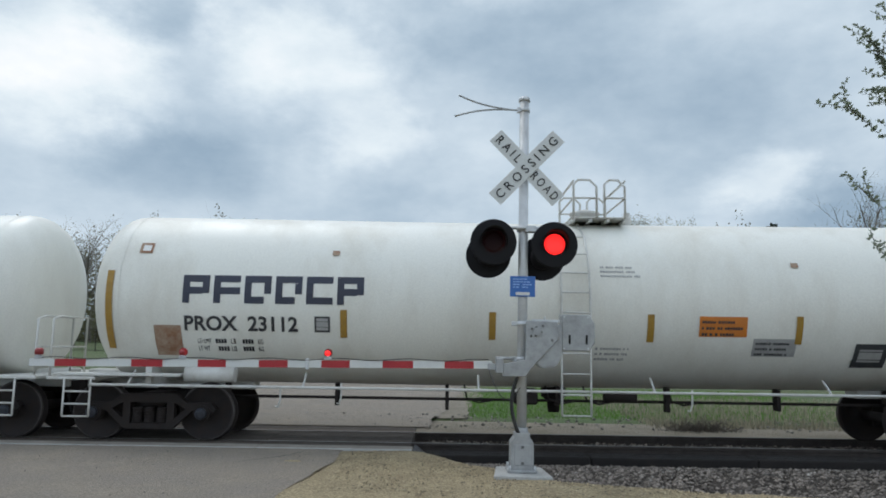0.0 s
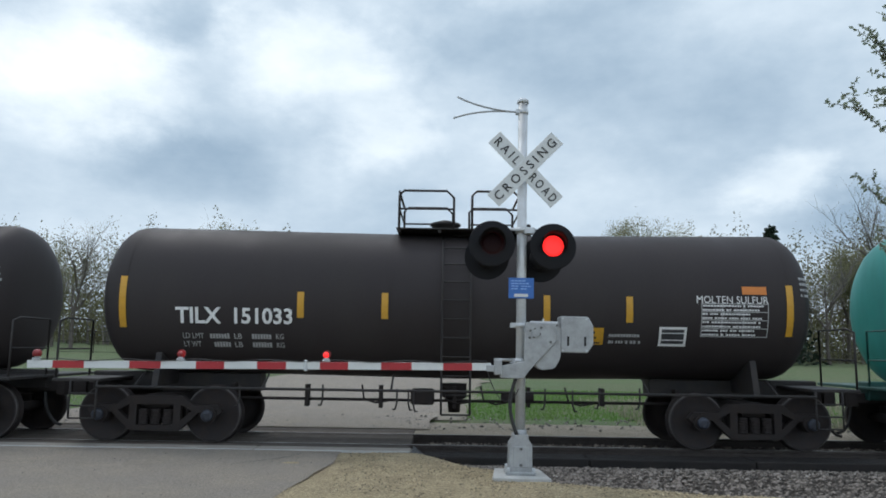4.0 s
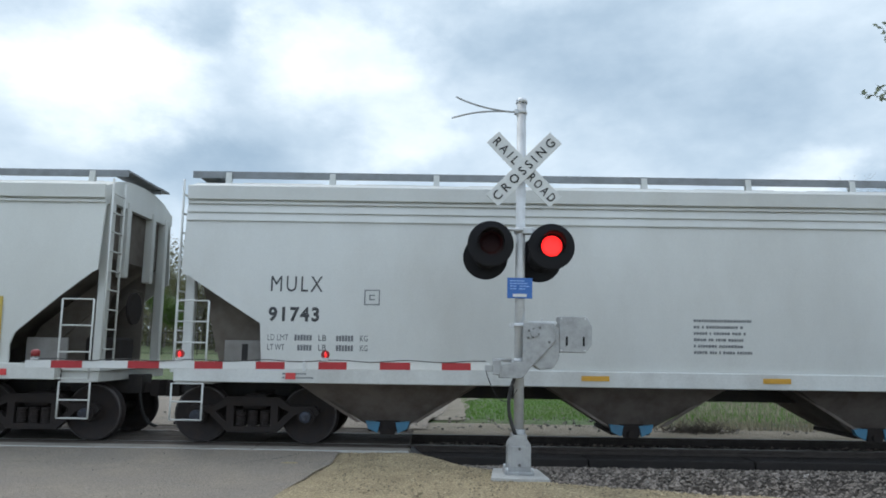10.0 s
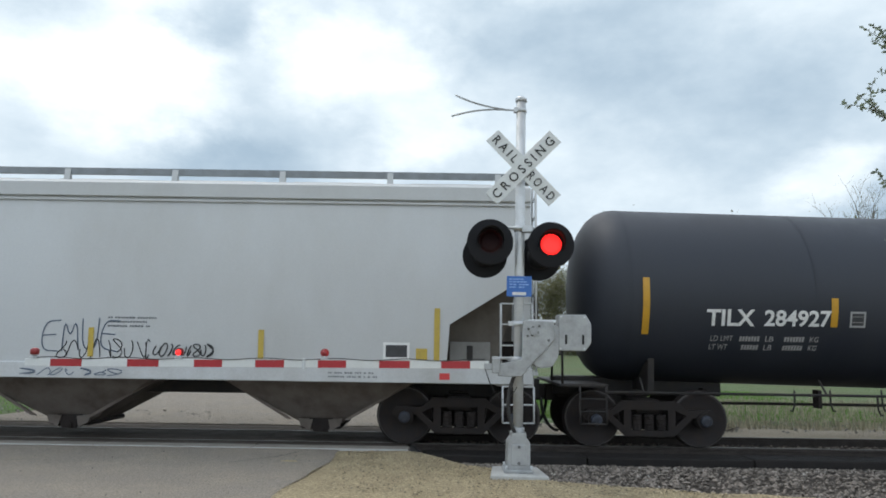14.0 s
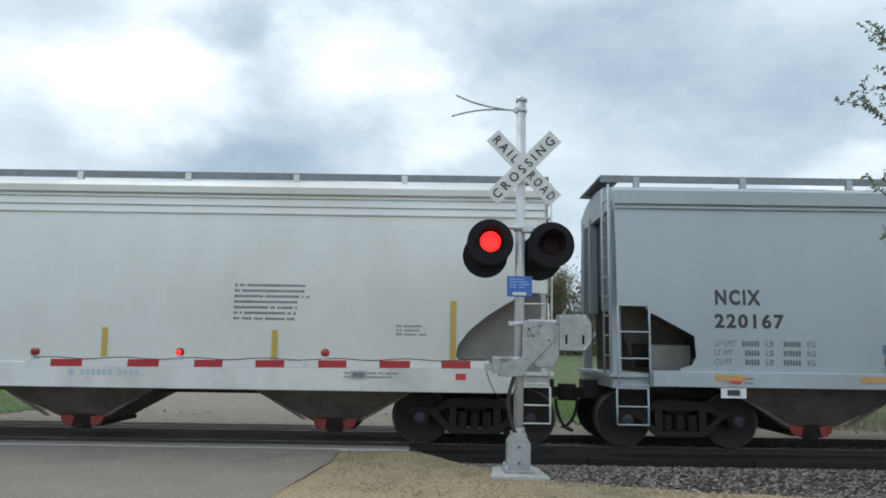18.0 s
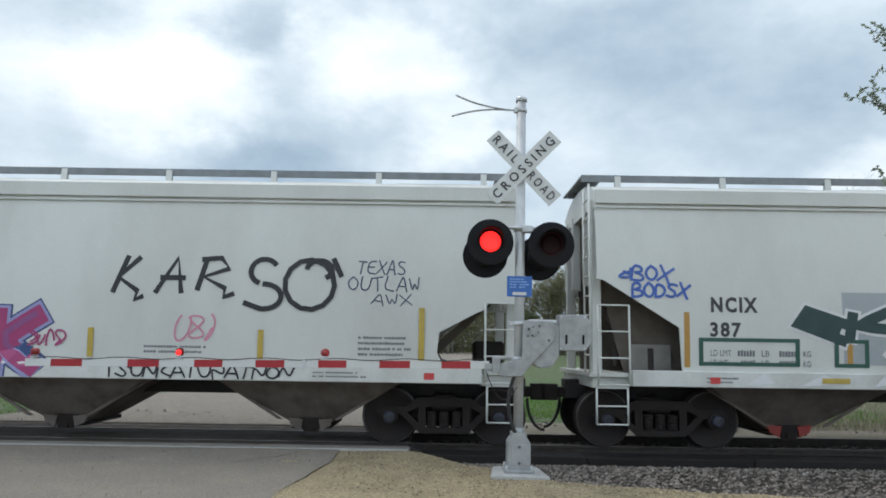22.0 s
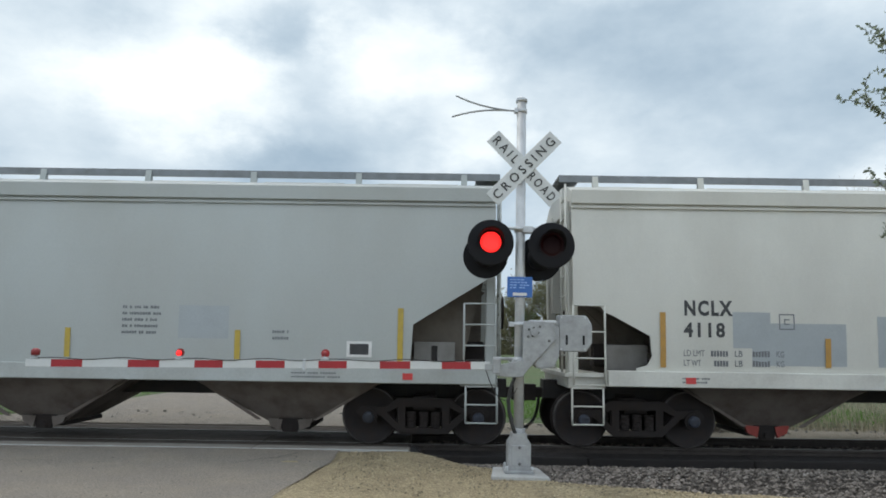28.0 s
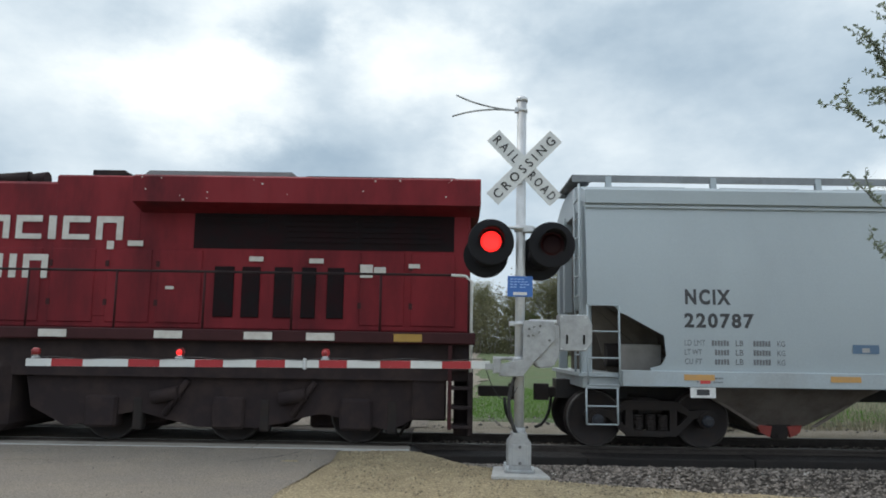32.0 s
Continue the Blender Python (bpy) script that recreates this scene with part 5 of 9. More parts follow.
        part("roof_hatch", bm, coat, roof)
    # side sill, cut short behind the ladders but on the plain straight-cut cars
    ends = -0.02 if cut == "straight" and seed != 26 else 0.53
    for s in (-1, 1):
        bm = bmesh.new()
        box(bm, -half + ends, half - ends, *sorted((s * (W - 0.16), s * (W + 0.03))), low, ZS, bevel=0.012)
        part("side_sill", bm, sill or ledge, car)
    bm = bmesh.new()
    box(bm, -half - 0.3, half + 0.3, -0.22, 0.22, 0.74, 1.06)
    part("center_sill", bm, BLACK_PAINT, car)
    # bays with outlet gates
    pitch = half * 2 * 0.216
    for i in range(4):
        x = (i - 1.5) * pitch
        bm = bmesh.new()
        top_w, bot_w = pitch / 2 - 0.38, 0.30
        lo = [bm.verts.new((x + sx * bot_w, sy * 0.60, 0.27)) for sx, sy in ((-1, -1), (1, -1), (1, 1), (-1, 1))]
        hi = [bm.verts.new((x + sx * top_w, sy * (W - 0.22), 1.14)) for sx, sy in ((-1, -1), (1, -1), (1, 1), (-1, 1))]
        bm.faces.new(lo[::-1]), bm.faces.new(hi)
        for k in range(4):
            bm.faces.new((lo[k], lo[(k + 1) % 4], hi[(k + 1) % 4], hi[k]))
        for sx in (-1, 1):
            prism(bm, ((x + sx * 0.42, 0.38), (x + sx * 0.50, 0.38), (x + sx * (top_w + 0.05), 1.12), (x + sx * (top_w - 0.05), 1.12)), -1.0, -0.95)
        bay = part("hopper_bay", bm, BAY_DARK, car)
        bm = bmesh.new()
        box(bm, x - 0.33, x + 0.33, -0.68, 0.68, 0.20, 0.27, bevel=0.01)
        prism(bm, ((x - 0.20, 0.38), (x + 0.20, 0.38), (x + 0.12, 0.16), (x - 0.12, 0.16)), -0.74, -0.68)
        rod(bm, (x, -0.80, 0.22), (x, 0.7, 0.22), 0.06, 10)
        part("outlet_gate", bm, IRON, bay)
        for sx in (-1, 1):
            part("gate_lever", prism(bmesh.new(), ((x + sx * 0.13, 0.36), (x + sx * 0.37, 0.38), (x + sx * 0.33, 0.26), (x + sx * 0.17, 0.18)), -0.765, -0.69), gates or GATE_RED, bay, "painted gate lever")
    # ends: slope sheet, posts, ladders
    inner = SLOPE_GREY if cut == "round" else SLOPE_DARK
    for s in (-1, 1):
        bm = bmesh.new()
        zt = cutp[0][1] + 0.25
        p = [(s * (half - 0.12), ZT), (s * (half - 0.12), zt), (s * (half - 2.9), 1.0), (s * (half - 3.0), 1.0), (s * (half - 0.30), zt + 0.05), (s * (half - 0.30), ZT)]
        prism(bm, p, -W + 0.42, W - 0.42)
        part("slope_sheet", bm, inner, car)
        see_through = cut == "angle" and s > 0
        if cut != "round" and not see_through:
            x0, x1 = sorted((s * (half - 1.30), s * (half - 0.62)))
            pan = part("end_panel", box(bmesh.new(), x0, x1, -1.10, -1.05, 1.22, 1.68, bevel=0.01), SLOPE_GREY, car)
            if cut == "straight" or seed == 27:
                part("panel_slot", box(bmesh.new(), (x0 + x1) / 2 - 0.05, (x0 + x1) / 2 + 0.05, -1.106, -1.08, 1.26, 1.62, bevel=0.004), BLACK_PAINT, pan)
        for y in (-W + 0.38, -0.55, 0.55, W - 0.38):
            bm = bmesh.new()
            x0, x1 = sorted((s * (half - 0.13), s * (half + 0.03)))
            box(bm, x0, x1, y - 0.07, y + 0.07, 1.05 if abs(y) > 1 else zt - 0.3, ZT + 0.12, bevel=0.015)
            part("end_post", bm, coat, car)
        bm = bmesh.new()
        x0, x1 = sorted((s * (half - 0.5), s * (half + 0.12)))
        box(bm, x0, x1, -W + 0.10, W - 0.10, 1.16, 1.22)
        part("end_platform", bm, coat, car)
        part("end_sill", box(bmesh.new(), *sorted((s * (half - 0.54), s * (half + 0.06))), -W + 0.18, W - 0.18, 0.98, 1.156, bevel=0.012), ledge, car)
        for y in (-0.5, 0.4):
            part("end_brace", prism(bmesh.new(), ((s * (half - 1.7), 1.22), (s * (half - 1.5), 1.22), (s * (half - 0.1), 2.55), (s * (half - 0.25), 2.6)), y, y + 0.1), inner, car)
        xl = s * (half - 0.24)
        ladder_parts(car, "grab_ladder", xl, 0.50, 1.04 if ends > 0 else 1.30, 2.29, 3, 0.017, coat, lambda z: -W - 0.05)
        ladder_parts(car, "stirrup_step", xl + s * 0.03, 0.49, 0.43, 0.99, 2, 0.016, coat, lambda z: -W - 0.03)
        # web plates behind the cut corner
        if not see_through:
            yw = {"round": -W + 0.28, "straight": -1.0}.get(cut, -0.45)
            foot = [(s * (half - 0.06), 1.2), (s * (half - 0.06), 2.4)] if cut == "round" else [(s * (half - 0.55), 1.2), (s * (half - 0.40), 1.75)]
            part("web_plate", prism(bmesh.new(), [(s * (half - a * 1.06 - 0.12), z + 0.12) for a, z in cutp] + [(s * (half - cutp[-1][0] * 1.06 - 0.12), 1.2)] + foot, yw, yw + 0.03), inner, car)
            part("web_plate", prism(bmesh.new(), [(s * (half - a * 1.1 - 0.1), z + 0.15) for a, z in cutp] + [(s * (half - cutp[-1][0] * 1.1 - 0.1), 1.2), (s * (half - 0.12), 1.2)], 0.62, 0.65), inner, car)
        bm = bmesh.new()
        xe = s * (half + 0.09)
        lad = part("end_ladder", rod(bm, (xe, -W + 0.15, 1.2), (xe, -W + 0.15, 4.3), 0.02, 6), coat, car)
        part("stile", rod(bmesh.new(), (xe, -W + 0.6, 1.2), (xe, -W + 0.6, 4.3), 0.02, 6), coat, lad)
        rung = shared("end_rung", lambda: rod(bmesh.new(), (0, -0.225, 0), (0, 0.225, 0), 0.016, 6), coat)
        for k in range(9):
            part("rung", rung, coat, lad, at=pose(xe, -W + 0.375, 1.5 + 0.32 * k))
    bm = bmesh.new()
    xe = half + 0.16
    rod(bm, (xe, -0.5, 2.2), (xe + 0.05, -0.5, 2.2), 0.28, 16)
    part("hand_brake_wheel", bm, IRON, car)
    bm = bmesh.new()
    box(bm, half - 0.62, half - 0.1, -0.5, 0.3, 1.24, 1.7, bevel=0.04)
    part("air_reservoir", rod(bmesh.new(), (-half + 0.5, -0.5, 1.5), (-half + 1.2, -0.5, 1.5), 0.2, 14), IRON, car)
    part("brake_cylinder", bm, IRON, car)
    for x, z0, z1 in stripes:
        part("reflector_stripe", patch(bmesh.new(), side, x - 0.045, x + 0.045, z0, z1, 0.003 if seed == 26 else 0.018, 1), OLD_YELLOW if seed % 2 else BROWN_GOLD, car)
    for s in (-1, 1):
        truck(car, s * (half - 1.12))
    end_gear(car, half, 0.42)
    marks(car, side, half)
    return car


WALK_GREY = paint("walk_grating", (0.22, 0.235, 0.245), 0.6, 0.3, dirt=(0.12, 0.12, 0.12), amount=0.4, scale=5, bump=0.05)


# ---- the train, car by car, in the order in which it passes; left and right ends at the start ----
def load_lines(car, side, x, z, w, h, heads, material, seed):
    """Stencilled weights: a heading that can be read, figures that cannot, and their units."""
    rng = random.Random(seed)
    step = h / len(heads)
    th = min(step * 0.62, 0.10)
    for i, head in enumerate(heads):
        zz = z + h - (i + 1) * step + (step - th) / 2
        words(car, side, head, x, zz, th, w * (0.20 if len(head) > 5 else 0.165), material, "weight_heading", 0.012)
        bm = bmesh.new()
        for u0, u1 in ((0.26, 0.44), (0.66, 0.84)):
            xx = x + w * (u0 + (0.03 if i and u0 < 0.5 else 0.0))
            while xx < x + w * u1 - 0.02:
                patch(bm, side, xx, xx + 0.036, zz, zz + th * rng.uniform(0.88, 1.0), 0.005 if not isinstance(side, Round) else 0.012, 1)
                xx += 0.047
        tagged(part("stencil_print", bm, material, car), kind="stuff")
        for u, unit in ((0.49, "LB"), (0.89, "KG")):
            words(car, side, unit, x + w * u, zz, th, w * 0.075, material, "weight_unit", 0.012)


def tank_marks(code, number, x, z, w, h=0.26, ink=None, extra=None, lines=None, plate=None, gap="  "):
    """Reporting mark at x, z; lines: (x, z, w, h, rows) of small print; plate: (x, z, w, h) of a data panel."""
    def draw(car, side, half):
        m = ink or WHITE_INK
        wide = [letters(s, 0.025)[0][:, 0].max() for s in (code + gap + number, code, number)]
        words(car, side, code, x, z, h, w * wide[1] / wide[0], m, "reporting_mark", 0.025)
        words(car, side, number, x + w * (1 - wide[2] / wide[0]), z, h, w * wide[2] / wide[0], m, "car_number", 0.025)
        a, b, c, d, rows = lines or (x + 0.1, z - 0.40, w * 0.9, 0.27, 2)
        load_lines(car, side, a, b, c, d, ("LD LMT", "LT WT"), m if ink else GREY_INK, int(number) % 97)
        if plate:
            px, pz, pw, ph = plate
            bm = bmesh.new()
            for k in range(5):
                patch(bm, side, px, px + pw, pz + ph * k / 4, pz + ph * k / 4 + 0.014, 0.009, 1)
            for u in (0, 0.30, 0.62, 0.985):
                for k in range(4):
                    patch(bm, side, px + pw * u, px + pw * u + 0.014, pz + ph * k / 4 + 0.014, pz + ph * (k + 1) / 4, 0.009, 1)
            part("data_plate", bm, GREY_INK, car, "white ruled data panel with lines of print")
            small_print(car, side, px + 0.02, pz + 0.01, pw - 0.04, ph, 8, WHITE_INK, int(number) % 89, 0.011)
        if extra:
            extra(car, side, half)
    return draw


STACK = [0]


def label_box(car, side, x, z, w, h, material, rows=0, ink=None, name="label"):
    STACK[0] += 1
    ob = part(name, patch(bmesh.new(), side, x, x + w, z, z + h, 0.0085 + 0.00012 * (STACK[0] % 60)), material, car)
    if rows:
        small_print(car, side, x + 0.04, z, w - 0.08, h * 0.9, rows, ink or DARK_INK, int(abs(x) * 10), 0.0155)
    return ob


WHITE_COAT, GREEN_COAT, OLIVE_COAT, TEAL_COAT = (0.78, 0.775, 0.71), (0.056, 0.102, 0.076), (0.064, 0.084, 0.056), (0.0, 0.215, 0.185)
BLACK_COAT, BLUE_BLACK, GREY_BLUE = (0.020, 0.020, 0.025), (0.019, 0.023, 0.033), (0.12, 0.155, 0.19)
BROWN_BLACK = (0.036, 0.030, 0.030)
WHITE_FRAME = paint("white_frame_paint", (0.60, 0.60, 0.57), 0.5, dirt=(0.25, 0.2, 0.15), amount=0.4, scale=4, bump=0.03)
GREEN_FRAME = paint("green_frame_paint", (0.02, 0.05, 0.035), 0.6, dirt=(0.06, 0.05, 0.04), amount=0.4, scale=4, bump=0.03)
TEAL_FRAME = paint("teal_frame_paint", (0.01, 0.07, 0.06), 0.6, dirt=(0.06, 0.05, 0.04), amount=0.4, scale=4, bump=0.03)
BRAND_INK = paint("blue_black_logo", (0.03, 0.035, 0.06), 0.5, amount=0.15, bump=0.0)
DARK_GOLD = paint("dark_gold_reflector", (0.36, 0.21, 0.035), 0.5, dirt=(0.2, 0.12, 0.05), amount=0.4, scale=9, bump=0.0)


def logo_blocks(car, side, x, z, w, h, n, material):
    """A wide brand name drawn as plain hollow block shapes."""
    bm = bmesh.new()
    step = w / n
    t = h * 0.25
    for i in range(n):
        a, b = x + i * step, x + (i + 0.86) * step
        patch(bm, side, a, b, z + h - t, z + h, 0.006, 1), patch(bm, side, a, a + t, z, z + h - t, 0.006, 2)
        if i % 3 != 1:
            patch(bm, side, b - t, b, z + h * 0.35, z + h - t, 0.006, 2)
        low = 0 if i in (2, 3, 4) else h * 0.32
        patch(bm, side, a + t, b if i % 3 == 1 else b - t, z + low, z + low + t, 0.006, 1)
    return part("logo", bm, material, car, "wide block logo")


def marks_at(xs, z0, z1, ends=(), ez=None, m=None):
    """Upright reflector stripes at xs, and taller ones at the ends."""
    out = [(x, z0, z1) if m is None else (x, z0, z1, m) for x in xs]
    return out + [(x, *(ez or (z0 - 0.2, z1 + 0.25))) if m is None else (x, *(ez or (z0 - 0.2, z1 + 0.25)), m) for x in ends]


RUST = paint("rust_brown", (0.26, 0.13, 0.07), 0.8, dirt=(0.55, 0.50, 0.4), amount=0.7, scale=5, bump=0.05)


def white_1(car, side, half):
    logo_blocks(car, side, -6.19, 2.24, 3.0, 0.45, 6, BRAND_INK)
    label_box(car, side, 2.15, 1.82, 0.77, 0.32, ORANGE, 3)
    label_box(car, side, 3.04, 1.52, 0.7, 0.28, GREY_INK, 3), label_box(car, side, 4.7, 1.36, 0.55, 0.38, DARK_INK), label_box(car, side, 4.78, 1.45, 0.38, 0.2, GREY_INK)
    small_print(car, side, 0.57, 2.74, 0.65, 0.22, 3, GREY_INK, 4), small_print(car, side, 0.5, 1.4, 0.6, 0.25, 3, GREY_INK, 5)
    label_box(car, side, -4.05, 1.80, 0.25, 0.25, DARK_INK), label_box(car, side, -4.02, 1.83, 0.19, 0.19, GREY_INK)
    label_box(car, side, -6.66, 1.40, 0.44, 0.48, RUST, name="rust_patch")
    for x, z in ((-3.75, 3.05), (3.75, 2.95)):
        part("lift_lug", patch(bmesh.new(), side, x - 0.06, x + 0.06, z, z + 0.08, 0.02, 2), RUST, car)
    label_box(car, side, -7.0, 3.05, 0.22, 0.18, RUST, name="rust_patch"), label_box(car, side, -6.95, 3.09, 0.13, 0.1, WHITE_INK)


def white_2(car, side, half):
    logo_blocks(car, side, -6.38, 2.47, 3.47, 0.48, 6, BRAND_INK)
    label_box(car, side, -1.12, 1.28, 0.57, 0.40, YELLOW), label_box(car, side, -0.9, 1.36, 0.3, 0.25, WHITE_INK)
    label_box(car, side, 1.61, 2.12, 0.6, 0.26, YELLOW, 2)
    small_print(car, side, -2.2, 2.68, 0.9, 0.36, 4, GREY_INK, 6), small_print(car, side, 1.5, 1.35, 0.7, 0.4, 4, GREY_INK, 7)


tank_car(-5.95, 9.80, 1.46, 3.84, WHITE_COAT, "white tank car with a dark block logo and orange label", tank_marks("PROX", "23112", -6.16, 1.80, 1.84, 0.24, DARK_INK, white_1, (-5.96, 1.46, 1.1, 0.24, 2)), rail=(0.25, 1.14), ladder_x=0.14, frame=WHITE_FRAME, seed=1,
         dirt=(0.42, 0.36, 0.26), amount=0.45, sag=0.004, stripes=marks_at((-3.58, -1.18, 1.37, 3.76), 1.72, 2.16, (-7.38, 7.3), (1.5, 2.75), DARK_GOLD))
tank_car(-22.69, -6.96, 1.46, 3.84, WHITE_COAT, "white tank car with a dark block logo and yellow labels", tank_marks("PROX", "22018", -6.52, 1.93, 1.86, 0.25, DARK_INK, white_2, (-6.45, 1.55, 2.0, 0.28, 2)), rail=(-2.2, 0.85), ladder_x=-0.12, frame=WHITE_FRAME, seed=2,
         dirt=(0.48, 0.44, 0.36), amount=0.35, sag=0.004, dome=(-1.45, 0.46, 0.40, None), stripes=marks_at((-4.11, -0.93, 0.86, 4.0), 1.94, 2.38, (-7.02, 7.1), (1.55, 2.4), DARK_GOLD))


def green_extra(car, side, half):
    small_print(car, side, -3.1, 1.48, 1.0, 0.26, 3, GREY_INK, 12)
    label_box(car, side, 5.5, 1.46, 0.46, 0.25, GREY_INK), label_box(car, side, 5.54, 1.5, 0.38, 0.17, GREEN_FRAME)
    small_print(car, side, 1.9, 1.45, 0.9, 0.25, 3, GREY_INK, 13)
    label_box(car, side, 0.7, 1.2, 0.62, 0.36, OLD_YELLOW, 2)


tank_car(-38.99, -24.04, 1.40, 3.84, GREEN_COAT, "dark green tank car with white lettering", tank_marks("TILX", "261258", -5.94, 1.90, 1.93, 0.27, extra=green_extra, plate=(5.5, 1.88, 1.05, 0.55)), rail=(-1.0, 1.6), ladder_x=0.06, frame=GREEN_FRAME, seed=3, sag=0.014, dirt=(0.042, 0.052, 0.040), amount=0.9,
         dome=(0.25, 0.42, 0.40, GREEN_FRAME), stripes=marks_at((-3.84, -1.16, 1.6, 4.2), 1.85, 2.5, (-6.9, 6.78), (1.83, 2.75)))
tank_car(-56.02, -40.57, 1.40, 3.84, OLIVE_COAT, "dull olive-green tank car with white lettering", tank_marks("TILX", "261228", -6.06, 1.95, 1.97, 0.26, extra=green_extra, plate=(5.88, 1.94, 1.05, 0.51)), rail=(-1.45, 1.15), ladder_x=-0.18, frame=GREEN_FRAME, seed=4, sag=0.014, dirt=(0.046, 0.042, 0.032), amount=0.95,
         dome=(0.0, 0.42, 0.40, GREEN_FRAME), stripes=marks_at((-3.9, -1.15, 1.59, 4.21), 1.85, 2.54, (-7.11, 7.16), (1.86, 2.76)))


def teal_extra(car, side, half):
    logo_blocks(car, side, -6.38, 2.30, 3.55, 0.52, 6, WHITE_INK)
    label_box(car, side, 1.17, 2.80, 0.56, 0.14, WHITE_INK), label_box(car, side, 1.19, 2.97, 0.56, 0.07, WHITE_INK)
    mural(car, side, "RHENO", 0.38, 1.78, 1.66, 2.12, S_HAZE, seed=11, fat=0.05, wild=14, lap=1.1)
    mural(car, side, "CSORE", 0.45, 1.70, 1.42, 1.80, S_HAZE, seed=14, fat=0.028, wild=20, lap=1.2)
    mural(car, side, "FADE", 1.80, 3.75, 1.40, 2.18, S_TEAL_FILL, S_HAZE, seed=12, fat=0.17, wild=6, edge_w=0.022, curvy=0, lap=1.05)
    label_box(car, side, 1.82, 2.22, 0.5, 0.16, YELLOW), label_box(car, side, 2.34, 2.22, 0.54, 0.16, WHITE_INK)
    label_box(car, side, 4.78, 1.52, 0.41, 0.28, WHITE_INK), label_box(car, side, 4.82, 1.56, 0.33, 0.2, DARK_INK)
    for x in (3.6, -5.9):
        part("round_mark", shape(bmesh.new(), side, [(x + 0.1 * math.cos(a), 2.95 + 0.1 * math.sin(a)) for a in [k * 0.6283 for k in range(10)]], 0.008), GREY_INK, car)


S_TEAL_FILL = paint("teal_spray", (0.02, 0.185, 0.165), 0.6, dirt=(0.10, 0.24, 0.225), amount=0.5, scale=6, bump=0.0)
S_HAZE = paint("hazy_white_spray", (0.42, 0.50, 0.49), 0.6, dirt=(0.15, 0.30, 0.28), amount=0.6, scale=5, bump=0.0)
tank_car(-72.89, -57.42, 1.40, 3.76, TEAL_COAT, "bright teal tank car with white graffiti and a white block logo", tank_marks("PROX", "75268", -6.29, 1.95, 1.64, 0.21, extra=teal_extra, plate=(5.7, 1.91, 1.11, 0.53)), rail=(-1.5, 1.62), ladder_x=-0.01, frame=TEAL_FRAME, seed=5,
         sag=0.004, dirt=(0.015, 0.13, 0.115), amount=0.75, dome=(-0.3, 0.30, 0.52, None), stripes=marks_at((-4.4, -1.55, 1.46, 4.2), 1.95, 2.4, (-7.0, 7.11), (1.95, 2.4), DARK_GOLD))


def sulfur(car, side, half):
    words(car, side, "MOLTEN SULFUR", half - 2.08, 2.39, 0.12, 1.17, WHITE_INK, "cargo_name", 0.03)
    label_box(car, side, half - 1.33, 2.54, 0.4, 0.13, ORANGE)
    label_box(car, side, half - 4.31, 1.70, 0.72, 0.27, YELLOW, 3)
    small_print(car, side, half - 3.5, 1.7, 0.62, 0.21, 2, GREY_INK, 3)
    label_box(car, side, half - 2.68, 1.69, 0.45, 0.31, WHITE_INK), label_box(car, side, half - 2.64, 1.73, 0.37, 0.23, DARK_INK)


SHORT = dict(plate=(4.0, 1.85, 1.1, 0.53))
tank_car(-86.50, -74.49, 1.28, 3.66, BROWN_BLACK, "brownish black tank car with a white data panel", tank_marks("TILX", "151033", -4.6, 1.95, 1.92, extra=sulfur, **SHORT), seed=6, stripes=marks_at((-2.55, -1.17, 1.48, 2.83), 2.06, 2.48, (-5.47, 5.45), (1.87, 2.7)))
tank_car(-100.05, -88.02, 1.28, 3.66, BROWN_BLACK, "rusty black tank car with a white data panel", tank_marks("TILX", "151052", -4.6, 1.95, 1.92, extra=sulfur, **SHORT), seed=7, stripes=marks_at((-2.55, -1.17, 1.48, 2.83), 2.06, 2.48, (-5.47, 5.45), (1.87, 2.7)))
tank_car(-113.60, -101.57, 1.28, 3.58, BLUE_BLACK, "blue-black tank car with pale lettering", tank_marks("GATX", "5361", -5.28, 1.98, 1.69, 0.27, plate=(4.1, 1.9, 1.1, 0.5)), rail=(-1.03, 1.1), ladder_x=0.3, seed=8, stripes=marks_at((-3.44, -0.82, 1.29), 2.12, 2.63, (-5.6, 5.45), (1.9, 2.75)))


def sulfur_151047(car, side, half):
    label_box(car, side, 2.92, 1.95, 1.19, 0.19, WHITE_INK)
    words(car, side, "MOLTEN SULFUR", 3.04, 1.80, 0.12, 1.13, WHITE_INK, "cargo_name", 0.03)
    label_box(car, side, 2.31, 1.38, 0.75, 0.30, OLD_YELLOW, 3)
    label_box(car, side, -1.42, 1.32, 0.7, 0.17, DARK_GOLD)
    small_print(car, side, -1.41, 1.60, 1.0, 0.16, 2, WHITE_INK, 8)
    small_print(car, side, 3.38, 1.40, 0.93, 0.34, 4, WHITE_INK, 9)
    label_box(car, side, 5.05, 1.62, 0.42, 0.2, ORANGE, 2), label_box(car, side, 5.08, 1.42, 0.35, 0.18, GREY_INK, 2)
    label_box(car, side, 4.33, 2.56, 0.28, 0.1, RED_MARK)
    label_box(car, side, 3.9, 1.2, 0.42, 0.24, GREY_INK), label_box(car, side, 3.94, 1.24, 0.34, 0.16, DARK_INK)


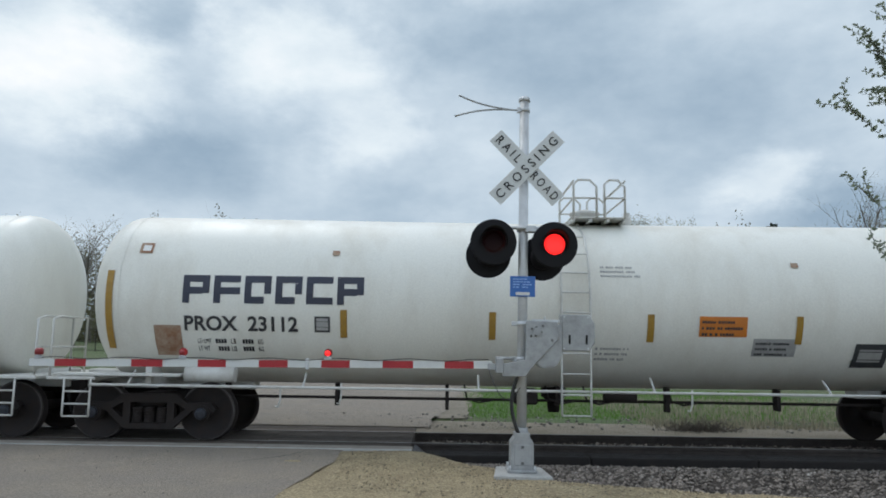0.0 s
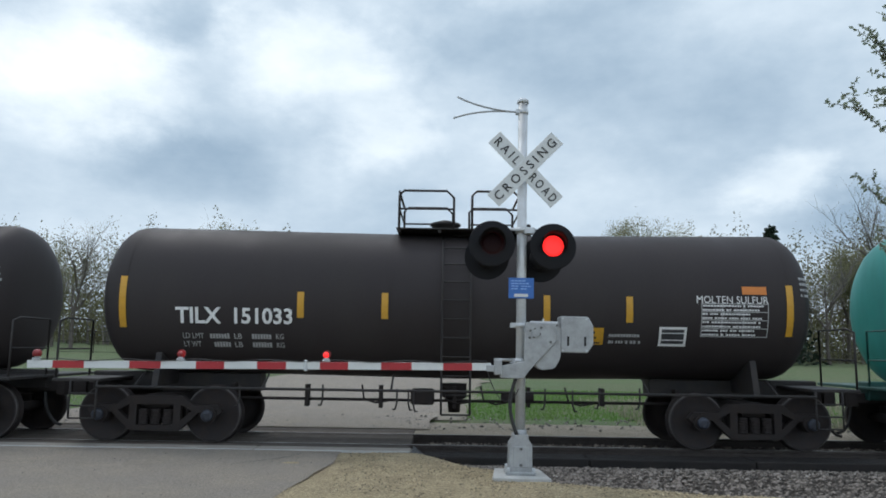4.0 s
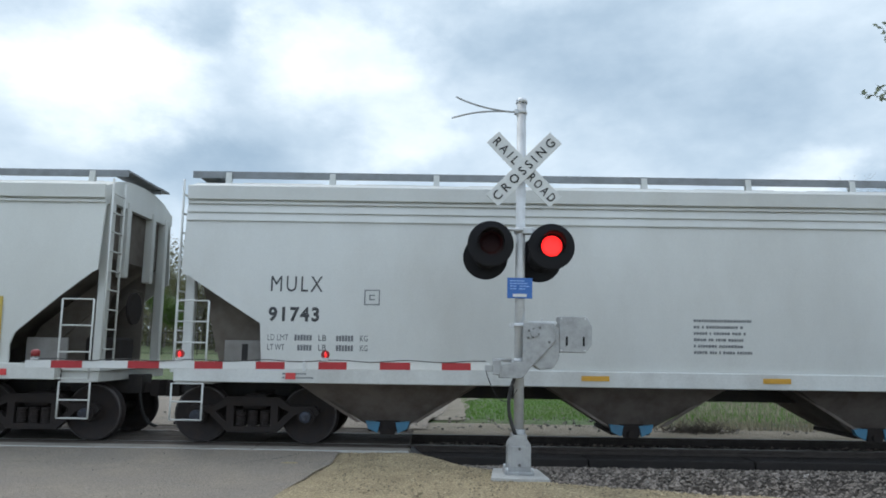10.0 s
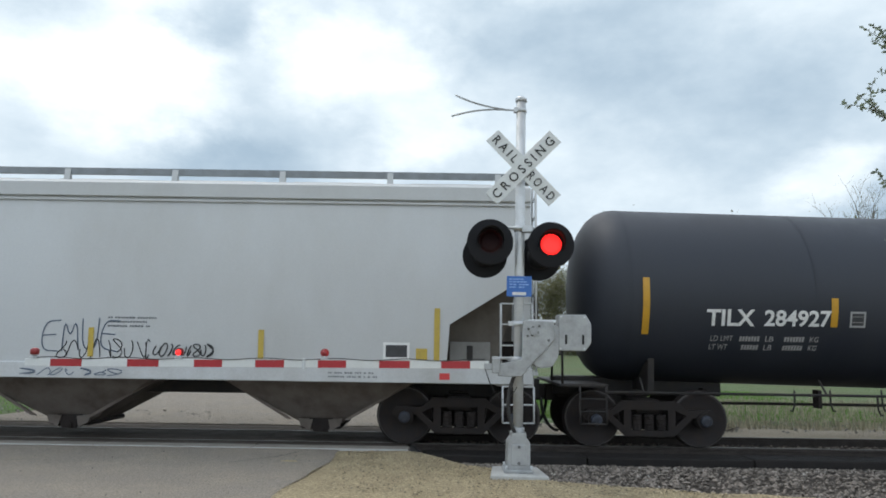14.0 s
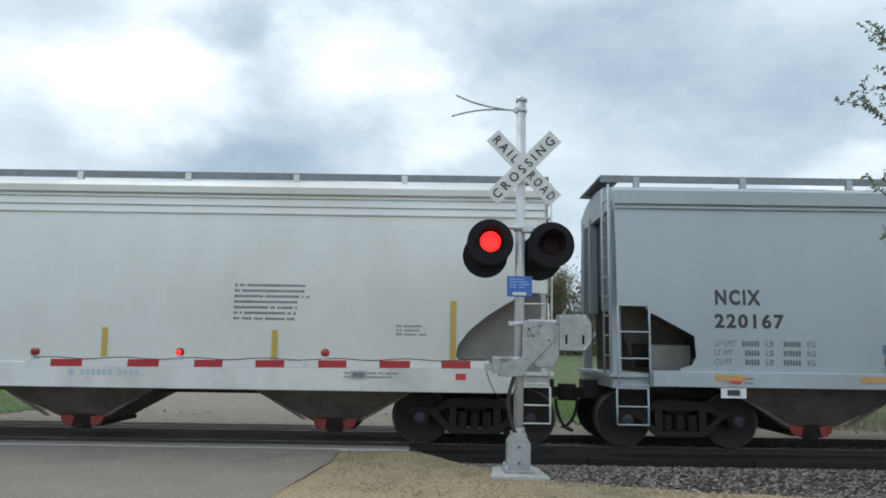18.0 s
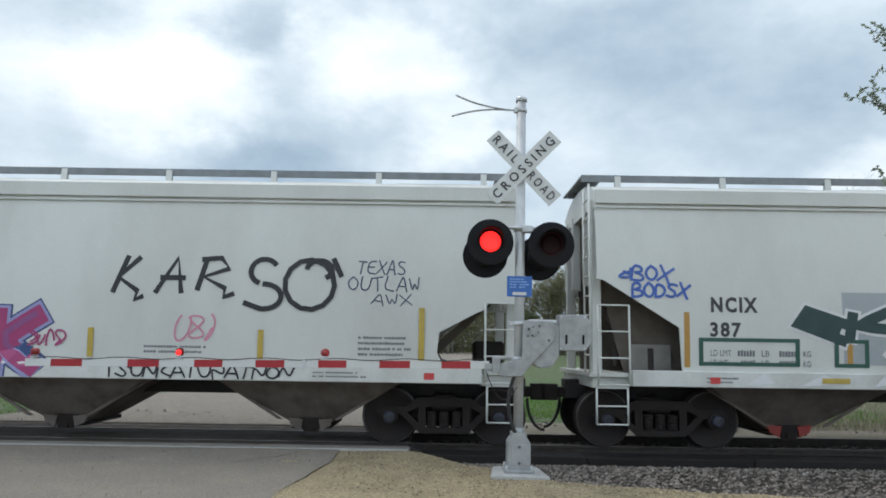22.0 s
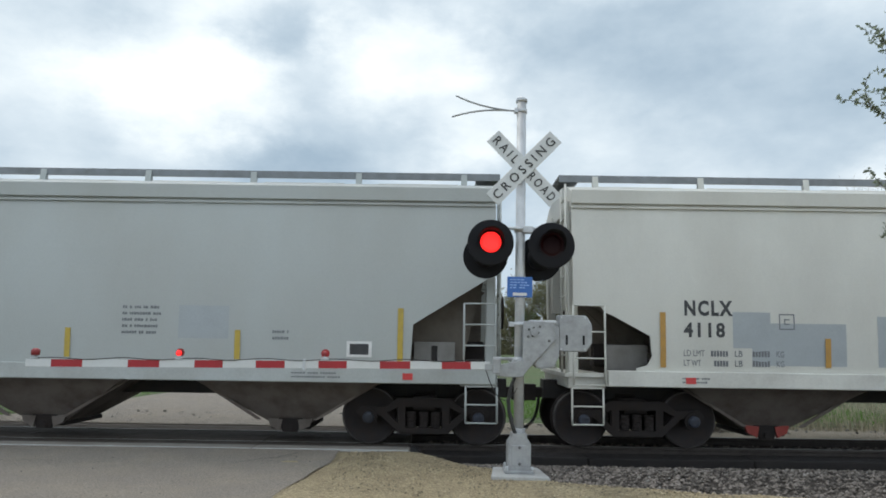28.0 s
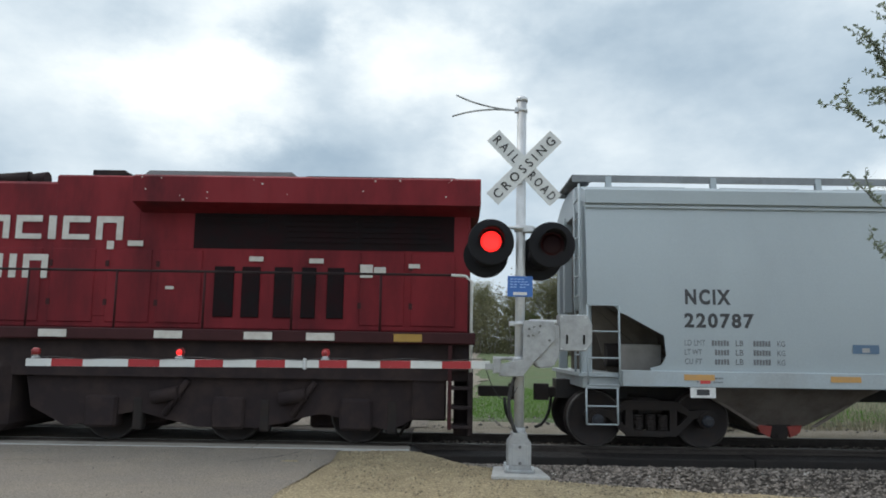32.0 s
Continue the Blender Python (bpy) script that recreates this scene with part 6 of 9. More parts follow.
tank_car(-127.11, -115.10, 1.30, 3.68, BROWN_BLACK, "brownish black molten sulfur tank car with white data panel", tank_marks("TILX", "151047", -4.61, 1.94, 1.92, 0.27, extra=sulfur_151047, lines=(-4.48, 1.58, 1.68, 0.27, 2), plate=(4.3, 1.94, 1.08, 0.56)), rail=(-0.52, 0.9), ladder_x=0.75, seed=9,
         stripes=marks_at((-2.55, -1.17, 1.48, 2.83), 2.06, 2.48, (-5.47, 5.45), (1.86, 2.72)))


def grey_extra(car, side, half):
    mural(car, side, "LOVER", -2.94, -1.78, 1.38, 1.80, WHITE_INK, None, seed=21, fat=0.045, wild=16), mural(car, side, "XNCEK", -2.98, -1.9, 1.18, 1.40, WHITE_INK, None, seed=24, fat=0.03, wild=18)
    mural(car, side, "GBG", 0.14, 1.04, 1.25, 1.75, WHITE_INK, None, seed=22, fat=0.03, wild=14)
    mural(car, side, "CREW", 1.66, 2.6, 1.2, 1.65, WHITE_INK, None, seed=23, fat=0.03, wild=14)
    label_box(car, side, half - 0.75, 1.5, 0.3, 0.5, ORANGE)


tank_car(-140.64, -128.58, 1.26, 3.54, GREY_BLUE, "faded blue-grey tank car with yellow marks and white graffiti", tank_marks("UTLX", "664615", -4.44, 1.76, 1.96, 0.25, DARK_GOLD, grey_extra), rail=(-1.35, 1.2), ladder_x=-0.61, seed=10, sag=0.003, dirt=(0.06, 0.075, 0.09), amount=0.5,
         stripes=marks_at((-3.56, -1.11, -0.12, 3.2), 1.8, 2.25, (-5.5, 5.4), (1.7, 2.6)))
tank_car(-155.29, -142.41, 1.26, 3.58, BLACK_COAT, "black molten sulfur tank car with white lettering", tank_marks("TIMX", "19178", -4.81, 1.95, 1.74, extra=sulfur, plate=(4.38, 1.81, 1.08, 0.55)), rail=(-1.25, 1.5), ladder_x=-0.2, seed=11, dome=(1.4, 0.2, 0.2, BLACK_PAINT), stripes=marks_at((-3.2, -1.2, 1.29, 3.26), 2.11, 2.53, (-5.7, 6.02), (1.88, 2.74)))


def gbrx(car, side, half):
    small_print(car, side, -2.44, 1.98, 0.55, 0.56, 6, WHITE_INK, 31), small_print(car, side, -2.39, 1.36, 0.7, 0.45, 5, GREY_INK, 34), small_print(car, side, -3.0, 1.62, 0.53, 0.24, 2, GREY_INK, 35)
    label_box(car, side, 2.03, 2.06, 0.62, 0.40, YELLOW, 3)
    words(car, side, "MOLTEN SULFUR", 1.75, 1.83, 0.12, 1.1, WHITE_INK, "cargo_name", 0.03)
    small_print(car, side, 1.75, 1.42, 0.45, 0.24, 3, GREY_INK, 32), small_print(car, side, 3.67, 1.72, 0.83, 0.24, 3, WHITE_INK, 36)
    label_box(car, side, 5.03, 1.85, 0.41, 0.15, RED_MARK)
    small_print(car, side, -0.62, 2.56, 0.46, 0.13, 2, WHITE_INK, 33), small_print(car, side, 3.6, 2.62, 0.45, 0.07, 1, WHITE_INK, 37)


tank_car(-169.39, -156.74, 1.25, 3.52, BLACK_COAT, "clean black tank car with white print and yellow stripes", tank_marks("GBRX", "714142", -5.57, 1.91, 2.13, 0.28, extra=gbrx, lines=(-4.28, 1.63, 0.96, 0.26, 2), plate=(3.59, 2.04, 1.12, 0.55)), rail=(-1.0, 1.19), ladder_x=0.55, seed=12, split=(0.58, 0.82), rail_h=0.86,
         stripes=marks_at((-2.56, -1.14, 1.21, 2.68, 3.49), 2.0, 2.43, (-5.6, 5.74), (1.58, 2.46)))


def rusty(car, side, half):
    mural(car, side, "TAUNTAL", -0.48, 1.3, 1.42, 1.98, GREY_INK, None, seed=41, fat=0.05, wild=10), scrawl(car, side, 1.35, 1.4, 0.6, 0.5, 2, GREY_INK, 42, 0.05)
    label_box(car, side, 2.34, 2.0, 0.78, 0.31, YELLOW, 3)
    part("placard", shape(bmesh.new(), side, ((-7.0, 1.68), (-6.77, 1.91), (-6.54, 1.68), (-6.77, 1.45)), 0.008), RED_MARK, car, "red and white diamond placard")
    small_print(car, side, -6.9, 1.6, 0.26, 0.16, 2, WHITE_INK, 42, 0.012)
    part("bare_patch", shape(bmesh.new(), side, ((-6.7, 1.45), (-6.3, 1.5), (-6.2, 1.3), (-6.6, 1.25)), 0.006), GREY_INK, car)


tank_car(-185.99, -171.11, 1.40, 3.80, (0.028, 0.03, 0.037), "black tank car with a rusty red upper half and graffiti", tank_marks("GATX", "24944", -6.12, 1.96, 1.96, 0.28, GREY_INK, rusty, (-5.98, 1.56, 2.0, 0.3, 2)), rail=(-1.5, 0.36), split=(0.3, 0.62), ladder_x=-0.74, seed=13,
         sag=0.002, top_coat=((0.12, 0.04, 0.03), 3.15), dome=(0.08, 0.32, 0.44, GREEN_FRAME), stripes=marks_at((-4.01, -1.45, 1.04, 4.0), 2.12, 2.56, (-6.99, 6.9), (1.98, 2.87)), rough=0.6)

HOPPER_WHITE, HOPPER_GREY, HOPPER_BLUE = (0.625, 0.635, 0.60), (0.545, 0.555, 0.535), (0.365, 0.415, 0.435)


def hopper_marks(code, number, x=1.62, z=2.42, gap=0.40, w1=0.72, w2=0.95, h=0.25, extra=None, ink=None, capdata=True, big_print=None):
    def draw(car, side, half):
        m = ink or DARK_INK
        xx = -half + x
        words(car, side, code, xx, z, h, w1, m, "reporting_mark", 0.042, space=1.25)
        words(car, side, number, xx - 0.02, z - gap, h * 0.95, w2, m, "car_number", 0.036, space=1.2)
        heads = ("LD LMT", "LT WT") if capdata else ("LD LMT", "LT WT", "CU FT")
        load_lines(car, side, xx - 0.02, z - gap - (0.48 if capdata else 0.60), 1.65, 0.31 if capdata else 0.44, heads, PALE_DARK_INK, int(number) % 97)
        if capdata:
            bx = xx + 1.5
            bm = bmesh.new()
            for a, b, c, d in ((0, 0.25, 0, 0.02), (0, 0.25, 0.23, 0.25), (0, 0.02, 0.02, 0.23), (0.23, 0.25, 0.02, 0.23), (0.08, 0.17, 0.08, 0.10), (0.08, 0.17, 0.15, 0.17), (0.08, 0.10, 0.10, 0.15)):
                patch(bm, side, bx + a, bx + b, z - 0.2 + c, z - 0.2 + d, 0.006, 1)
            part("stencil_box", bm, PALE_DARK_INK, car)
        if big_print is not None:
            small_print(car, side, big_print, 1.96, 1.27, 0.62, 7, PALE_DARK_INK, int(number) % 91)
            small_print(car, side, big_print + 2.6, 1.75, 0.5, 0.2, 3, PALE_DARK_INK, int(number) % 71)
        small_print(car, Flat(1.59), -half + 1.7, 1.08, 0.5, 0.12, 2, PALE_DARK_INK, int(number) % 31)
        small_print(car, Flat(1.59), half - 3.2, 1.08, 0.9, 0.12, 2, PALE_DARK_INK, int(number) % 37)
        label_box(car, Flat(1.59), half - 1.45, 1.08, 0.16, 0.10, RED_MARK)
        label_box(car, Flat(1.59), -half + 1.75, 1.08, 0.16, 0.10, RED_MARK)
        if extra:
            extra(car, side, half)
    return draw


def hop_stripes(half, tall=(1.38, 2.32), short=(1.36, 1.82)):
    out = [(-half + 1.42, *tall), (half - 1.5, *tall)]
    return out + [(x, *short) for x in (-5.5, -2.85, 2.75, 5.45)]


SILL_GOLD = paint("faded_orange_reflector", (0.55, 0.30, 0.09), 0.5, dirt=(0.35, 0.25, 0.15), amount=0.5, scale=9, bump=0.0)
FADED_BLUE = paint("faded_blue_mark", (0.40, 0.455, 0.51), 0.6, dirt=(0.45, 0.47, 0.47), amount=0.5, scale=8, bump=0.0)
DULL_BLUE = paint("dull_blue_label", (0.10, 0.17, 0.26), 0.5, amount=0.2, bump=0.0)


def blue_extra(car, side, half):
    for x in (-half + 4.2, half - 5.0):
        label_box(car, side, x, 1.58, 0.42, 0.14, DULL_BLUE), label_box(car, side, x + 0.15, 1.60, 0.12, 0.07, GREY_INK)
    for i in range(8):
        label_box(car, Flat(1.59), -half + 1.5 + i * 2.3, 1.13, 0.48, 0.09, SILL_GOLD)
    small_print(car, side, half - 2.3, 1.72, 0.6, 0.14, 2, PALE_DARK_INK, 3)
    small_print(car, side, half - 3.0, 1.58, 0.35, 0.1, 2, PALE_DARK_INK, 4)
    small_print(car, side, 0.6, 1.55, 1.3, 0.1, 2, PALE_DARK_INK, 5), small_print(car, side, -1.6, 1.55, 1.3, 0.1, 2, PALE_DARK_INK, 6)
    for x in (-half + 1.6, half - 1.75):
        label_box(car, Flat(1.56), x, 0.86, 0.4, 0.17, WHITE_INK), label_box(car, Flat(1.568), x + 0.1, 0.9, 0.2, 0.09, DARK_INK)


def blue_hopper(left, right, number, seed, more=None):
    def both(car, side, half):
        blue_extra(car, side, half)
        if more:
            more(car, side, half)
    hopper_car(left, right, HOPPER_BLUE, "blue-grey covered hopper car with dark lettering", hopper_marks("NCIX", number, 1.56, 2.32, 0.37, 0.73, 1.11, 0.25, extra=both, capdata=False), "angle", 0, seed,
               dirt=(0.25, 0.27, 0.29), amount=0.3)


def flow_hopper(left, right, number, seed, label, more=None, color=HOPPER_WHITE, shift=0.0):
    half = (right - left) / 2

    def sill_marks(c, s, h):
        bm = bmesh.new()
        sill = Flat(1.59)
        for k in range(10):
            x0 = 2.42 + 0.088 * k + (0.07 if k > 5 else 0)
            patch(bm, sill, x0, x0 + 0.066, 1.075, 1.165, 0.004, 1)
        shape(bm, sill, [(2.28 + 0.055 * math.cos(a), 1.12 + 0.055 * math.sin(a)) for a in [k * 0.6283 for k in range(10)]], 0.004)
        part("logo", bm, FADED_BLUE, c, "faded blue maker's mark in plain blocks")
        for x in (-6.86, 6.8):
            label_box(c, sill, x - 0.13, 1.07, 0.26, 0.13, GREY_INK), label_box(c, sill, x - 0.09, 1.095, 0.18, 0.08, PALE_DARK_INK)
        if more:
            more(c, s, h)
    hopper_car(left, right, color, label, hopper_marks("NCIX", number, 1.86, 2.43, 0.42, 0.76, 0.70 if len(number) == 4 else 1.04, extra=sill_marks, big_print=half - 5.0 + shift), "round", 2, seed, stripes=hop_stripes(half), low=0.88)


def grey_hopper(left, right, code, number, seed, label, more=None, color=HOPPER_GREY, x=1.72, z=2.2, gap=0.39, w1=0.75, cut="straight"):
    half = (right - left) / 2
    hopper_car(left, right, color, label, hopper_marks(code, number, x, z, gap, w1, 0.165 * len(number), extra=more), cut, 0, seed, stripes=hop_stripes(half, tall=(1.33, 2.2)), gates=BAY_DARK if seed % 2 else None)


def grey_patch(bits, sills=()):
    def draw(car, side, half):
        for i, (x0, x1, z0, z1) in enumerate(bits):
            part("paint_patch", patch(bmesh.new(), side, x0, x1, z0, z1, 0.0022 + 0.0004 * i, 4), PATCH_GREY, car, "grey repaint patch")
        for x0, x1 in sills:
            part("paint_patch", patch(bmesh.new(), Flat(1.59), x0, x1, 0.90, 1.255, 0.0022, 1), PATCH_GREY, car, "grey repaint patch")
    return draw


def together(*fs):
    def draw(car, side, half):
        for f in fs:
            f(car, side, half)
    return draw


def spray(name, c):
    return paint("spray_" + name, c, 0.5, dirt=tuple(v * 0.6 for v in c), amount=0.3, scale=5, bump=0.0)


S_BLACK, S_WHITE, S_PINK, S_BLUE, S_SILVER = spray("black", (0.02, 0.02, 0.022)), spray("white", (0.7, 0.7, 0.7)), spray("pink", (0.62, 0.25, 0.33)), spray("blue", (0.05, 0.12, 0.42)), spray("silver", (0.42, 0.44, 0.45))
S_TEAL, S_MAGENTA, S_SALMON, S_PALE = spray("teal", (0.05, 0.28, 0.36)), spray("magenta", (0.36, 0.05, 0.16)), spray("salmon", (0.55, 0.2, 0.17)), spray("pale_blue", (0.28, 0.42, 0.58))
S_GOLD, S_PEWTER, S_BLUE2, S_VIOLET = spray("gold", (0.35, 0.26, 0.08)), spray("pewter", (0.30, 0.31, 0.32)), spray("mid_blue", (0.10, 0.22, 0.45)), spray("violet", (0.22, 0.06, 0.26))
S_NAVY, S_HAZE_BLUE, S_LILAC, S_PURPLE = spray("navy", (0.03, 0.06, 0.17)), spray("hazy_blue", (0.36, 0.46, 0.62)), spray("lilac", (0.30, 0.30, 0.52)), spray("purple", (0.26, 0.08, 0.22))
S_BASE, S_INK = spray("dark_teal", (0.025, 0.06, 0.058)), spray("green_black", (0.014, 0.024, 0.024))
S_LINE, S_GREEN, S_ORANGE = spray("grey_line", (0.10, 0.13, 0.18)), spray("dark_green", (0.03, 0.10, 0.075)), spray("orange", (0.6, 0.3, 0.04))

hopper_car(-206.23, -187.40, (0.56, 0.575, 0.555), "pale grey covered hopper car with dark lettering", hopper_marks("MULX", "91743", 1.45, 2.46, 0.48, 0.83, 0.81, 0.25, extra=lambda c, s, h: [label_box(c, Flat(1.59), -h + 6.4 + i * 2.85, 1.12, 0.44, 0.08, YELLOW) for i in range(4)] and small_print(c, s, -h + 8.2, 1.55, 1.0, 0.6, 6, PALE_DARK_INK, 6)), "straight", 2, 14, gates=paint("gate_blue", (0.06, 0.22, 0.36), 0.6, amount=0.4, bump=0.02))
hopper_car(-226.89, -207.58, (0.565, 0.575, 0.54), "cream-grey covered hopper car with small blue graffiti", hopper_marks("WLPX", "921428", 2.0, 2.61, 0.45, 0.86, 1.01, 0.24, extra=lambda c, s, h: [label_box(c, s, -0.25, 2.66, 0.74, 0.27, YELLOW, 2), mural(c, s, "ZEPUO", -h + 3.2, -h + 4.35, 1.55, 1.85, S_BLUE, seed=51, fat=0.022, wild=16), mural(c, s, "HARZ", -h + 4.45, -h + 5.4, 1.55, 1.82, S_BLUE, seed=52, fat=0.022, wild=16), label_box(c, s, -h + 7.8, 1.55, 0.25, 0.18, WHITE_INK, 2)]), "deep", 0, 15, stripes=hop_stripes(9.65))


def big_black(left, right, code, number, seed, label, tx, rail, stripes, ends, golds, lad, dome_x):
    def marks(car, side, hf):
        for x in golds:
            label_box(car, side, x, 2.0, 0.74, 0.31, DARK_GOLD, 3)
        label_box(car, side, 0.06, 1.31, 0.68, 0.45, OLD_YELLOW), label_box(car, side, 0.28, 1.4, 0.33, 0.28, GREY_INK)
        small_print(car, side, -2.14, 1.53, 1.0, 0.24, 3, GREY_INK, 61), small_print(car, side, 4.75, 1.6, 0.9, 0.33, 3, GREY_INK, 62)
        label_box(car, side, tx + 2.3, 2.0, 0.25, 0.25, GREY_INK), label_box(car, side, tx + 2.33, 2.03, 0.19, 0.19, DARK_INK)
    tank_car(left, right, 1.52, 4.04, BLUE_BLACK, label, tank_marks(code, number, tx, 2.0, 2.0, 0.26, extra=marks, plate=(6.35, 1.93, 1.03, 0.62)), rail=rail, ladder_x=lad, seed=seed, sag=0.016, dome=(dome_x, 0.44, 0.50, BLACK_PAINT), split=(0.30, 0.68), blunt=0.68,
             stripes=marks_at(stripes, 2.0, 2.46, ends, (1.85, 2.75)), dirt=(0.040, 0.043, 0.050))


big_black(-243.69, -227.74, "CBTX", "721536", 16, "long blue-black tank car with gold labels", -6.33, (-1.39, 0.97), (-4.05, -1.95, 1.7, 4.3), (-7.41, 7.06), (-1.83, 3.2), -0.5, 0.16)
big_black(-261.89, -245.12, "TILX", "284992", 17, "long blue-black tank car with yellow stripes", -6.78, (-1.0, 1.0), (-4.62, -1.85, 1.9, 4.5), (-7.62, 7.62), (-1.7, 3.2), 0.35, -0.1)
big_black(-279.61, -263.32, "TILX", "284927", 18, "long black tank car with yellow stripes and small labels", -6.21, (-0.88, 1.5), (-4.16, -1.7, 1.9, 4.51), (-7.18, 7.47), (-1.6, 3.17), 0.65, 0.12)
grey_hopper(-299.98, -280.50, "NCIX", "6146", 19, "pale grey hopper car with thin black graffiti", lambda c, s, h: [mural(c, s, "SUNICO", -2.45, -0.1, 1.36, 1.78, S_LINE, seed=71, fat=0.018, wild=6), scrawl(c, s, -2.3, 1.05, 2.4, 0.14, 9, S_LINE, 75, 0.014), mural(c, s, "EMUE", 1.95, 3.2, 1.42, 1.98, S_LINE, seed=72, fat=0.02, wild=8), scrawl(c, s, 2.2, 1.34, 1.6, 0.3, 9, S_BLACK, 76, 0.016), scrawl(c, s, 3.75, 1.38, 0.95, 0.2, 9, S_BLACK, 77, 0.022), scrawl(c, s, 1.7, 1.06, 1.6, 0.12, 7, S_LINE, 78, 0.014), scrawl(c, s, -7.0, 1.95, 0.5, 0.14, 4, S_LINE, 73, 0.018), small_print(c, s, 3.0, 1.82, 0.8, 0.2, 3, PALE_DARK_INK, 74), label_box(c, s, h - 2.35, 1.38, 0.42, 0.27, WHITE_INK), label_box(c, s, h - 2.31, 1.42, 0.34, 0.19, DARK_INK), label_box(c, s, h - 1.83, 1.38, 0.18, 0.18, OLD_YELLOW)], (0.50, 0.51, 0.51), z=2.39, gap=0.43, w1=0.6)
grey_hopper(-320.05, -301.25, "NCIX", "1874", 20, "pale grey hopper car with a grey patch", grey_patch(((-4, 1.5, 1.35, 2.2),)))


def sway_1901(c, s, h):
    part("paint_patch", shape(bmesh.new(), s, ((-6.57, 1.30), (0.6, 1.30), (0.6, 2.35), (0.35, 2.60), (-5.9, 2.62)), 0.002), PATCH_GREY, c, "grey repaint patch")
    part("paint_patch", shape(bmesh.new(), s, ((3.9, 1.30), (8.9, 1.30), (8.9, 2.55), (3.79, 2.55)), 0.002), PATCH_GREY, c, "grey repaint patch")
    mural(c, s, "COLLONSWAY", -4.95, 4.92, 0.98, 2.32, S_PEWTER, S_WHITE, S_BLACK, S_SILVER, 81, 0.27, 5, 0.025, 0.075, lap=1.0)
    mural(c, s, "TRET", -5.88, -5.2, 1.84, 2.1, S_BLACK, seed=83, fat=0.05, wild=14), mural(c, s, "FG", -5.8, -5.3, 1.38, 1.82, S_BLACK, seed=85, fat=0.07, wild=16), mural(c, s, "S", -5.86, -5.66, 1.36, 1.62, S_ORANGE, seed=86, fat=0.05, wild=10), scrawl(c, s, 5.0, 1.45, 0.6, 0.8, 4, GREY_INK, 84, 0.03)


grey_hopper(-340.38, -321.32, "NCIX", "1901", 21, "off-white hopper car with large black and silver graffiti", sway_1901, x=1.62)
blue_hopper(-360.63, -341.38, "220167", 22, lambda c, s, h: mural(c, s, "GUMBO", -5.29, -0.86, 1.0, 2.02, [S_BLACK, S_BLACK, S_BLACK, S_BLUE, S_BLUE], S_WHITE, S_BLACK, None, 91, 0.29, 7, 0.03, 0.07, lap=1.12))
flow_hopper(-381.31, -361.75, "40530", 23, "off-white hopper car with a white number board", lambda c, s, h: part("number_board", patch(bmesh.new(), s, -h + 1.80, -h + 2.68, 2.39, 2.72, 0.0022), WHITE_INK, c, "white number board"))
blue_hopper(-401.59, -382.62, "220887", 24)


def slab_letters(c, s, width, letters_list):
    """Tall slab letters with pointed tops, a dark line and a dull gold rim round them."""
    for i, (fill, *lines) in enumerate(letters_list):
        for m, grow, lift, nm in ((S_GOLD, 0.20, 0.0045, "graffiti_halo"), (S_BLACK, 0.11, 0.0065, "graffiti_outline"), (fill, 0.0, 0.0100, "graffiti_letter")):
            bm = bmesh.new()
            for k, pts in enumerate(lines):
                ribbon(bm, s, soften(list(pts), 1), width + grow, lift + 0.0004 * i + 0.0002 * k, 0.90)
                (xa, za), (xb, zb) = pts[-1 if pts[-1][1] > pts[0][1] else 0], pts[-2 if pts[-1][1] > pts[0][1] else 1]
                if za > 1.8:
                    w = (width + grow) / 2
                    d = Vector((xa - xb, za - zb)).normalized()
                    n, e = Vector((-d.y, d.x)), Vector((xa, za)) + d * (width + grow) * 0.41
                    shape(bm, s, [tuple(e + n * w), tuple(e - n * w), tuple(e - n * w * 0.2 + d * 0.16)], lift + 0.0004 * i + 0.0003 + 0.0002 * k)
            part(nm, bm, m, c)


def bunk(c, s, h):
    grey_patch(((-6.4, 4.7, 1.32, 2.52), (-8.1, -6.4, 1.32, 2.05), (4.7, 8.2, 1.32, 2.35)), ((-0.9, 8.2),))(c, s, h)
    slab_letters(c, s, 0.40, ((S_WHITE, ((-5.85, 1.02), (-5.3, 1.02), (-5.28, 1.5), (-5.24, 2.42)), ((-5.2, 1.62), (-4.72, 1.5), (-4.62, 0.98))),
                              (S_SALMON, ((-4.05, 2.1), (-4.13, 1.5), (-4.15, 0.92)), ((-3.72, 2.0), (-3.68, 1.4), (-3.62, 0.92))),
                              (S_WHITE, ((-3.1, 2.02), (-3.12, 1.5), (-2.95, 0.96)), ((-2.72, 2.16), (-2.5, 1.5), (-2.35, 0.94))),
                              (S_WHITE, ((-2.05, 2.40), (-2.35, 1.55), (-2.3, 1.3)), ((-1.45, 1.9), (-2.1, 1.5), (-1.25, 0.92)))))
    mural(c, s, "SCARB", 1.3, 4.73, 1.12, 2.2, PATCH_GREY, S_LINE, None, None, 102, 0.30, 5, 0.022, low=0.95, lap=1.02)
    scrawl(c, s, 4.9, 1.35, 3.0, 0.4, 7, S_LINE, 103, 0.03), mural(c, s, "SAOK", -6.34, -5.70, 1.90, 2.20, S_LINE, seed=104, fat=0.04, wild=28, lap=1.2), scrawl(c, s, -6.40, 1.92, 0.8, 0.24, 5, S_LINE, 107, 0.022), mural(c, s, "SNAK", -1.62, -1.05, 2.2, 2.5, S_BLACK, seed=105, fat=0.03, wild=16), scrawl(c, s, -0.9, 1.4, 0.5, 0.4, 4, S_LINE, 106, 0.025)


flow_hopper(-422.26, -402.77, "8184", 25, "off-white hopper car with tall white and pink graffiti letters", bunk)


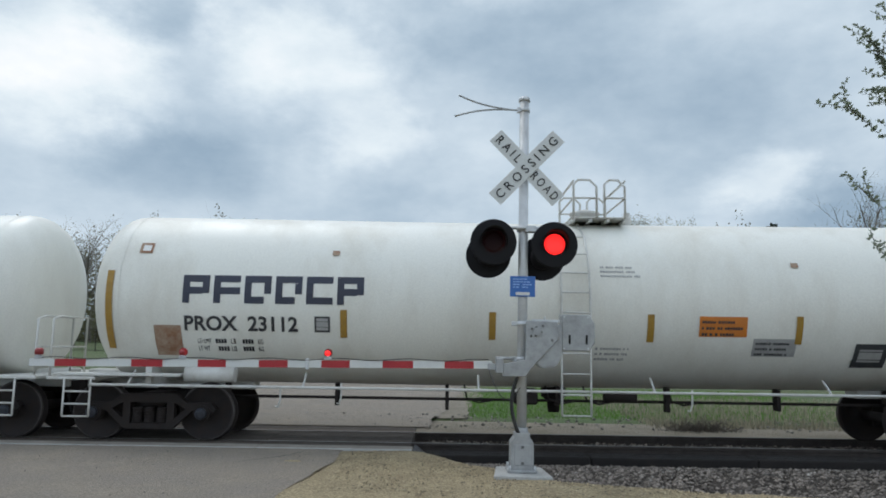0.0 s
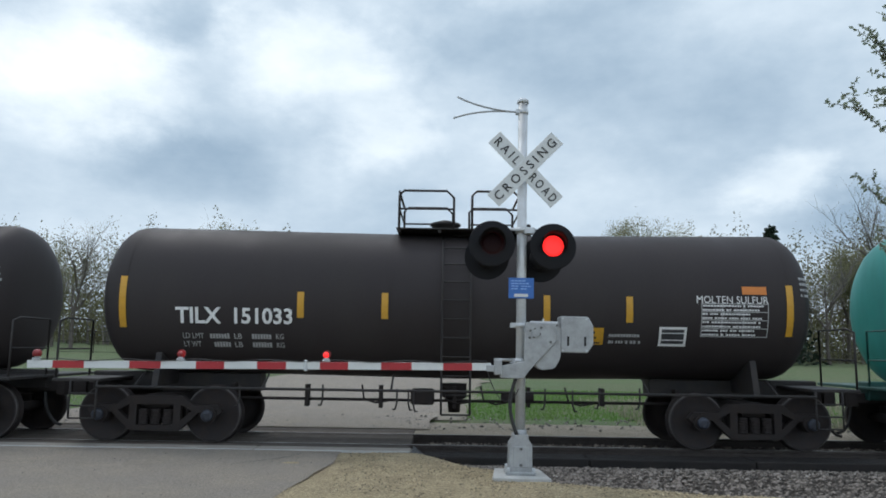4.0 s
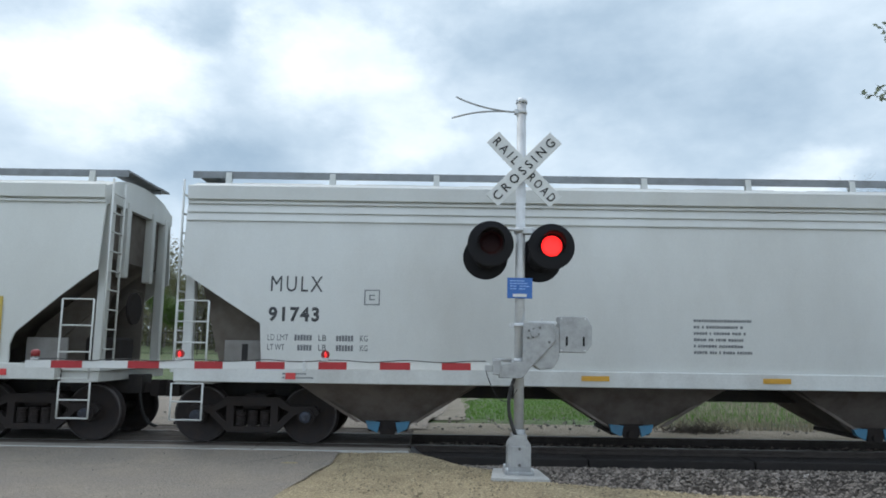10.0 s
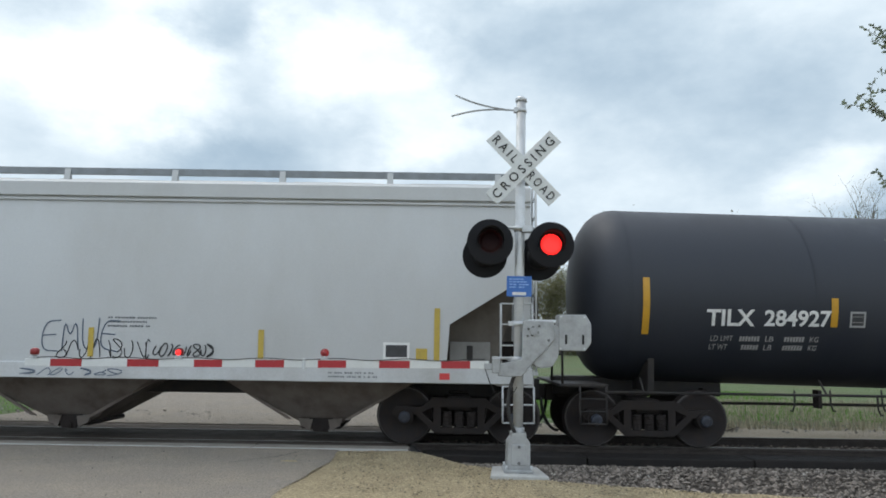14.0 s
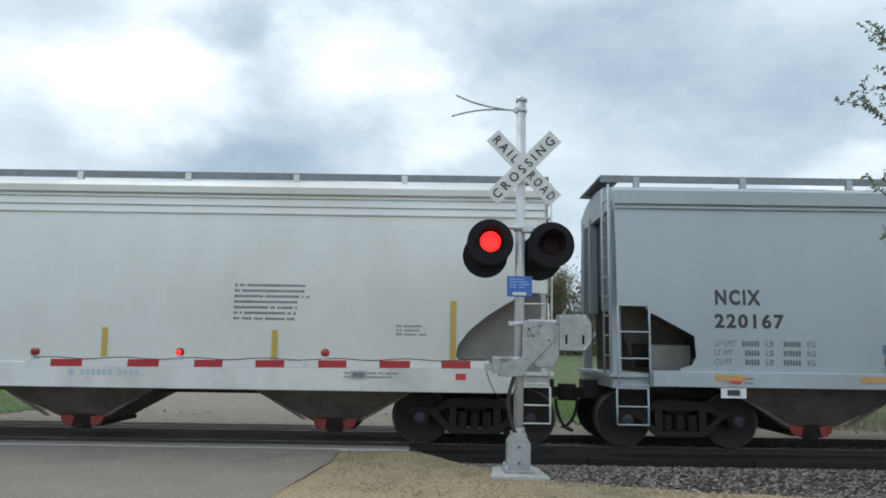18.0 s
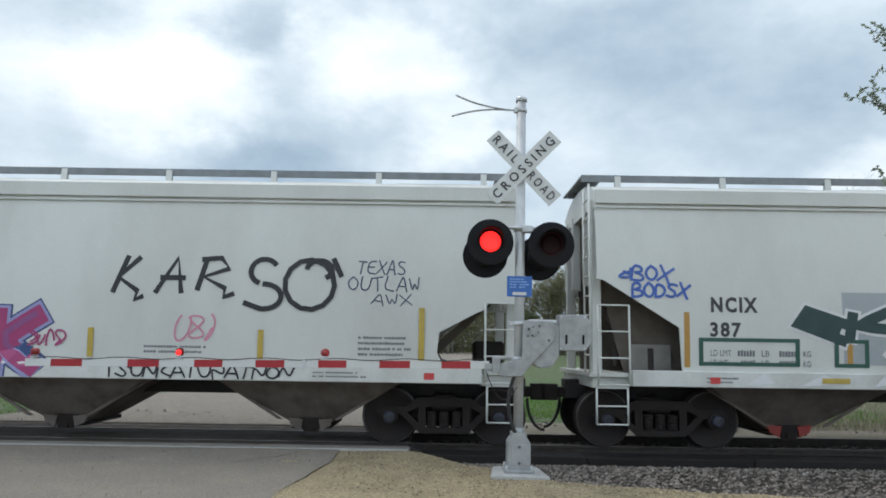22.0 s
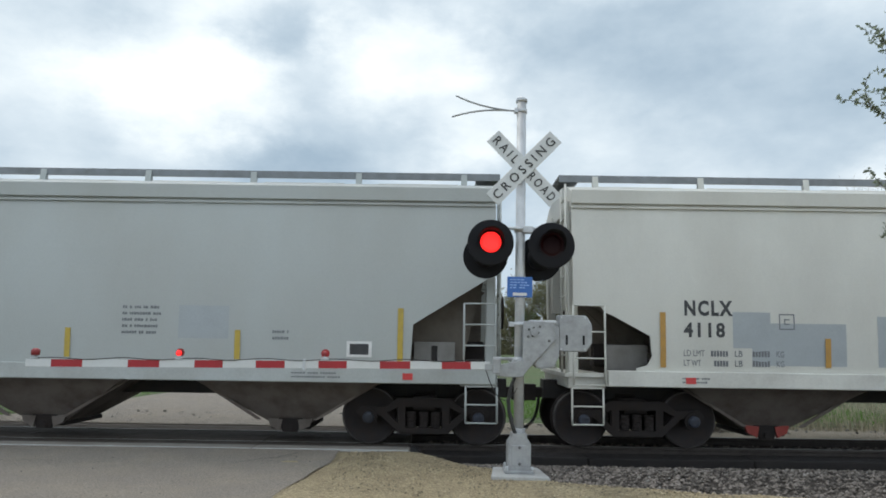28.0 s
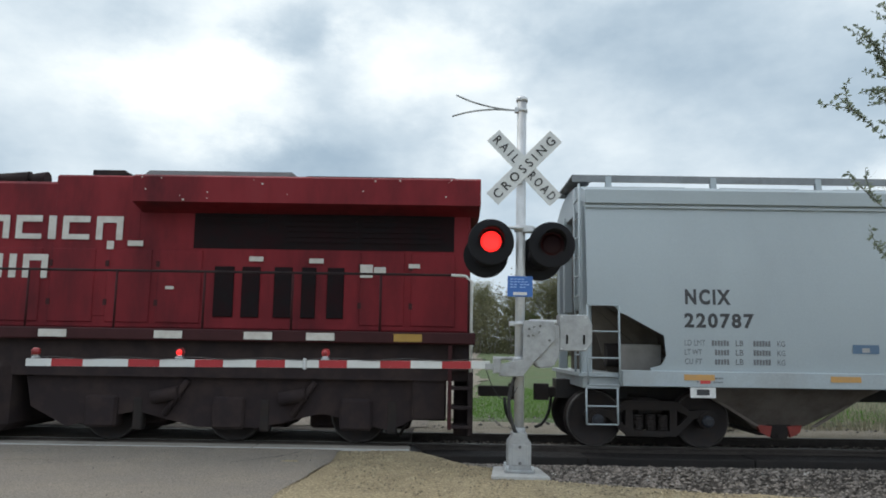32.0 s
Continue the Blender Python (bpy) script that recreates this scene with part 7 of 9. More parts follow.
# pen lines of the jagged letters, in metres along the side from the first one and up from its foot, with the pen's width
WILD = ((((0.0, 0.98), (0.62, 0.82), (1.30, 0.52)), 0.24), (((0.02, 0.80), (0.16, 0.42), (0.30, 0.0)), 0.22), (((0.48, 0.66), (0.80, 0.30), (1.12, 0.0)), 0.24),
        (((1.28, 0.42), (1.55, 0.52), (1.80, 0.50)), 0.26), (((2.02, 0.02), (2.10, 0.50), (2.40, 0.70), (2.55, 0.56)), 0.24), (((2.40, 0.62), (2.52, 0.20), (2.76, 0.36), (2.90, 0.74), (2.95, 0.16)), 0.20),
        (((3.36, 0.66), (3.18, 0.40), (3.26, 0.14)), 0.20), (((3.82, 0.76), (3.52, 0.46), (3.10, 0.06)), 0.24), (((3.56, 0.40), (4.04, 0.44), (4.36, 0.28)), 0.26), (((3.70, 0.44), (3.80, 0.0)), 0.22), (((4.06, 0.56), (4.26, 0.0)), 0.20),
        (((4.36, 0.70), (4.74, 0.42), (5.06, 0.04)), 0.25), (((4.88, 0.54), (5.12, 0.66), (5.40, 0.38)), 0.24), (((5.12, 0.50), (5.50, 0.10)), 0.22),
        (((5.68, 0.60), (6.00, 0.46), (5.78, 0.18), (5.40, 0.02), (6.28, 0.02)), 0.20), (((6.80, 0.52), (6.46, 0.60), (6.38, 0.30), (6.82, 0.10)), 0.22))


def wild_letters(c, s):
    """Jagged overlapping black letters with white rims."""
    for m, grow, lift, nm in ((S_WHITE, 0.15, 0.0065, "graffiti_outline"), (S_INK, 0.0, 0.0105, "graffiti_letter")):
        for i, (pts, w) in enumerate(WILD):
            bm = bmesh.new()
            ribbon(bm, s, [(1.42 + x, 1.42 + z) for x, z in pts], w + grow, lift + 0.0002 * i, 1.28)
            (xa, za), (xb, zb) = pts[0], pts[1]
            d = Vector((xa - xb, za - zb)).normalized()
            n, e = Vector((-d.y, d.x)), Vector((1.42 + xa, 1.42 + za)) + d * (w + grow) * 0.40
            shape(bm, s, [tuple(e + n * (w + grow) * 0.5), tuple(e - n * (w + grow) * 0.5), tuple(e - n * w * 0.3 + d * 0.13)], lift + 0.0002 * i + 0.0001)
            part(nm, bm, m, c)


def mores(c, s, h):
    grey_patch(((-5.6, 2.07, 1.4, 2.55),))(c, s, h)
    part("pink_cloud", shape(bmesh.new(), s, [(x, 2.02 + 0.16 * noise.noise((x * 1.7, 2, 4)) + (0.22 if x < 4.0 else 0.04)) for x in [8.5 - 0.3 * i for i in range(36)]] + [(-2.0, 1.3), (8.5, 1.3)], 0.003), S_PINK, c, "sprayed pink background")
    part("white_cloud", shape(bmesh.new(), s, [(x, 1.86 + 0.14 * noise.noise((x * 1.9, 7, 4))) for x in [8.3 - 0.3 * i for i in range(44)]] + [(-4.6, 1.3), (8.3, 1.3)], 0.0037), S_WHITE, c, "sprayed white background")
    part("dark_base", patch(bmesh.new(), s, -4.9, 6.4, 1.04, 1.262, 0.003, 1), S_BASE, c, "dark sprayed band")
    for i in range(16):
        x, w = -7.0 + i * 0.95, 0.2 + 0.12 * math.sin(i * 2.3)
        part("white_splash", shape(bmesh.new(), s, ((x - w, 1.06), (x + w * 1.3, 1.10), (x + 0.1, 1.25)), 0.005), S_WHITE, c)
    for i in range(7):
        x, z, r = (-0.2, 1.6, 2.3, 4.9, 5.9, 7.0, 7.9)[i], (2.2, 2.28, 2.2, 2.26, 2.2, 2.3, 2.1)[i], 0.16 + 0.05 * math.sin(i * 1.9)
        part("pink_splash", shape(bmesh.new(), s, [(x + r * (1 + 0.3 * math.sin(3 * a + i)) * math.cos(a), z + r * math.sin(a)) for a in [k * 0.5236 for k in range(12)]], 0.0034 + 0.00004 * i), S_PINK, c)
    mural(c, s, "AU", -4.75, -2.1, 1.28, 2.38, [S_GREEN, S_BASE], S_WHITE, None, None, 111, 0.36, 10, 0.05, curvy=0, lap=1.1)
    mural(c, s, "MAH", -2.05, 1.3, 1.22, 2.2, S_INK, S_WHITE, None, None, 113, 0.33, 12, 0.055, curvy=0, lap=1.15)
    wild_letters(c, s)
    for x0, x1 in ((-7.9, -6.3), (-5.75, -5.2)):
        bm = bmesh.new()
        for a, b, d, e in ((x0, x1, 1.36, 1.42), (x0, x1, 1.74, 1.80), (x0, x0 + 0.07, 1.42, 1.74), (x1 - 0.07, x1, 1.42, 1.74)):
            patch(bm, s, a, b, d, e, 0.008, 1)
        part("graffiti_frame", bm, S_GREEN, c)
    mural(c, s, "EK", -6.3, -4.75, 1.80, 2.28, S_BASE, S_WHITE, None, None, 114, 0.17, 24, 0.045, curvy=0, lap=1.1)
    mural(c, s, "BOX", -h + 0.55, -h + 1.2, 2.66, 2.95, S_BLUE, seed=115, fat=0.042, wild=16, lap=1.05), mural(c, s, "BODSX", -h + 0.55, -h + 1.47, 2.40, 2.68, S_BLUE, seed=116, fat=0.042, wild=18, lap=1.1), scrawl(c, s, -h + 0.36, 2.72, 0.2, 0.2, 1, S_BLUE, 118, 0.04)
    mural(c, s, "BAO", h - 1.05, h - 0.25, 2.98, 3.26, S_SALMON, seed=116, fat=0.03, wild=22, lap=1.1), mural(c, s, "ROVE", h - 1.2, h - 0.4, 2.72, 2.98, S_SALMON, seed=117, fat=0.03, wild=22, lap=1.1)
    for x in (-6.0, -2.8, 0.0, 2.6, 5.2):
        label_box(c, Flat(1.60), x, 1.11, 0.44, 0.08, OLD_YELLOW)


grey_hopper(-442.53, -423.52, "NCIX", "387", 26, "white hopper car with long black, green and pink graffiti", mores, HOPPER_WHITE, x=1.81)


def karso(c, s, h):
    mural(c, s, "SCARE", -5.86, -2.2, 1.0, 2.16, [S_BLUE2, S_PALE, S_BLUE2, S_PALE, S_BLUE2], S_NAVY, S_BLACK, S_HAZE_BLUE, 121, 0.31, 9, 0.035, 0.07, lap=1.06)
    mural(c, s, "PROK", -1.95, 2.05, 1.0, 2.14, [S_VIOLET, S_MAGENTA, S_MAGENTA, S_MAGENTA], S_LILAC, S_NAVY, S_PURPLE, 122, 0.31, 3, 0.05, 0.075, curvy=1, lap=0.97)
    bm = bmesh.new()
    X, Z = 3.05, 2.13

    def arc(cx, cz, rx, rz, a0, a1, n=14):
        return [(cx + rx * math.cos(radians(a0 + (a1 - a0) * i / n)), cz + rz * math.sin(radians(a0 + (a1 - a0) * i / n))) for i in range(n + 1)]
    for k, pts in enumerate(([(0.22, 0.85), (0.0, 0.25)], [(0.42, 0.83), (0.08, 0.5), (0.40, 0.28), (0.36, 0.14), (0.5, 0.2)], [(0.68, 0.25), (1.02, 0.82), (1.10, 0.25)], [(0.75, 0.5), (1.16, 0.5)], [(1.48, 0.78), (1.35, 0.3)],
                             [(1.40, 0.80), (1.72, 0.83), (1.85, 0.66), (1.45, 0.52), (1.80, 0.34), (1.78, 0.2), (1.95, 0.26)], arc(2.42, 0.62, 0.22, 0.2, 30, 250), arc(2.42, 0.22, 0.28, 0.2, 95, -100), [(2.38, 0.02), (2.1, 0.12)], arc(3.15, 0.42, 0.40, 0.40, 60, 440), arc(3.30, 0.66, 0.2, 0.15, 180, -60), [(3.52, 0.85), (3.66, 0.55)])):
        stroke(bm, s, [(X + a, Z + b) for a, b in pts], 0.084, 0.006 + 0.0008 * k)
    tagged(part("graffiti_tag", bm, S_BLACK, c, "large black sprayed tag"), kind="stuff")
    mural(c, s, "TEXAS", 6.95, 7.75, 2.72, 2.97, S_LINE, seed=123, fat=0.022, wild=10), mural(c, s, "OUTLAW", 6.8, 7.98, 2.45, 2.70, S_LINE, seed=126, fat=0.022, wild=10), mural(c, s, "AWX", 7.2, 7.85, 2.22, 2.42, S_LINE, seed=125, fat=0.02, wild=20)
    scrawl(c, s, 4.1, 1.6, 0.65, 0.5, 3, S_PINK, 124, 0.03), scrawl(c, s, 1.75, 1.5, 0.6, 0.3, 4, S_MAGENTA, 125, 0.03)
    small_print(c, s, 3.6, 1.42, 1.1, 0.16, 2, PALE_DARK_INK, 126), small_print(c, s, 7.0, 1.42, 0.9, 0.35, 4, PALE_DARK_INK, 129)
    mural(c, s, "TSUNKATUNATNON", 3.0, 6.0, 1.04, 1.27, S_BLACK, seed=124, fat=0.03, wild=18, lap=1.12)
    mural(c, s, "ARLEO", -h + 0.08, -h + 1.14, 3.00, 3.40, S_BLACK, seed=127, fat=0.028, wild=22, lap=1.1), mural(c, s, "DS", -h + 0.27, -h + 0.62, 2.76, 3.0, S_BLACK, seed=130, fat=0.026, wild=20, lap=1.1), mural(c, s, "DULA", -h + 0.16, -h + 0.78, 2.44, 2.76, S_BLACK, seed=131, fat=0.026, wild=22, lap=1.1), mural(c, s, "SOAREI", -6.77, -6.0, 1.70, 1.98, S_BLACK, seed=128, fat=0.045, wild=14, lap=1.08)
    scrawl(c, s, -h + 0.75, 3.02, 0.5, 0.28, 3, S_BLACK, 133, 0.022), scrawl(c, s, -h + 0.3, 3.10, 0.45, 0.35, 2, S_BLACK, 134, 0.018), scrawl(c, s, -h + 0.30, 2.40, 0.5, 0.2, 2, S_BLACK, 135, 0.02)
    mural(c, s, "NOEB", -h + 0.72, -h + 1.3, 1.08, 1.22, S_BLACK, seed=136, fat=0.026, wild=14, lap=1.05)


grey_hopper(-462.84, -443.83, "NCLX", "3062", 27, "white hopper car with a black tag, blue and magenta graffiti", karso, HOPPER_WHITE, x=1.58, z=2.28, gap=0.42, w1=0.81, cut="angle")
flow_hopper(-483.48, -464.07, "40546", 28, "off-white hopper car with stepped grey repaint patches", together(grey_patch(((-6.06, -1.68, 1.32, 2.4), (-1.68, 0.57, 1.32, 2.95), (0.57, 1.7, 1.32, 1.9), (2.45, 4.73, 1.32, 2.3), (-8.0, -6.06, 1.32, 1.85))), lambda c, s, h: part("number_board", patch(bmesh.new(), s, -h + 1.80, -h + 2.68, 2.39, 2.72, 0.0022), WHITE_INK, c, "white number board")))


def tags_8146(c, s, h):
    mural(c, s, "UL", -2.44, -1.35, 1.36, 2.25, S_ORANGE, S_BLUE, None, None, 132, 0.20, 4, 0.04)
    for x, z in ((-1.1, 2.0), (-1.05, 1.48)):
        part("graffiti_drop", shape(bmesh.new(), s, [(x + 0.2 * math.cos(a), z + 0.15 * math.sin(a)) for a in [k * 0.6283 for k in range(10)]], 0.007), S_BLUE, c)
        part("graffiti_drop", shape(bmesh.new(), s, [(x + 0.15 * math.cos(a), z + 0.11 * math.sin(a)) for a in [k * 0.6283 for k in range(10)]], 0.010), S_ORANGE, c)
    for k, (x, z, r) in enumerate(((0.4, 1.35, 0.35), (1.0, 1.15, 0.36), (1.65, 1.15, 0.38), (2.3, 1.15, 0.42), (1.1, 1.7, 0.30), (1.65, 1.75, 0.30), (2.25, 1.8, 0.36))):
        for rr, m, lift in ((r, S_TEAL, 0.006), (r * 0.55, S_LINE, 0.012)):
            part("graffiti_blob", shape(bmesh.new(), s, [(x + rr * math.cos(a), max(z + rr * math.sin(a), 1.02)) for a in [j * 0.4488 for j in range(14)]], lift + 0.0007 * k), m, c)
    # three thin handwritten tags
    first = ([(0.0, 0.04), (0.12, 0.22), (0.2, 0.06), (0.26, 0.24)], [(0.02, 0.06), (0.75, 0.12)], [(0.16, 0.28), (0.62, 0.35)], [(0.35, 0.32), (0.35, 0.0)], [(0.45, 0.28), (0.47, 0.04)], [(0.45, 0.28), (0.56, 0.25), (0.48, 0.14), (0.6, 0.06)], [(0.65, 0.31), (0.64, 0.1)],
             [(0.03, 0.42), (0.06, 0.32), (0.1, 0.46), (0.14, 0.28), (0.18, 0.56), (0.2, 0.34), (0.24, 0.65), (0.25, 0.40), (0.38, 0.57)], [(0.26, 0.42), (0.65, 0.40)])
    middle = ([(0.0, 0.22), (0.14, 0.28), (0.18, 0.16), (0.1, 0.06), (0.2, 0.02)], [(0.12, 0.3), (0.25, 0.4), (0.40, 0.38)], [(0.2, 0.24), (0.32, 0.0), (0.37, 0.26)], [(0.24, 0.06), (0.36, 0.14)], [(0.38, 0.0), (0.48, 0.1), (0.56, 0.37)], [(0.14, 0.44), (0.2, 0.53), (0.29, 0.51), (0.27, 0.44), (0.14, 0.44)])
    third = ([(0.06, 0.34), (0.0, 0.14), (0.08, 0.0), (0.18, 0.04), (0.24, 0.3)], [(0.12, 0.04), (0.66, 0.12)], [(0.22, 0.27), (0.54, 0.36)], [(0.36, 0.3), (0.39, 0.0)], [(0.45, 0.28), (0.56, 0.24), (0.46, 0.14), (0.58, 0.06)], [(0.7, 0.32), (0.7, 0.06)],
             [(0.1, 0.42), (0.14, 0.58), (0.16, 0.42), (0.22, 0.68), (0.22, 0.44), (0.28, 0.72), (0.28, 0.46), (0.40, 0.66)], [(0.28, 0.46), (0.5, 0.54), (0.76, 0.57)])
    for x, z, lines in ((3.76, 1.35, first), (4.95, 1.30, middle), (6.0, 1.30, third)):
        bm = bmesh.new()
        for k, pts in enumerate(lines):
            stroke(bm, s, [(x + p, z + q) for p, q in pts], 0.036, 0.005 + 0.0004 * k)
        tagged(part("graffiti_tag", bm, S_BLUE, c, "thin blue handwritten tag"), kind="stuff")
    bm = bmesh.new()
    for k, pts in enumerate(([(-4.2, 2.05), (-4.9, 1.85), (-2.9, 1.85)], [(-4.7, 1.8), (-3.6, 1.6), (-3.4, 1.38)], [(-4.6, 1.5), (-4.3, 1.65), (-4.1, 1.5), (-4.4, 1.45)])):
        stroke(bm, s, pts, 0.025, 0.006 + 0.001 * k)
    part("graffiti_tag", bm, S_LINE, c)
    scrawl(c, s, -1.5, 1.04, 0.9, 0.2, 3, S_BLUE, 136, 0.03)


flow_hopper(-504.09, -484.75, "8146", 29, "off-white hopper car with small blue tags and teal graffiti", tags_8146)
flow_hopper(-524.36, -505.37, "7481", 30, "off-white hopper car with a long grey repaint band", together(grey_patch(((-5.93, 5.9, 1.32, 2.22),), ((-3.6, 5.9),)), lambda c, s, h: [label_box(c, s, 6.75, 1.5, 0.48, 0.3, WHITE_INK), label_box(c, s, 6.79, 1.54, 0.4, 0.22, DARK_INK)]), shift=1.7)
grey_hopper(-544.45, -525.65, "NCIX", "7302", 31, "pale grey hopper car with rust streaks", None)


def dog_4118(c, s, h):
    bm = bmesh.new()
    for k, pts in enumerate(([(-4.2, 1.38), (-3.9, 1.7), (-3.4, 1.8), (-3.1, 2.0), (-2.9, 1.85), (-2.2, 1.9), (-2.0, 1.75), (-2.3, 1.5), (-2.0, 1.38)], [(-2.8, 1.95), (-2.7, 2.1), (-2.55, 1.95)], [(-3.7, 1.9), (-3.5, 2.05)], [(-3.2, 1.55), (-3.0, 1.48), (-2.6, 1.5), (-2.3, 1.45)])):
        stroke(bm, s, soften(pts, 1), 0.05, 0.008 + 0.001 * k)
    part("graffiti_tag", bm, S_BLACK, c)
    scrawl(c, s, -2.9, 1.40, 1.1, 0.3, 6, S_BLACK, 144, 0.035)
    words(c, s, "BUREM", -1.9, 1.5, 0.4, 0.95, S_LINE, "graffiti_tag", -0.02)
    small_print(c, s, -0.9, 2.0, 1.5, 0.4, 4, PALE_DARK_INK, 141)


grey_hopper(-564.72, -545.65, "NCLX", "4118", 32, "cream-white hopper car with yellow streaks and grey patches", together(grey_patch(((-7.0, -6.4, 1.65, 2.22), (-6.7, -5.2, 1.38, 2.05), (-4.7, -3.3, 1.38, 2.18), (1.25, 1.94, 1.38, 2.0), (5.4, 6.3, 1.3, 1.85))), dog_4118), (0.60, 0.595, 0.54), x=1.77, z=2.15, gap=0.34, w1=0.77, cut="angle")
grey_hopper(-585.04, -565.97, "NCIX", "869", 33, "dull grey hopper car with a darker repaint band", together(grey_patch(((-6.7, -0.1, 1.32, 2.55), (4.5, 5.3, 1.68, 2.2))), lambda c, s, h: [small_print(c, s, 3.6, 1.72, 0.7, 0.5, 5, PALE_DARK_INK, 88), small_print(c, s, 6.0, 1.66, 0.35, 0.2, 2, PALE_DARK_INK, 87), label_box(c, s, h - 2.35, 1.42, 0.4, 0.25, WHITE_INK), label_box(c, s, h - 2.3, 1.46, 0.3, 0.17, DARK_INK)]), (0.41, 0.435, 0.42), x=1.56, z=2.27, gap=0.44, w1=0.57)
blue_hopper(-605.29, -586.26, "220071", 34)
flow_hopper(-625.93, -606.58, "8212", 35, "off-white hopper car with white and black outline graffiti", lambda c, s, h: [mural(c, s, "OSOS", -6.66, -4.57, 0.95, 1.98, S_WHITE, S_BLACK, None, None, 151, 0.28, 8, 0.045, low=0.95, lap=1.05), scrawl(c, s, -4.75, 1.04, 2.4, 0.2, 9, S_BLACK, 152, 0.025)])
blue_hopper(-646.17, -627.18, "220787", 36)


# ---- the red locomotive at the end ----
LOCO_RED = paint("locomotive_red", (0.18, 0.0035, 0.009), 0.8, dirt=(0.035, 0.006, 0.009), amount=0.9, scale=1.2, streak=3, bump=0.02)
LOCO_DARK = paint("locomotive_dark", (0.045, 0.012, 0.013), 0.6, dirt=(0.02, 0.012, 0.012), amount=0.4, scale=4, bump=0.03, gloss=0.2)
LOCO_SOOT = paint("locomotive_soot", (0.026, 0.019, 0.020), 0.92, dirt=(0.060, 0.043, 0.037), amount=0.7, scale=3, bump=0.06, gloss=0.2)
# Black of the grilles, also used for shade painted under the overhang.
LOCO_BLACK = paint("locomotive_soot_and_shade", (0.010, 0.007, 0.008), 0.9, dirt=(0.035, 0.008, 0.010), amount=0.5, scale=2.5, bump=0.05, gloss=0.2)
LOCO_GREY = paint("locomotive_roof_grey", (0.20, 0.20, 0.205), 0.6, dirt=(0.1, 0.1, 0.1), amount=0.4, scale=3, bump=0.03)
LOCO_WHITE = paint("locomotive_white", (0.55, 0.53, 0.48), 0.5, dirt=(0.32, 0.26, 0.22), amount=0.5, scale=7, bump=0.0)


def letter_blocks(car, side, right, z, h, widths, name):
    """Plain white letter-like blocks in a row that ends at right."""
    bm = bmesh.new()
    x, t = right, h * 0.27
    for i, w in enumerate(widths):
        a = x - w
        if w < 0.2:
            patch(bm, side, a, x, z, z + h, 0.006, 1)
        else:
            patch(bm, side, a, a + t, z, z + h, 0.006, 1)
            patch(bm, side, a + t, x, z + h - t, z + h, 0.006, 1)
            patch(bm, side, a + t, x, z, z + t * 0.8, 0.006, 1) if i % 2 else patch(bm, side, x - t, x, z, z + h - t, 0.006, 1)
        x = a - 0.11
    return part(name, bm, LOCO_WHITE, car, "white block letter shapes")


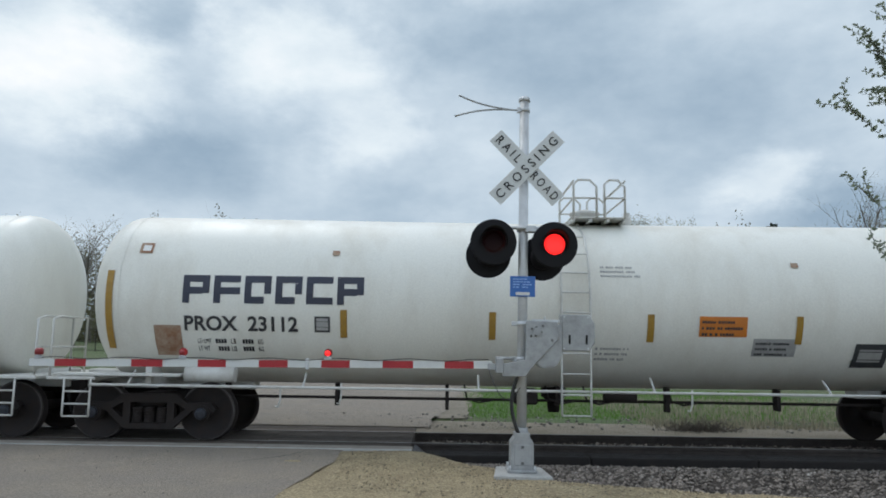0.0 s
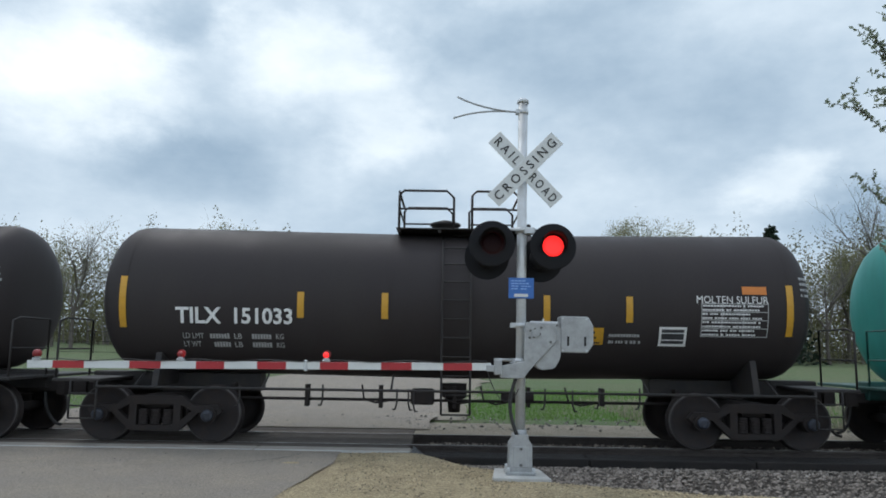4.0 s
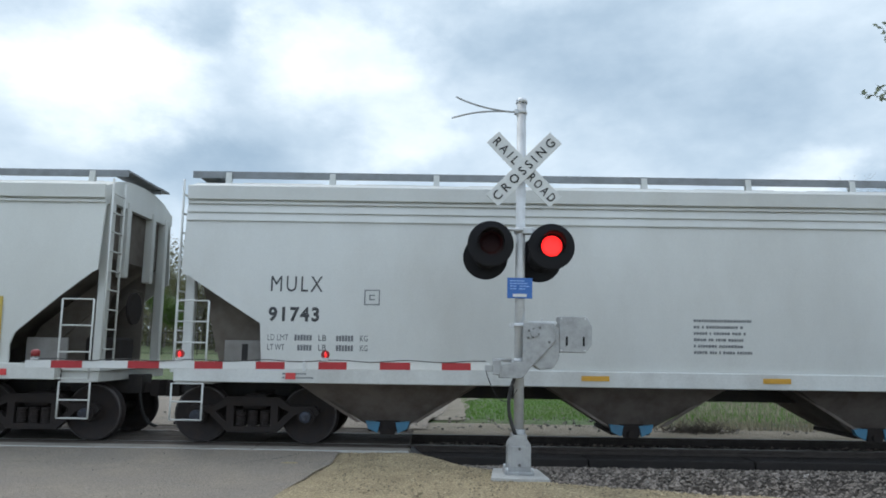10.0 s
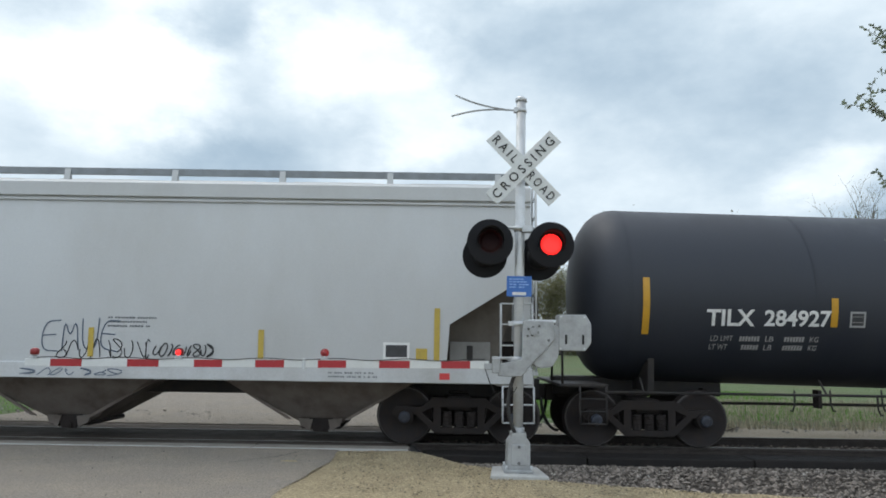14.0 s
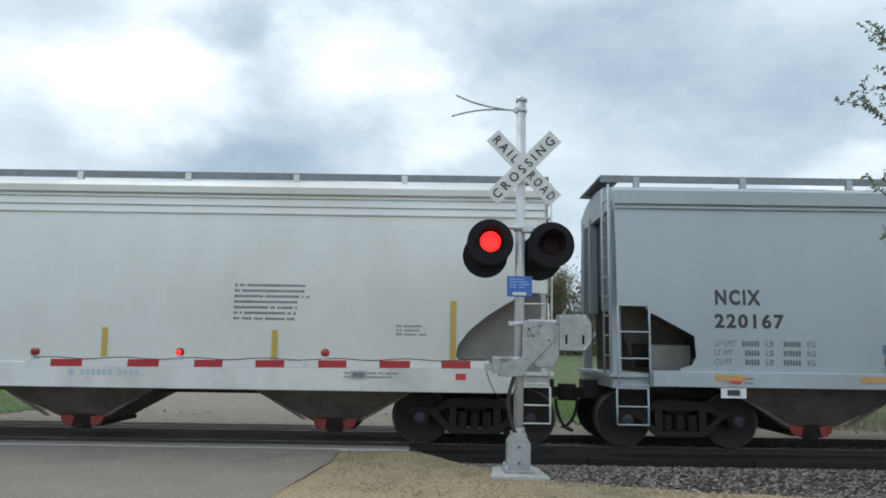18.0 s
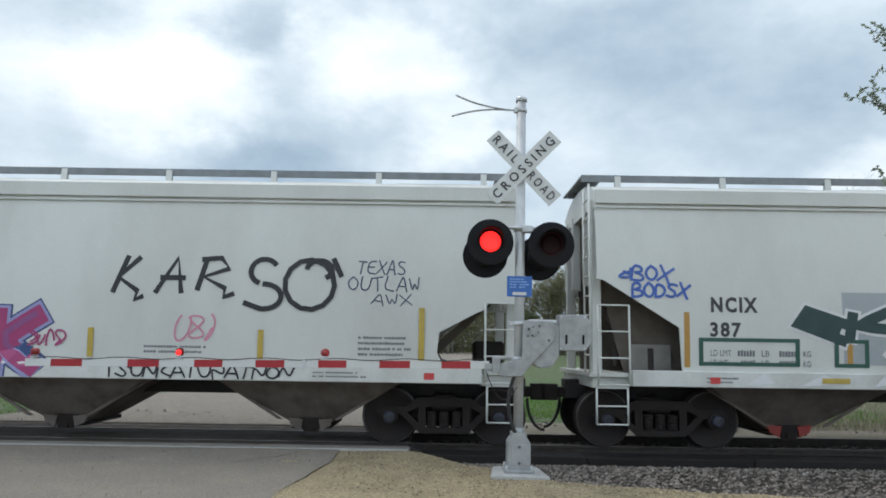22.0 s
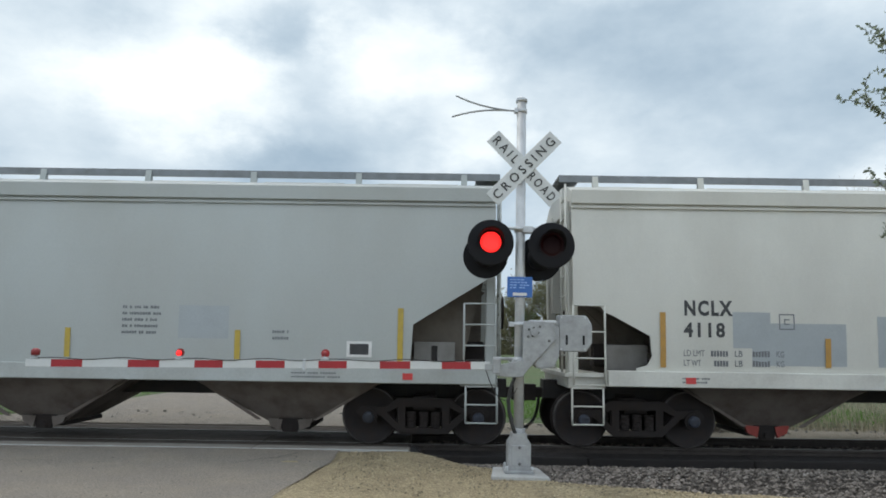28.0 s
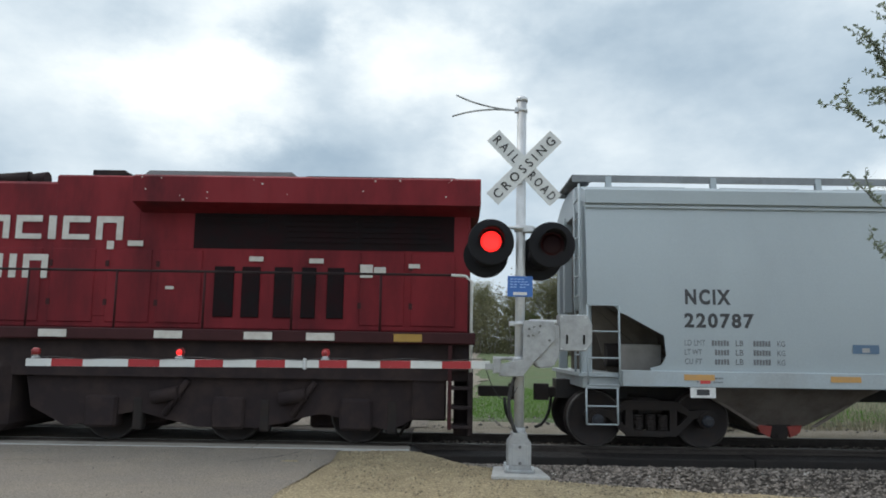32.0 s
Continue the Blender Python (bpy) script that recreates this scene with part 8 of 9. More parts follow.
def locomotive(left, right):
    car, half = make_car("locomotive", left, right, "dirty red diesel locomotive with white block letters", "locomotive", "")
    Y = 1.02
    side = Flat(Y)
    part("long_hood", box(bmesh.new(), -half + 5.2, half - 0.62, -Y, Y, 1.80, 4.30, bevel=0.05), LOCO_RED, car)
    part("raised_hood", box(bmesh.new(), half - 7.7, half - 6.2, -Y - 0.006, Y + 0.006, 2.0, 4.42, bevel=0.03), LOCO_RED, car)
    bm = bmesh.new()
    prism(bm, ((-1.02, 3.78), (-1.52, 3.88), (-1.52, 4.30), (-1.45, 4.34), (1.45, 4.34), (1.52, 4.30), (1.52, 3.88), (1.02, 3.78)), half - 6.18, half - 0.48, "x")
    part("radiator_hood", bm, LOCO_RED, car, "overhanging red radiator hood")
    bm = bmesh.new()
    prism(bm, ((half - 6.2, 4.34), (half - 6.05, 4.47), (half - 3.65, 4.47), (half - 3.5, 4.34)), -1.2, 1.2)
    part("radiator_cap", bm, LOCO_GREY, car, "grey sheet-metal radiator top")
    part("radiator_grating", box(bmesh.new(), half - 3.4, half - 0.9, -1.25, 1.25, 4.34, 4.40, bevel=0.01), LOCO_SOOT, car)
    bm = bmesh.new()
    prism(bm, ((half - 7.2, 4.42), (half - 7.2, 4.56), (half - 6.65, 4.56), (half - 6.45, 4.42)), -0.8, 0.8)
    part("exhaust_hatch", bm, LOCO_SOOT, car)
    bm = bmesh.new()
    for x, w in ((half - 8.3, 0.16), (half - 8.75, 0.3)):
        rod(bm, (x - w, -0.5, 4.45), (x + w, -0.5, 4.45), 0.08, 10, 0.13)
    box(bm, half - 8.9, half - 8.2, -0.55, -0.45, 4.29, 4.40)
    part("air_horn", bm, LOCO_SOOT, car)
    # Flat black panel that paints the overhang's shade onto the hood side.
    part("radiator_recess", box(bmesh.new(), half - 5.3, half - 0.9, -Y - 0.006, -Y + 0.02, 3.18, 3.82), LOCO_BLACK, car)
    # Black grilles; the first strip also paints the overhang's shade.
    for a, b, z0, z1 in ((-5.2, -4.05, 3.56, 3.80), (-3.75, -2.55, 3.25, 3.80), (-2.45, -1.1, 3.25, 3.80)):
        g = part("radiator_intake", box(bmesh.new(), half + a, half + b, -Y - 0.012, -Y + 0.02, z0, z1), LOCO_BLACK, car)
        n = int((z1 - z0) / 0.09)
        slat = shared("slat_%d" % round((b - a) * 100), lambda: box(bmesh.new(), 0, b - a, -0.02, 0.0, 0, 0.02), LOCO_BLACK)
        for k in range(n):
            part("slat", slat, LOCO_BLACK, g, at=pose(half + a, -Y - 0.012, z0 + 0.05 + k * 0.09))
    for x, w in ((-4.75, 0.33), (-4.30, 0.30), (-3.76, 0.30), (-3.33, 0.24), (-2.88, 0.28)):
        part("hood_door_grille", box(bmesh.new(), half + x - w / 2, half + x + w / 2, -Y - 0.028, -Y + 0.01, 2.03, 2.88, bevel=0.01), LOCO_BLACK, car)
    for x in (-13, -12, -11, -10, -9.1, -8.2, -7.3, -6.35, -5.5, -2.1, -1.25):
        part("hood_door", box(bmesh.new(), half + x - 0.37, half + x + 0.37, -Y - 0.022, -Y + 0.01, 1.92, 3.15, bevel=0.012), LOCO_RED, car)
        for z in (2.2, 2.85):
            part("door_hinge", box(bmesh.new(), half + x - 0.40, half + x - 0.34, -Y - 0.035, -Y - 0.02, z, z + 0.1), LOCO_DARK, car)
    for x, z, w, h in ((-4.34, 2.97, 0.24, 0.08), (-3.33, 2.95, 0.24, 0.08), (-1.66, 2.89, 0.19, 0.07), (-2.47, 2.72, 0.21, 0.22), (-2.24, 2.80, 0.2, 0.10), (-5.72, 2.48, 0.14, 0.05), (-6.75, 3.14, 0.12, 0.14), (-6.40, 3.20, 0.26, 0.09)):
        label_box(car, Flat(Y + 0.024), half + x, z, w, h, LOCO_WHITE)
    rng = random.Random(5)
    for i in range(16):
        x, z, r = half - rng.uniform(0.7, 6.1), rng.uniform(3.9, 4.3), rng.uniform(0.006, 0.02)
        part("paint_chip", shape(bmesh.new(), Flat(1.52), [(x + r * math.cos(a) * rng.uniform(0.6, 1.4), z + r * math.sin(a)) for a in [k * 1.0472 for k in range(6)]], 0.003), LOCO_WHITE, car)
    side = Flat(Y + 0.022)
    letter_blocks(car, side, half - 6.50, 3.30, 0.40, (0.45, 0.46, 0.13, 0.44, 0.48, 0.45, 0.47, 0.45), "logo")
    letter_blocks(car, side, half - 7.72, 2.64, 0.40, (0.42, 0.12, 0.40, 0.13, 0.42, 0.46, 0.43), "logo")
    part("walkway", box(bmesh.new(), -half, half - 0.55, -1.55, 1.55, 1.63, 1.82, bevel=0.02), LOCO_DARK, car)
    for x, m in ((-11.8, LOCO_WHITE), (-9.7, LOCO_WHITE), (-7.5, LOCO_WHITE), (-5.66, LOCO_WHITE), (-4.23, LOCO_WHITE), (-3.24, LOCO_WHITE), (-1.85, DARK_GOLD)):
        label_box(car, Flat(1.552), half + x, 1.665, 0.45, 0.12, m)
    part("underframe", box(bmesh.new(), -half + 0.2, half - 0.6, -1.35, 1.35, 1.05, 1.63), LOCO_SOOT, car)
    bm = bmesh.new()
    box(bm, -4.3, half - 7.98, -1.45, 1.45, 0.16, 1.3, bevel=0.12)
    part("fuel_tank", bm, LOCO_SOOT, car)
    top = part("side_handrail", pipe(bmesh.new(), [(-half + 4.5, -1.5, 2.74), (half - 0.85, -1.5, 2.74)], 0.022), LOCO_SOOT, car)
    post = shared("rail_post", lambda: rod(bmesh.new(), (0, 0, 1.80), (0, 0, 2.74), 0.02, 6), LOCO_DARK)
    for i in range(13):
        part("rail_post", post, LOCO_DARK, top, at=pose(-half + 4.6 + i * 1.42, -1.5, 0))
    bm = bmesh.new()
    pipe(bm, [(half - 0.95, -1.5, 2.74), (half - 0.72, -1.5, 2.73), (half - 0.62, -1.5, 2.64), (half - 0.62, -1.5, 1.2)], 0.026)
    part("end_handrail", bm, WHITE_FRAME, car)
    part("end_handrail", pipe(bmesh.new(), [(half - 0.62, 1.5, 2.7), (half - 0.62, 1.5, 0.8)], 0.024), WHITE_FRAME, car)
    for s in (-1, 1):
        well = part("step_well", box(bmesh.new(), *sorted((s * (half - 0.98), s * (half - 0.92))), -1.5, -1.1, 0.30, 1.63), LOCO_DARK, car)
        for k in range(4):
            part("step", box(bmesh.new(), *sorted((s * (half - 0.92), s * (half - 0.60))), -1.5, -1.1, 0.32 + 0.30 * k, 0.37 + 0.30 * k), LOCO_SOOT, well)
        part("step_side", box(bmesh.new(), *sorted((s * (half - 0.88), s * (half - 0.62))), -1.06, -1.0, 0.16, 1.63, bevel=0.02), LOCO_SOOT, car)
        bm = bmesh.new()
        prism(bm, ((-1.4, 0.2), (1.4, 0.2), (1.5, 1.3), (-1.5, 1.3)), s * (half - 0.62) - 0.04, s * (half - 0.62) + 0.04, "x")
        part("pilot", bm, LOCO_SOOT, car)
        part("sand_box", box(bmesh.new(), *sorted((s * (half - 1.55), s * (half - 1.0))), -1.3, 1.3, 0.42, 1.10, bevel=0.03), LOCO_SOOT, car)
        mid = s * (half - 4.5)
        for y in (-1.14, 1.14):
            bm = bmesh.new()
            prism(bm, ((mid - 3.2, 0.55), (mid - 3.3, 1.02), (mid - 2.6, 1.12), (mid + 2.6, 1.12), (mid + 3.3, 1.02), (mid + 3.2, 0.55), (mid + 2.6, 0.24), (mid + 1.5, 0.50), (mid + 0.5, 0.26), (mid - 0.5, 0.26), (mid - 1.5, 0.50), (mid - 2.6, 0.24)), y - 0.09, y + 0.09)
            tf = part("truck_frame", bm, LOCO_SOOT, car)
            for k in (-1, 0, 1):
                x = mid + 2.05 * k
                part("journal_box", box(bmesh.new(), x - 0.26, x + 0.26, y - 0.17, y + 0.17, 0.24, 0.74, bevel=0.04), LOCO_SOOT, tf)
                part("brake_shoe", box(bmesh.new(), x + 0.50, x + 0.66, y - 0.1, y + 0.1, 0.20, 0.72, bevel=0.02), IRON, tf)
            for k in (-0.5, 0.5):
                x = mid + 2.05 * k
                part("brake_cylinder", rod(bmesh.new(), (x - 0.2, y * 1.14, 0.72), (x + 0.22, y * 1.14, 0.80), 0.11, 10), LOCO_SOOT, tf)
                part("damper", rod(bmesh.new(), (x, y * 1.12, 0.45), (x + 0.35, y * 1.12, 1.0), 0.05, 8), LOCO_SOOT, tf)
            part("sand_pipe", pipe(bmesh.new(), [(mid + 2.9, y * 1.05, 1.1), (mid + 2.95, y * 1.05, 0.5), (mid + 2.75, y * 0.9, 0.16)], 0.025), IRON, tf)
        for k in (-1, 0, 1):
            part("traction_motor", box(bmesh.new(), mid + 2.05 * k - 0.85, mid + 2.05 * k + 0.85, -0.6, 0.6, 0.20, 1.05, bevel=0.05), LOCO_SOOT, car)
        for k in (-1, 0, 1):
            wheelset(car, mid + 2.05 * k)
    bm = bmesh.new()
    prism(bm, ((-half + 0.9, 1.82), (-half + 0.9, 2.8), (-half + 2.4, 3.0), (-half + 2.5, 4.3), (-half + 5.2, 4.4), (-half + 5.2, 1.82)), -1.5, 1.5)
    part("cab", bm, LOCO_RED, car)
    part("cab_window", box(bmesh.new(), -half + 3.0, -half + 4.6, -1.515, -1.5, 3.2, 3.9), BLACK_INK, car)
    end_gear(car, half - 0.5, 0.62)


locomotive(-669.7, -647.4)


# ---- trees and undergrowth ----
BARK = paint("bark", (0.10, 0.086, 0.072), 0.9, dirt=(0.14, 0.12, 0.09), amount=0.4, scale=4, bump=0.2)
TWIG = paint("twigs", (0.19, 0.175, 0.155), 0.9, dirt=(0.10, 0.085, 0.07), amount=0.4, scale=1, bump=0.0, island=0.3)
BUD_LEAF = paint("budding_leaves", (0.20, 0.205, 0.095), 0.9, dirt=(0.19, 0.155, 0.09), amount=0.6, scale=0.5, bump=0.0, island=0.3, thin=0.5)
SPRING_LEAF = paint("spring_leaves", (0.10, 0.17, 0.035), 0.8, dirt=(0.06, 0.09, 0.03), amount=0.5, scale=0.5, bump=0.0, island=0.3, thin=0.5)
DARK_LEAF = paint("dark_needles", (0.018, 0.032, 0.018), 0.8, dirt=(0.03, 0.04, 0.02), amount=0.5, scale=0.6, bump=0.0, island=0.4)
BROWN_LEAF = paint("old_brush", (0.155, 0.145, 0.082), 0.9, dirt=(0.085, 0.105, 0.048), amount=0.7, scale=0.3, bump=0.0, island=0.3, thin=0.4)


def mesh_of(name, verts, faces):
    me = bpy.data.meshes.new(name)
    me.from_pydata(verts, [], faces)
    return me


def tube(V, F, a, b, ra, rb, seg=5):
    q = (b - a).to_track_quat("Z", "Y").to_matrix()
    k = len(V)
    for c, r in ((a, ra), (b, rb)):
        for i in range(seg):
            V.append(tuple(c + q @ Vector((r * math.cos(i * math.tau / seg), r * math.sin(i * math.tau / seg), 0))))
    for i in range(seg):
        j = (i + 1) % seg
        F.append((k + i, k + j, k + seg + j, k + seg + i))


def leaf(V, F, p, size, rng, aim=None):
    d = Vector((rng.uniform(-1, 1), rng.uniform(-1, 1), rng.uniform(-0.6, 1))).normalized() if aim is None else aim
    s = d.cross(Vector((rng.uniform(-1, 1), rng.uniform(-1, 1), rng.uniform(-1, 1))))
    s = s.normalized() if s.length > 0.01 else Vector((1, 0, 0))
    k = len(V)
    for c in (p, p + d * size * 0.5 + s * size * 0.28, p + d * size, p + d * size * 0.5 - s * size * 0.28):
        V.append(tuple(c))
    F.append((k, k + 1, k + 2, k + 3))


def grow(rng, height, spread, leaves, leaf_size, upright=0.55, depth=4):
    """Trunk and limbs, twigs, and leaves of one broad-leaved tree, as three lists of points and faces."""
    limbs, twigs, crown = ([], []), ([], []), ([], [])
    tips = []

    def branch(p, d, length, r, level):
        n = 3 if level < 2 else 2
        for i in range(n):
            d2 = (d + Vector((rng.uniform(-1, 1), rng.uniform(-1, 1), rng.uniform(-0.4, 0.6) + 0.12)) * 0.22).normalized()
            q = p + d2 * length / n
            fine = 1.0 if level < 3 else 0.6
            tube(*(limbs if level < 2 else twigs), p, q, fine * r * (1 - 0.3 * i / n), fine * r * (1 - 0.3 * (i + 1) / n), 7 if level == 0 else 5 if level == 1 else 3)
            p, d = q, d2
            if level >= 2:
                tips.append((p, level))
            if level < depth and (i > 0 or level > 0):
                for _ in range(rng.choice((2, 3)) if level < 2 else 2):
                    side = Vector((rng.uniform(-1, 1), rng.uniform(-1, 1), rng.uniform(0.0, 1.0) * upright * 2)).normalized()
                    branch(p, (d * 0.55 + side * spread).normalized(), length * rng.uniform(0.5, 0.72), r * 0.5, level + 1)

    branch(Vector((0, 0, 0)), Vector((0, 0, 1)), height * 0.48, height * 0.018, 0)
    top = max(t[0].z for t in tips)
    k = height / top
    if leaves:
        for _ in range(leaves):
            p, _l = rng.choice(tips)
            c = p + Vector((rng.gauss(0, 0.35), rng.gauss(0, 0.35), rng.gauss(0, 0.3)))
            leaf(*crown, c, leaf_size * rng.uniform(0.6, 1.3), rng)
    out = []
    for V, F in (limbs, twigs, crown):
        out.append(([(x * k, y * k, z * k) for x, y, z in V], F))
    return out


def broad_tree(name, seed, height, spread, leaves, leaf_size, leaf_mat, label, at, upright=0.55):
    rng = random.Random(seed)
    (lv, lf), (tv, tf), (cv, cf) = grow(rng, height, spread, leaves, leaf_size, upright)
    t = thing(name, at, label, "tree", "trees behind the track")
    part("trunk", mesh_of("trunk", lv, lf), BARK, t)
    tagged(part("twig_mass", mesh_of("twig_mass", tv, tf), TWIG, t), kind="stuff")
    if cf:
        part("crown", mesh_of("crown", cv, cf), leaf_mat, t)
    return t


def conifer(seed, height, at):
    rng = random.Random(seed)
    t = thing("conifer", at, "dark green conifer at the edge of the wood", "tree", "trees behind the track")
    bm = bmesh.new()
    rod(bm, (0, 0, 0), (0, 0, height * 0.97), height * 0.018, 8, 0.03)
    part("trunk", bm, BARK, t)
    V, F = [], []
    for i in range(34):
        z = height * (0.06 + 0.92 * i / 34)
        reach = (height - z) * 0.28 * rng.uniform(0.7, 1.15) + 0.2
        for _ in range(7):
            a = rng.uniform(0, 6.3)
            for j in range(9):
                u = (j + rng.random()) / 9
                p = Vector((reach * u * math.cos(a), reach * u * math.sin(a), z - 0.35 * reach * u * u + rng.uniform(-0.15, 0.15)))
                leaf(V, F, p, 0.55, rng)
    part("crown", mesh_of("needles", V, F), DARK_LEAF, t)
    return t


protos = []
for k, (h, sp, nl, ls, lm, lab, up) in enumerate((
        (12.5, 0.75, 1500, 0.10, BUD_LEAF, "bare spreading tree with fine grey twigs and few buds", 0.55),
        (13.0, 0.85, 36000, 0.125, BUD_LEAF, "tall tree with dull green budding leaves", 0.5),
        (14.5, 0.95, 46000, 0.14, BUD_LEAF, "large round tree with brownish green young leaves", 0.35),
        (8.0, 0.8, 16000, 0.14, SPRING_LEAF, "small tree with bright spring leaves", 0.4),
        (11.5, 0.7, 15000, 0.12, BUD_LEAF, "slender half-bare tree with pale buds", 0.7))):
    protos.append((broad_tree("tree", 300 + k, h, sp, nl, ls, lm, lab, pose(-200 - 12 * k, 260, land(-200, 260)), up)))
TREES = [(2, 20.6, 61, 1.0), (3, 22.0, 55, 0.8), (3, 24.5, 58, 0.9), (4, 17.0, 66, 0.8), (1, 30, 68, 0.95), (4, 34, 64, 1.0), (0, 38, 60, 1.0), (1, 43, 66, 1.0), (0, 43.5, 58, 1.45), (4, 27, 72, 0.85),
         (0, -36, 58, 1.03), (4, -40.5, 63, 0.95), (1, -31, 66, 0.8), (0, -44, 66, 1.0), (4, -27.5, 72, 0.85), (1, -23.0, 62, 1.02), (4, -20.0, 64, 0.98), (1, -17.5, 68, 0.9), (1, -13.5, 74, 0.85), (3, -25, 58, 0.8),
         (0, -9.5, 70, 0.85), (4, -6.5, 84, 0.75), (1, -2.0, 104, 0.75), (4, 2.5, 100, 0.78), (1, 6.5, 98, 0.82), (3, 4.0, 92, 0.8), (4, 10.5, 88, 0.85), (1, 13.5, 82, 0.85), (3, -5, 95, 0.9), (3, 9.0, 84, 0.7),
         (0, 52, 70, 1.0), (1, -50, 70, 1.0), (4, -56, 64, 1.0), (1, 58, 66, 1.05), (0, 0.5, 112, 0.9), (4, -11, 96, 0.85)]
rng = random.Random(77)
for k, x, y, s in TREES:
    t = copy_thing(protos[k], pose(x, y, land(x, y) - 0.1, 0, 0, rng.uniform(0, 360)))
    t.scale = (s, s, s)
conifer(5, 13.6, pose(31.6, 57.5, land(31, 57)))
conifer(6, 11.0, pose(34.6, 61, land(34, 61)))


def brush(name, n, area, size, height, material, label):
    """Low undergrowth or dry grass as one object of many small blades and leaves."""
    rng = random.Random(n + 3)
    V, F = [], []
    for _ in range(n):
        x, y, z0, hh = area(rng)
        p = Vector((x, y, z0 + hh * rng.random() ** 1.15 * height))
        leaf(V, F, p, size * rng.uniform(0.6, 1.4), rng)
    ob = part(name, mesh_of(name, V, F), material, None)
    return tagged(ob, label, "undergrowth", kind="stuff")


def wood_edge(rng):
    x = rng.uniform(-75, 80)
    y = 70 + 6 * math.sin(x * 0.11) + rng.uniform(0, 14) + (5 if -8 < x < 12 else 0)
    top = float(np.interp(x / (y + 13.3), (-0.6, -0.43, -0.29, -0.20, -0.07, 0.06, 0.135, 0.2, 0.32, 0.47, 0.6), (0.15, 0.14, 0.145, 0.12, 0.075, 0.07, 0.10, 0.13, 0.155, 0.14, 0.17)))
    return x, y, land(x, y), (1.6 + top * (y + 13.3)) * (0.86 + 0.5 * noise.noise((x * 0.25, y * 0.1, 3)) + 0.4 * noise.noise((x * 0.8, y * 0.3, 5)))


def saplings(n):
    """Thin bare stems standing in the undergrowth, past counting."""
    rng = random.Random(n)
    V, F = [], []
    for _ in range(n):
        x, y, z, hh = wood_edge(rng)
        p, r = Vector((x, y - 1.5, z - 0.2)), rng.uniform(0.04, 0.11)
        h = hh * rng.uniform(0.5, 0.85)
        for i in range(5):
            q = p + Vector((rng.uniform(-0.25, 0.25), rng.uniform(-0.2, 0.2), h / 5))
            tube(V, F, p, q, r, r * 0.75, 4)
            for _ in range(3 if i > 0 else 0):
                d = Vector((rng.uniform(-1, 1), rng.uniform(-0.6, 0.6), rng.uniform(0.3, 1.1))).normalized() * h * rng.uniform(0.1, 0.22)
                tube(V, F, q, q + d, r * 0.35, r * 0.12, 3)
            p, r = q, r * 0.75
    ob = part("sapling_stems", mesh_of("sapling_stems", V, F), TWIG, None)
    return tagged(ob, "thin grey stems of young trees in the undergrowth", "saplings", kind="stuff")


saplings(620)
brush("undergrowth", 170000, wood_edge, 0.30, 0.95, BROWN_LEAF, "brown and green undergrowth along the edge of the wood")
brush("woods_far", 30000, lambda r: (lambda x: (x, r.uniform(112, 150), land(x, 120), 0.9 + 0.4 * noise.noise((x * 0.1, 5, 3))))(r.uniform(-110, 110)), 0.75, 9.5, BUD_LEAF, "dull green woods in the distance")


def blades(name, n, area, height, material, label):
    rng = random.Random(n)
    V, F = [], []
    for _ in range(n):
        x, y, z = area(rng)
        a, h, lean = rng.uniform(0, 6.3), height * rng.uniform(0.5, 1.3), rng.uniform(-0.25, 0.25)
        k = len(V)
        w = 0.006 + 0.010 * rng.random()
        V += [(x - w * math.cos(a), y - w * math.sin(a), z), (x + w * math.cos(a), y + w * math.sin(a), z), (x + lean * h, y + lean * h * 0.5, z + h)]
        F.append((k, k + 1, k + 2))
    return tagged(part(name, mesh_of(name, V, F), material, None), label, "grass", kind="stuff")


DRY = paint("dry_grass", (0.36, 0.325, 0.235), 0.9, dirt=(0.20, 0.20, 0.12), amount=0.6, scale=0.8, bump=0.0, island=0.4)
GREEN_BLADE = paint("grass_blades", (0.13, 0.26, 0.05), 0.9, dirt=(0.21, 0.23, 0.10), amount=0.5, scale=0.5, bump=0.0, island=0.3, thin=0.4)
blades("dry_grass", 26000, lambda r: (lambda x, y: (x, y, -0.06))(r.uniform(4.4, 30), 2.4 + 9 * r.random() ** 1.4), 0.17, DRY, "pale dry grass along the far side of the track")
blades("green_grass", 24000, lambda r: (lambda x, y: (x, y, land(x, y)))(r.uniform(0.6, 12), r.uniform(4.3, 16)), 0.08, GREEN_BLADE, "short green spring grass")
blades("green_grass_west", 9000, lambda r: (lambda x, y: (x, y, land(x, y)))(r.uniform(-22, -9.4), r.uniform(3.0, 16)), 0.08, GREEN_BLADE, "short green grass across the road")


def brush_pile():
    rng = random.Random(8)
    V, F = [], []
    for _ in range(260):
        p = Vector((rng.gauss(0, 0.32), rng.gauss(0, 0.18), 0))
        d = Vector((rng.uniform(-1, 1), rng.uniform(-0.7, 0.7), rng.uniform(0.1, 0.7))).normalized()
        tube(V, F, p, p + d * rng.uniform(0.15, 0.38), 0.008, 0.003, 3)
    ob = part("dead_brush", mesh_of("dead_brush", V, F), BARK, None)
    ob.matrix_basis = pose(5.15, 2.0, -0.02)
    tagged(ob, "small dark heap of dead twigs beside the track", "brush heap", kind="stuff")


brush_pile()

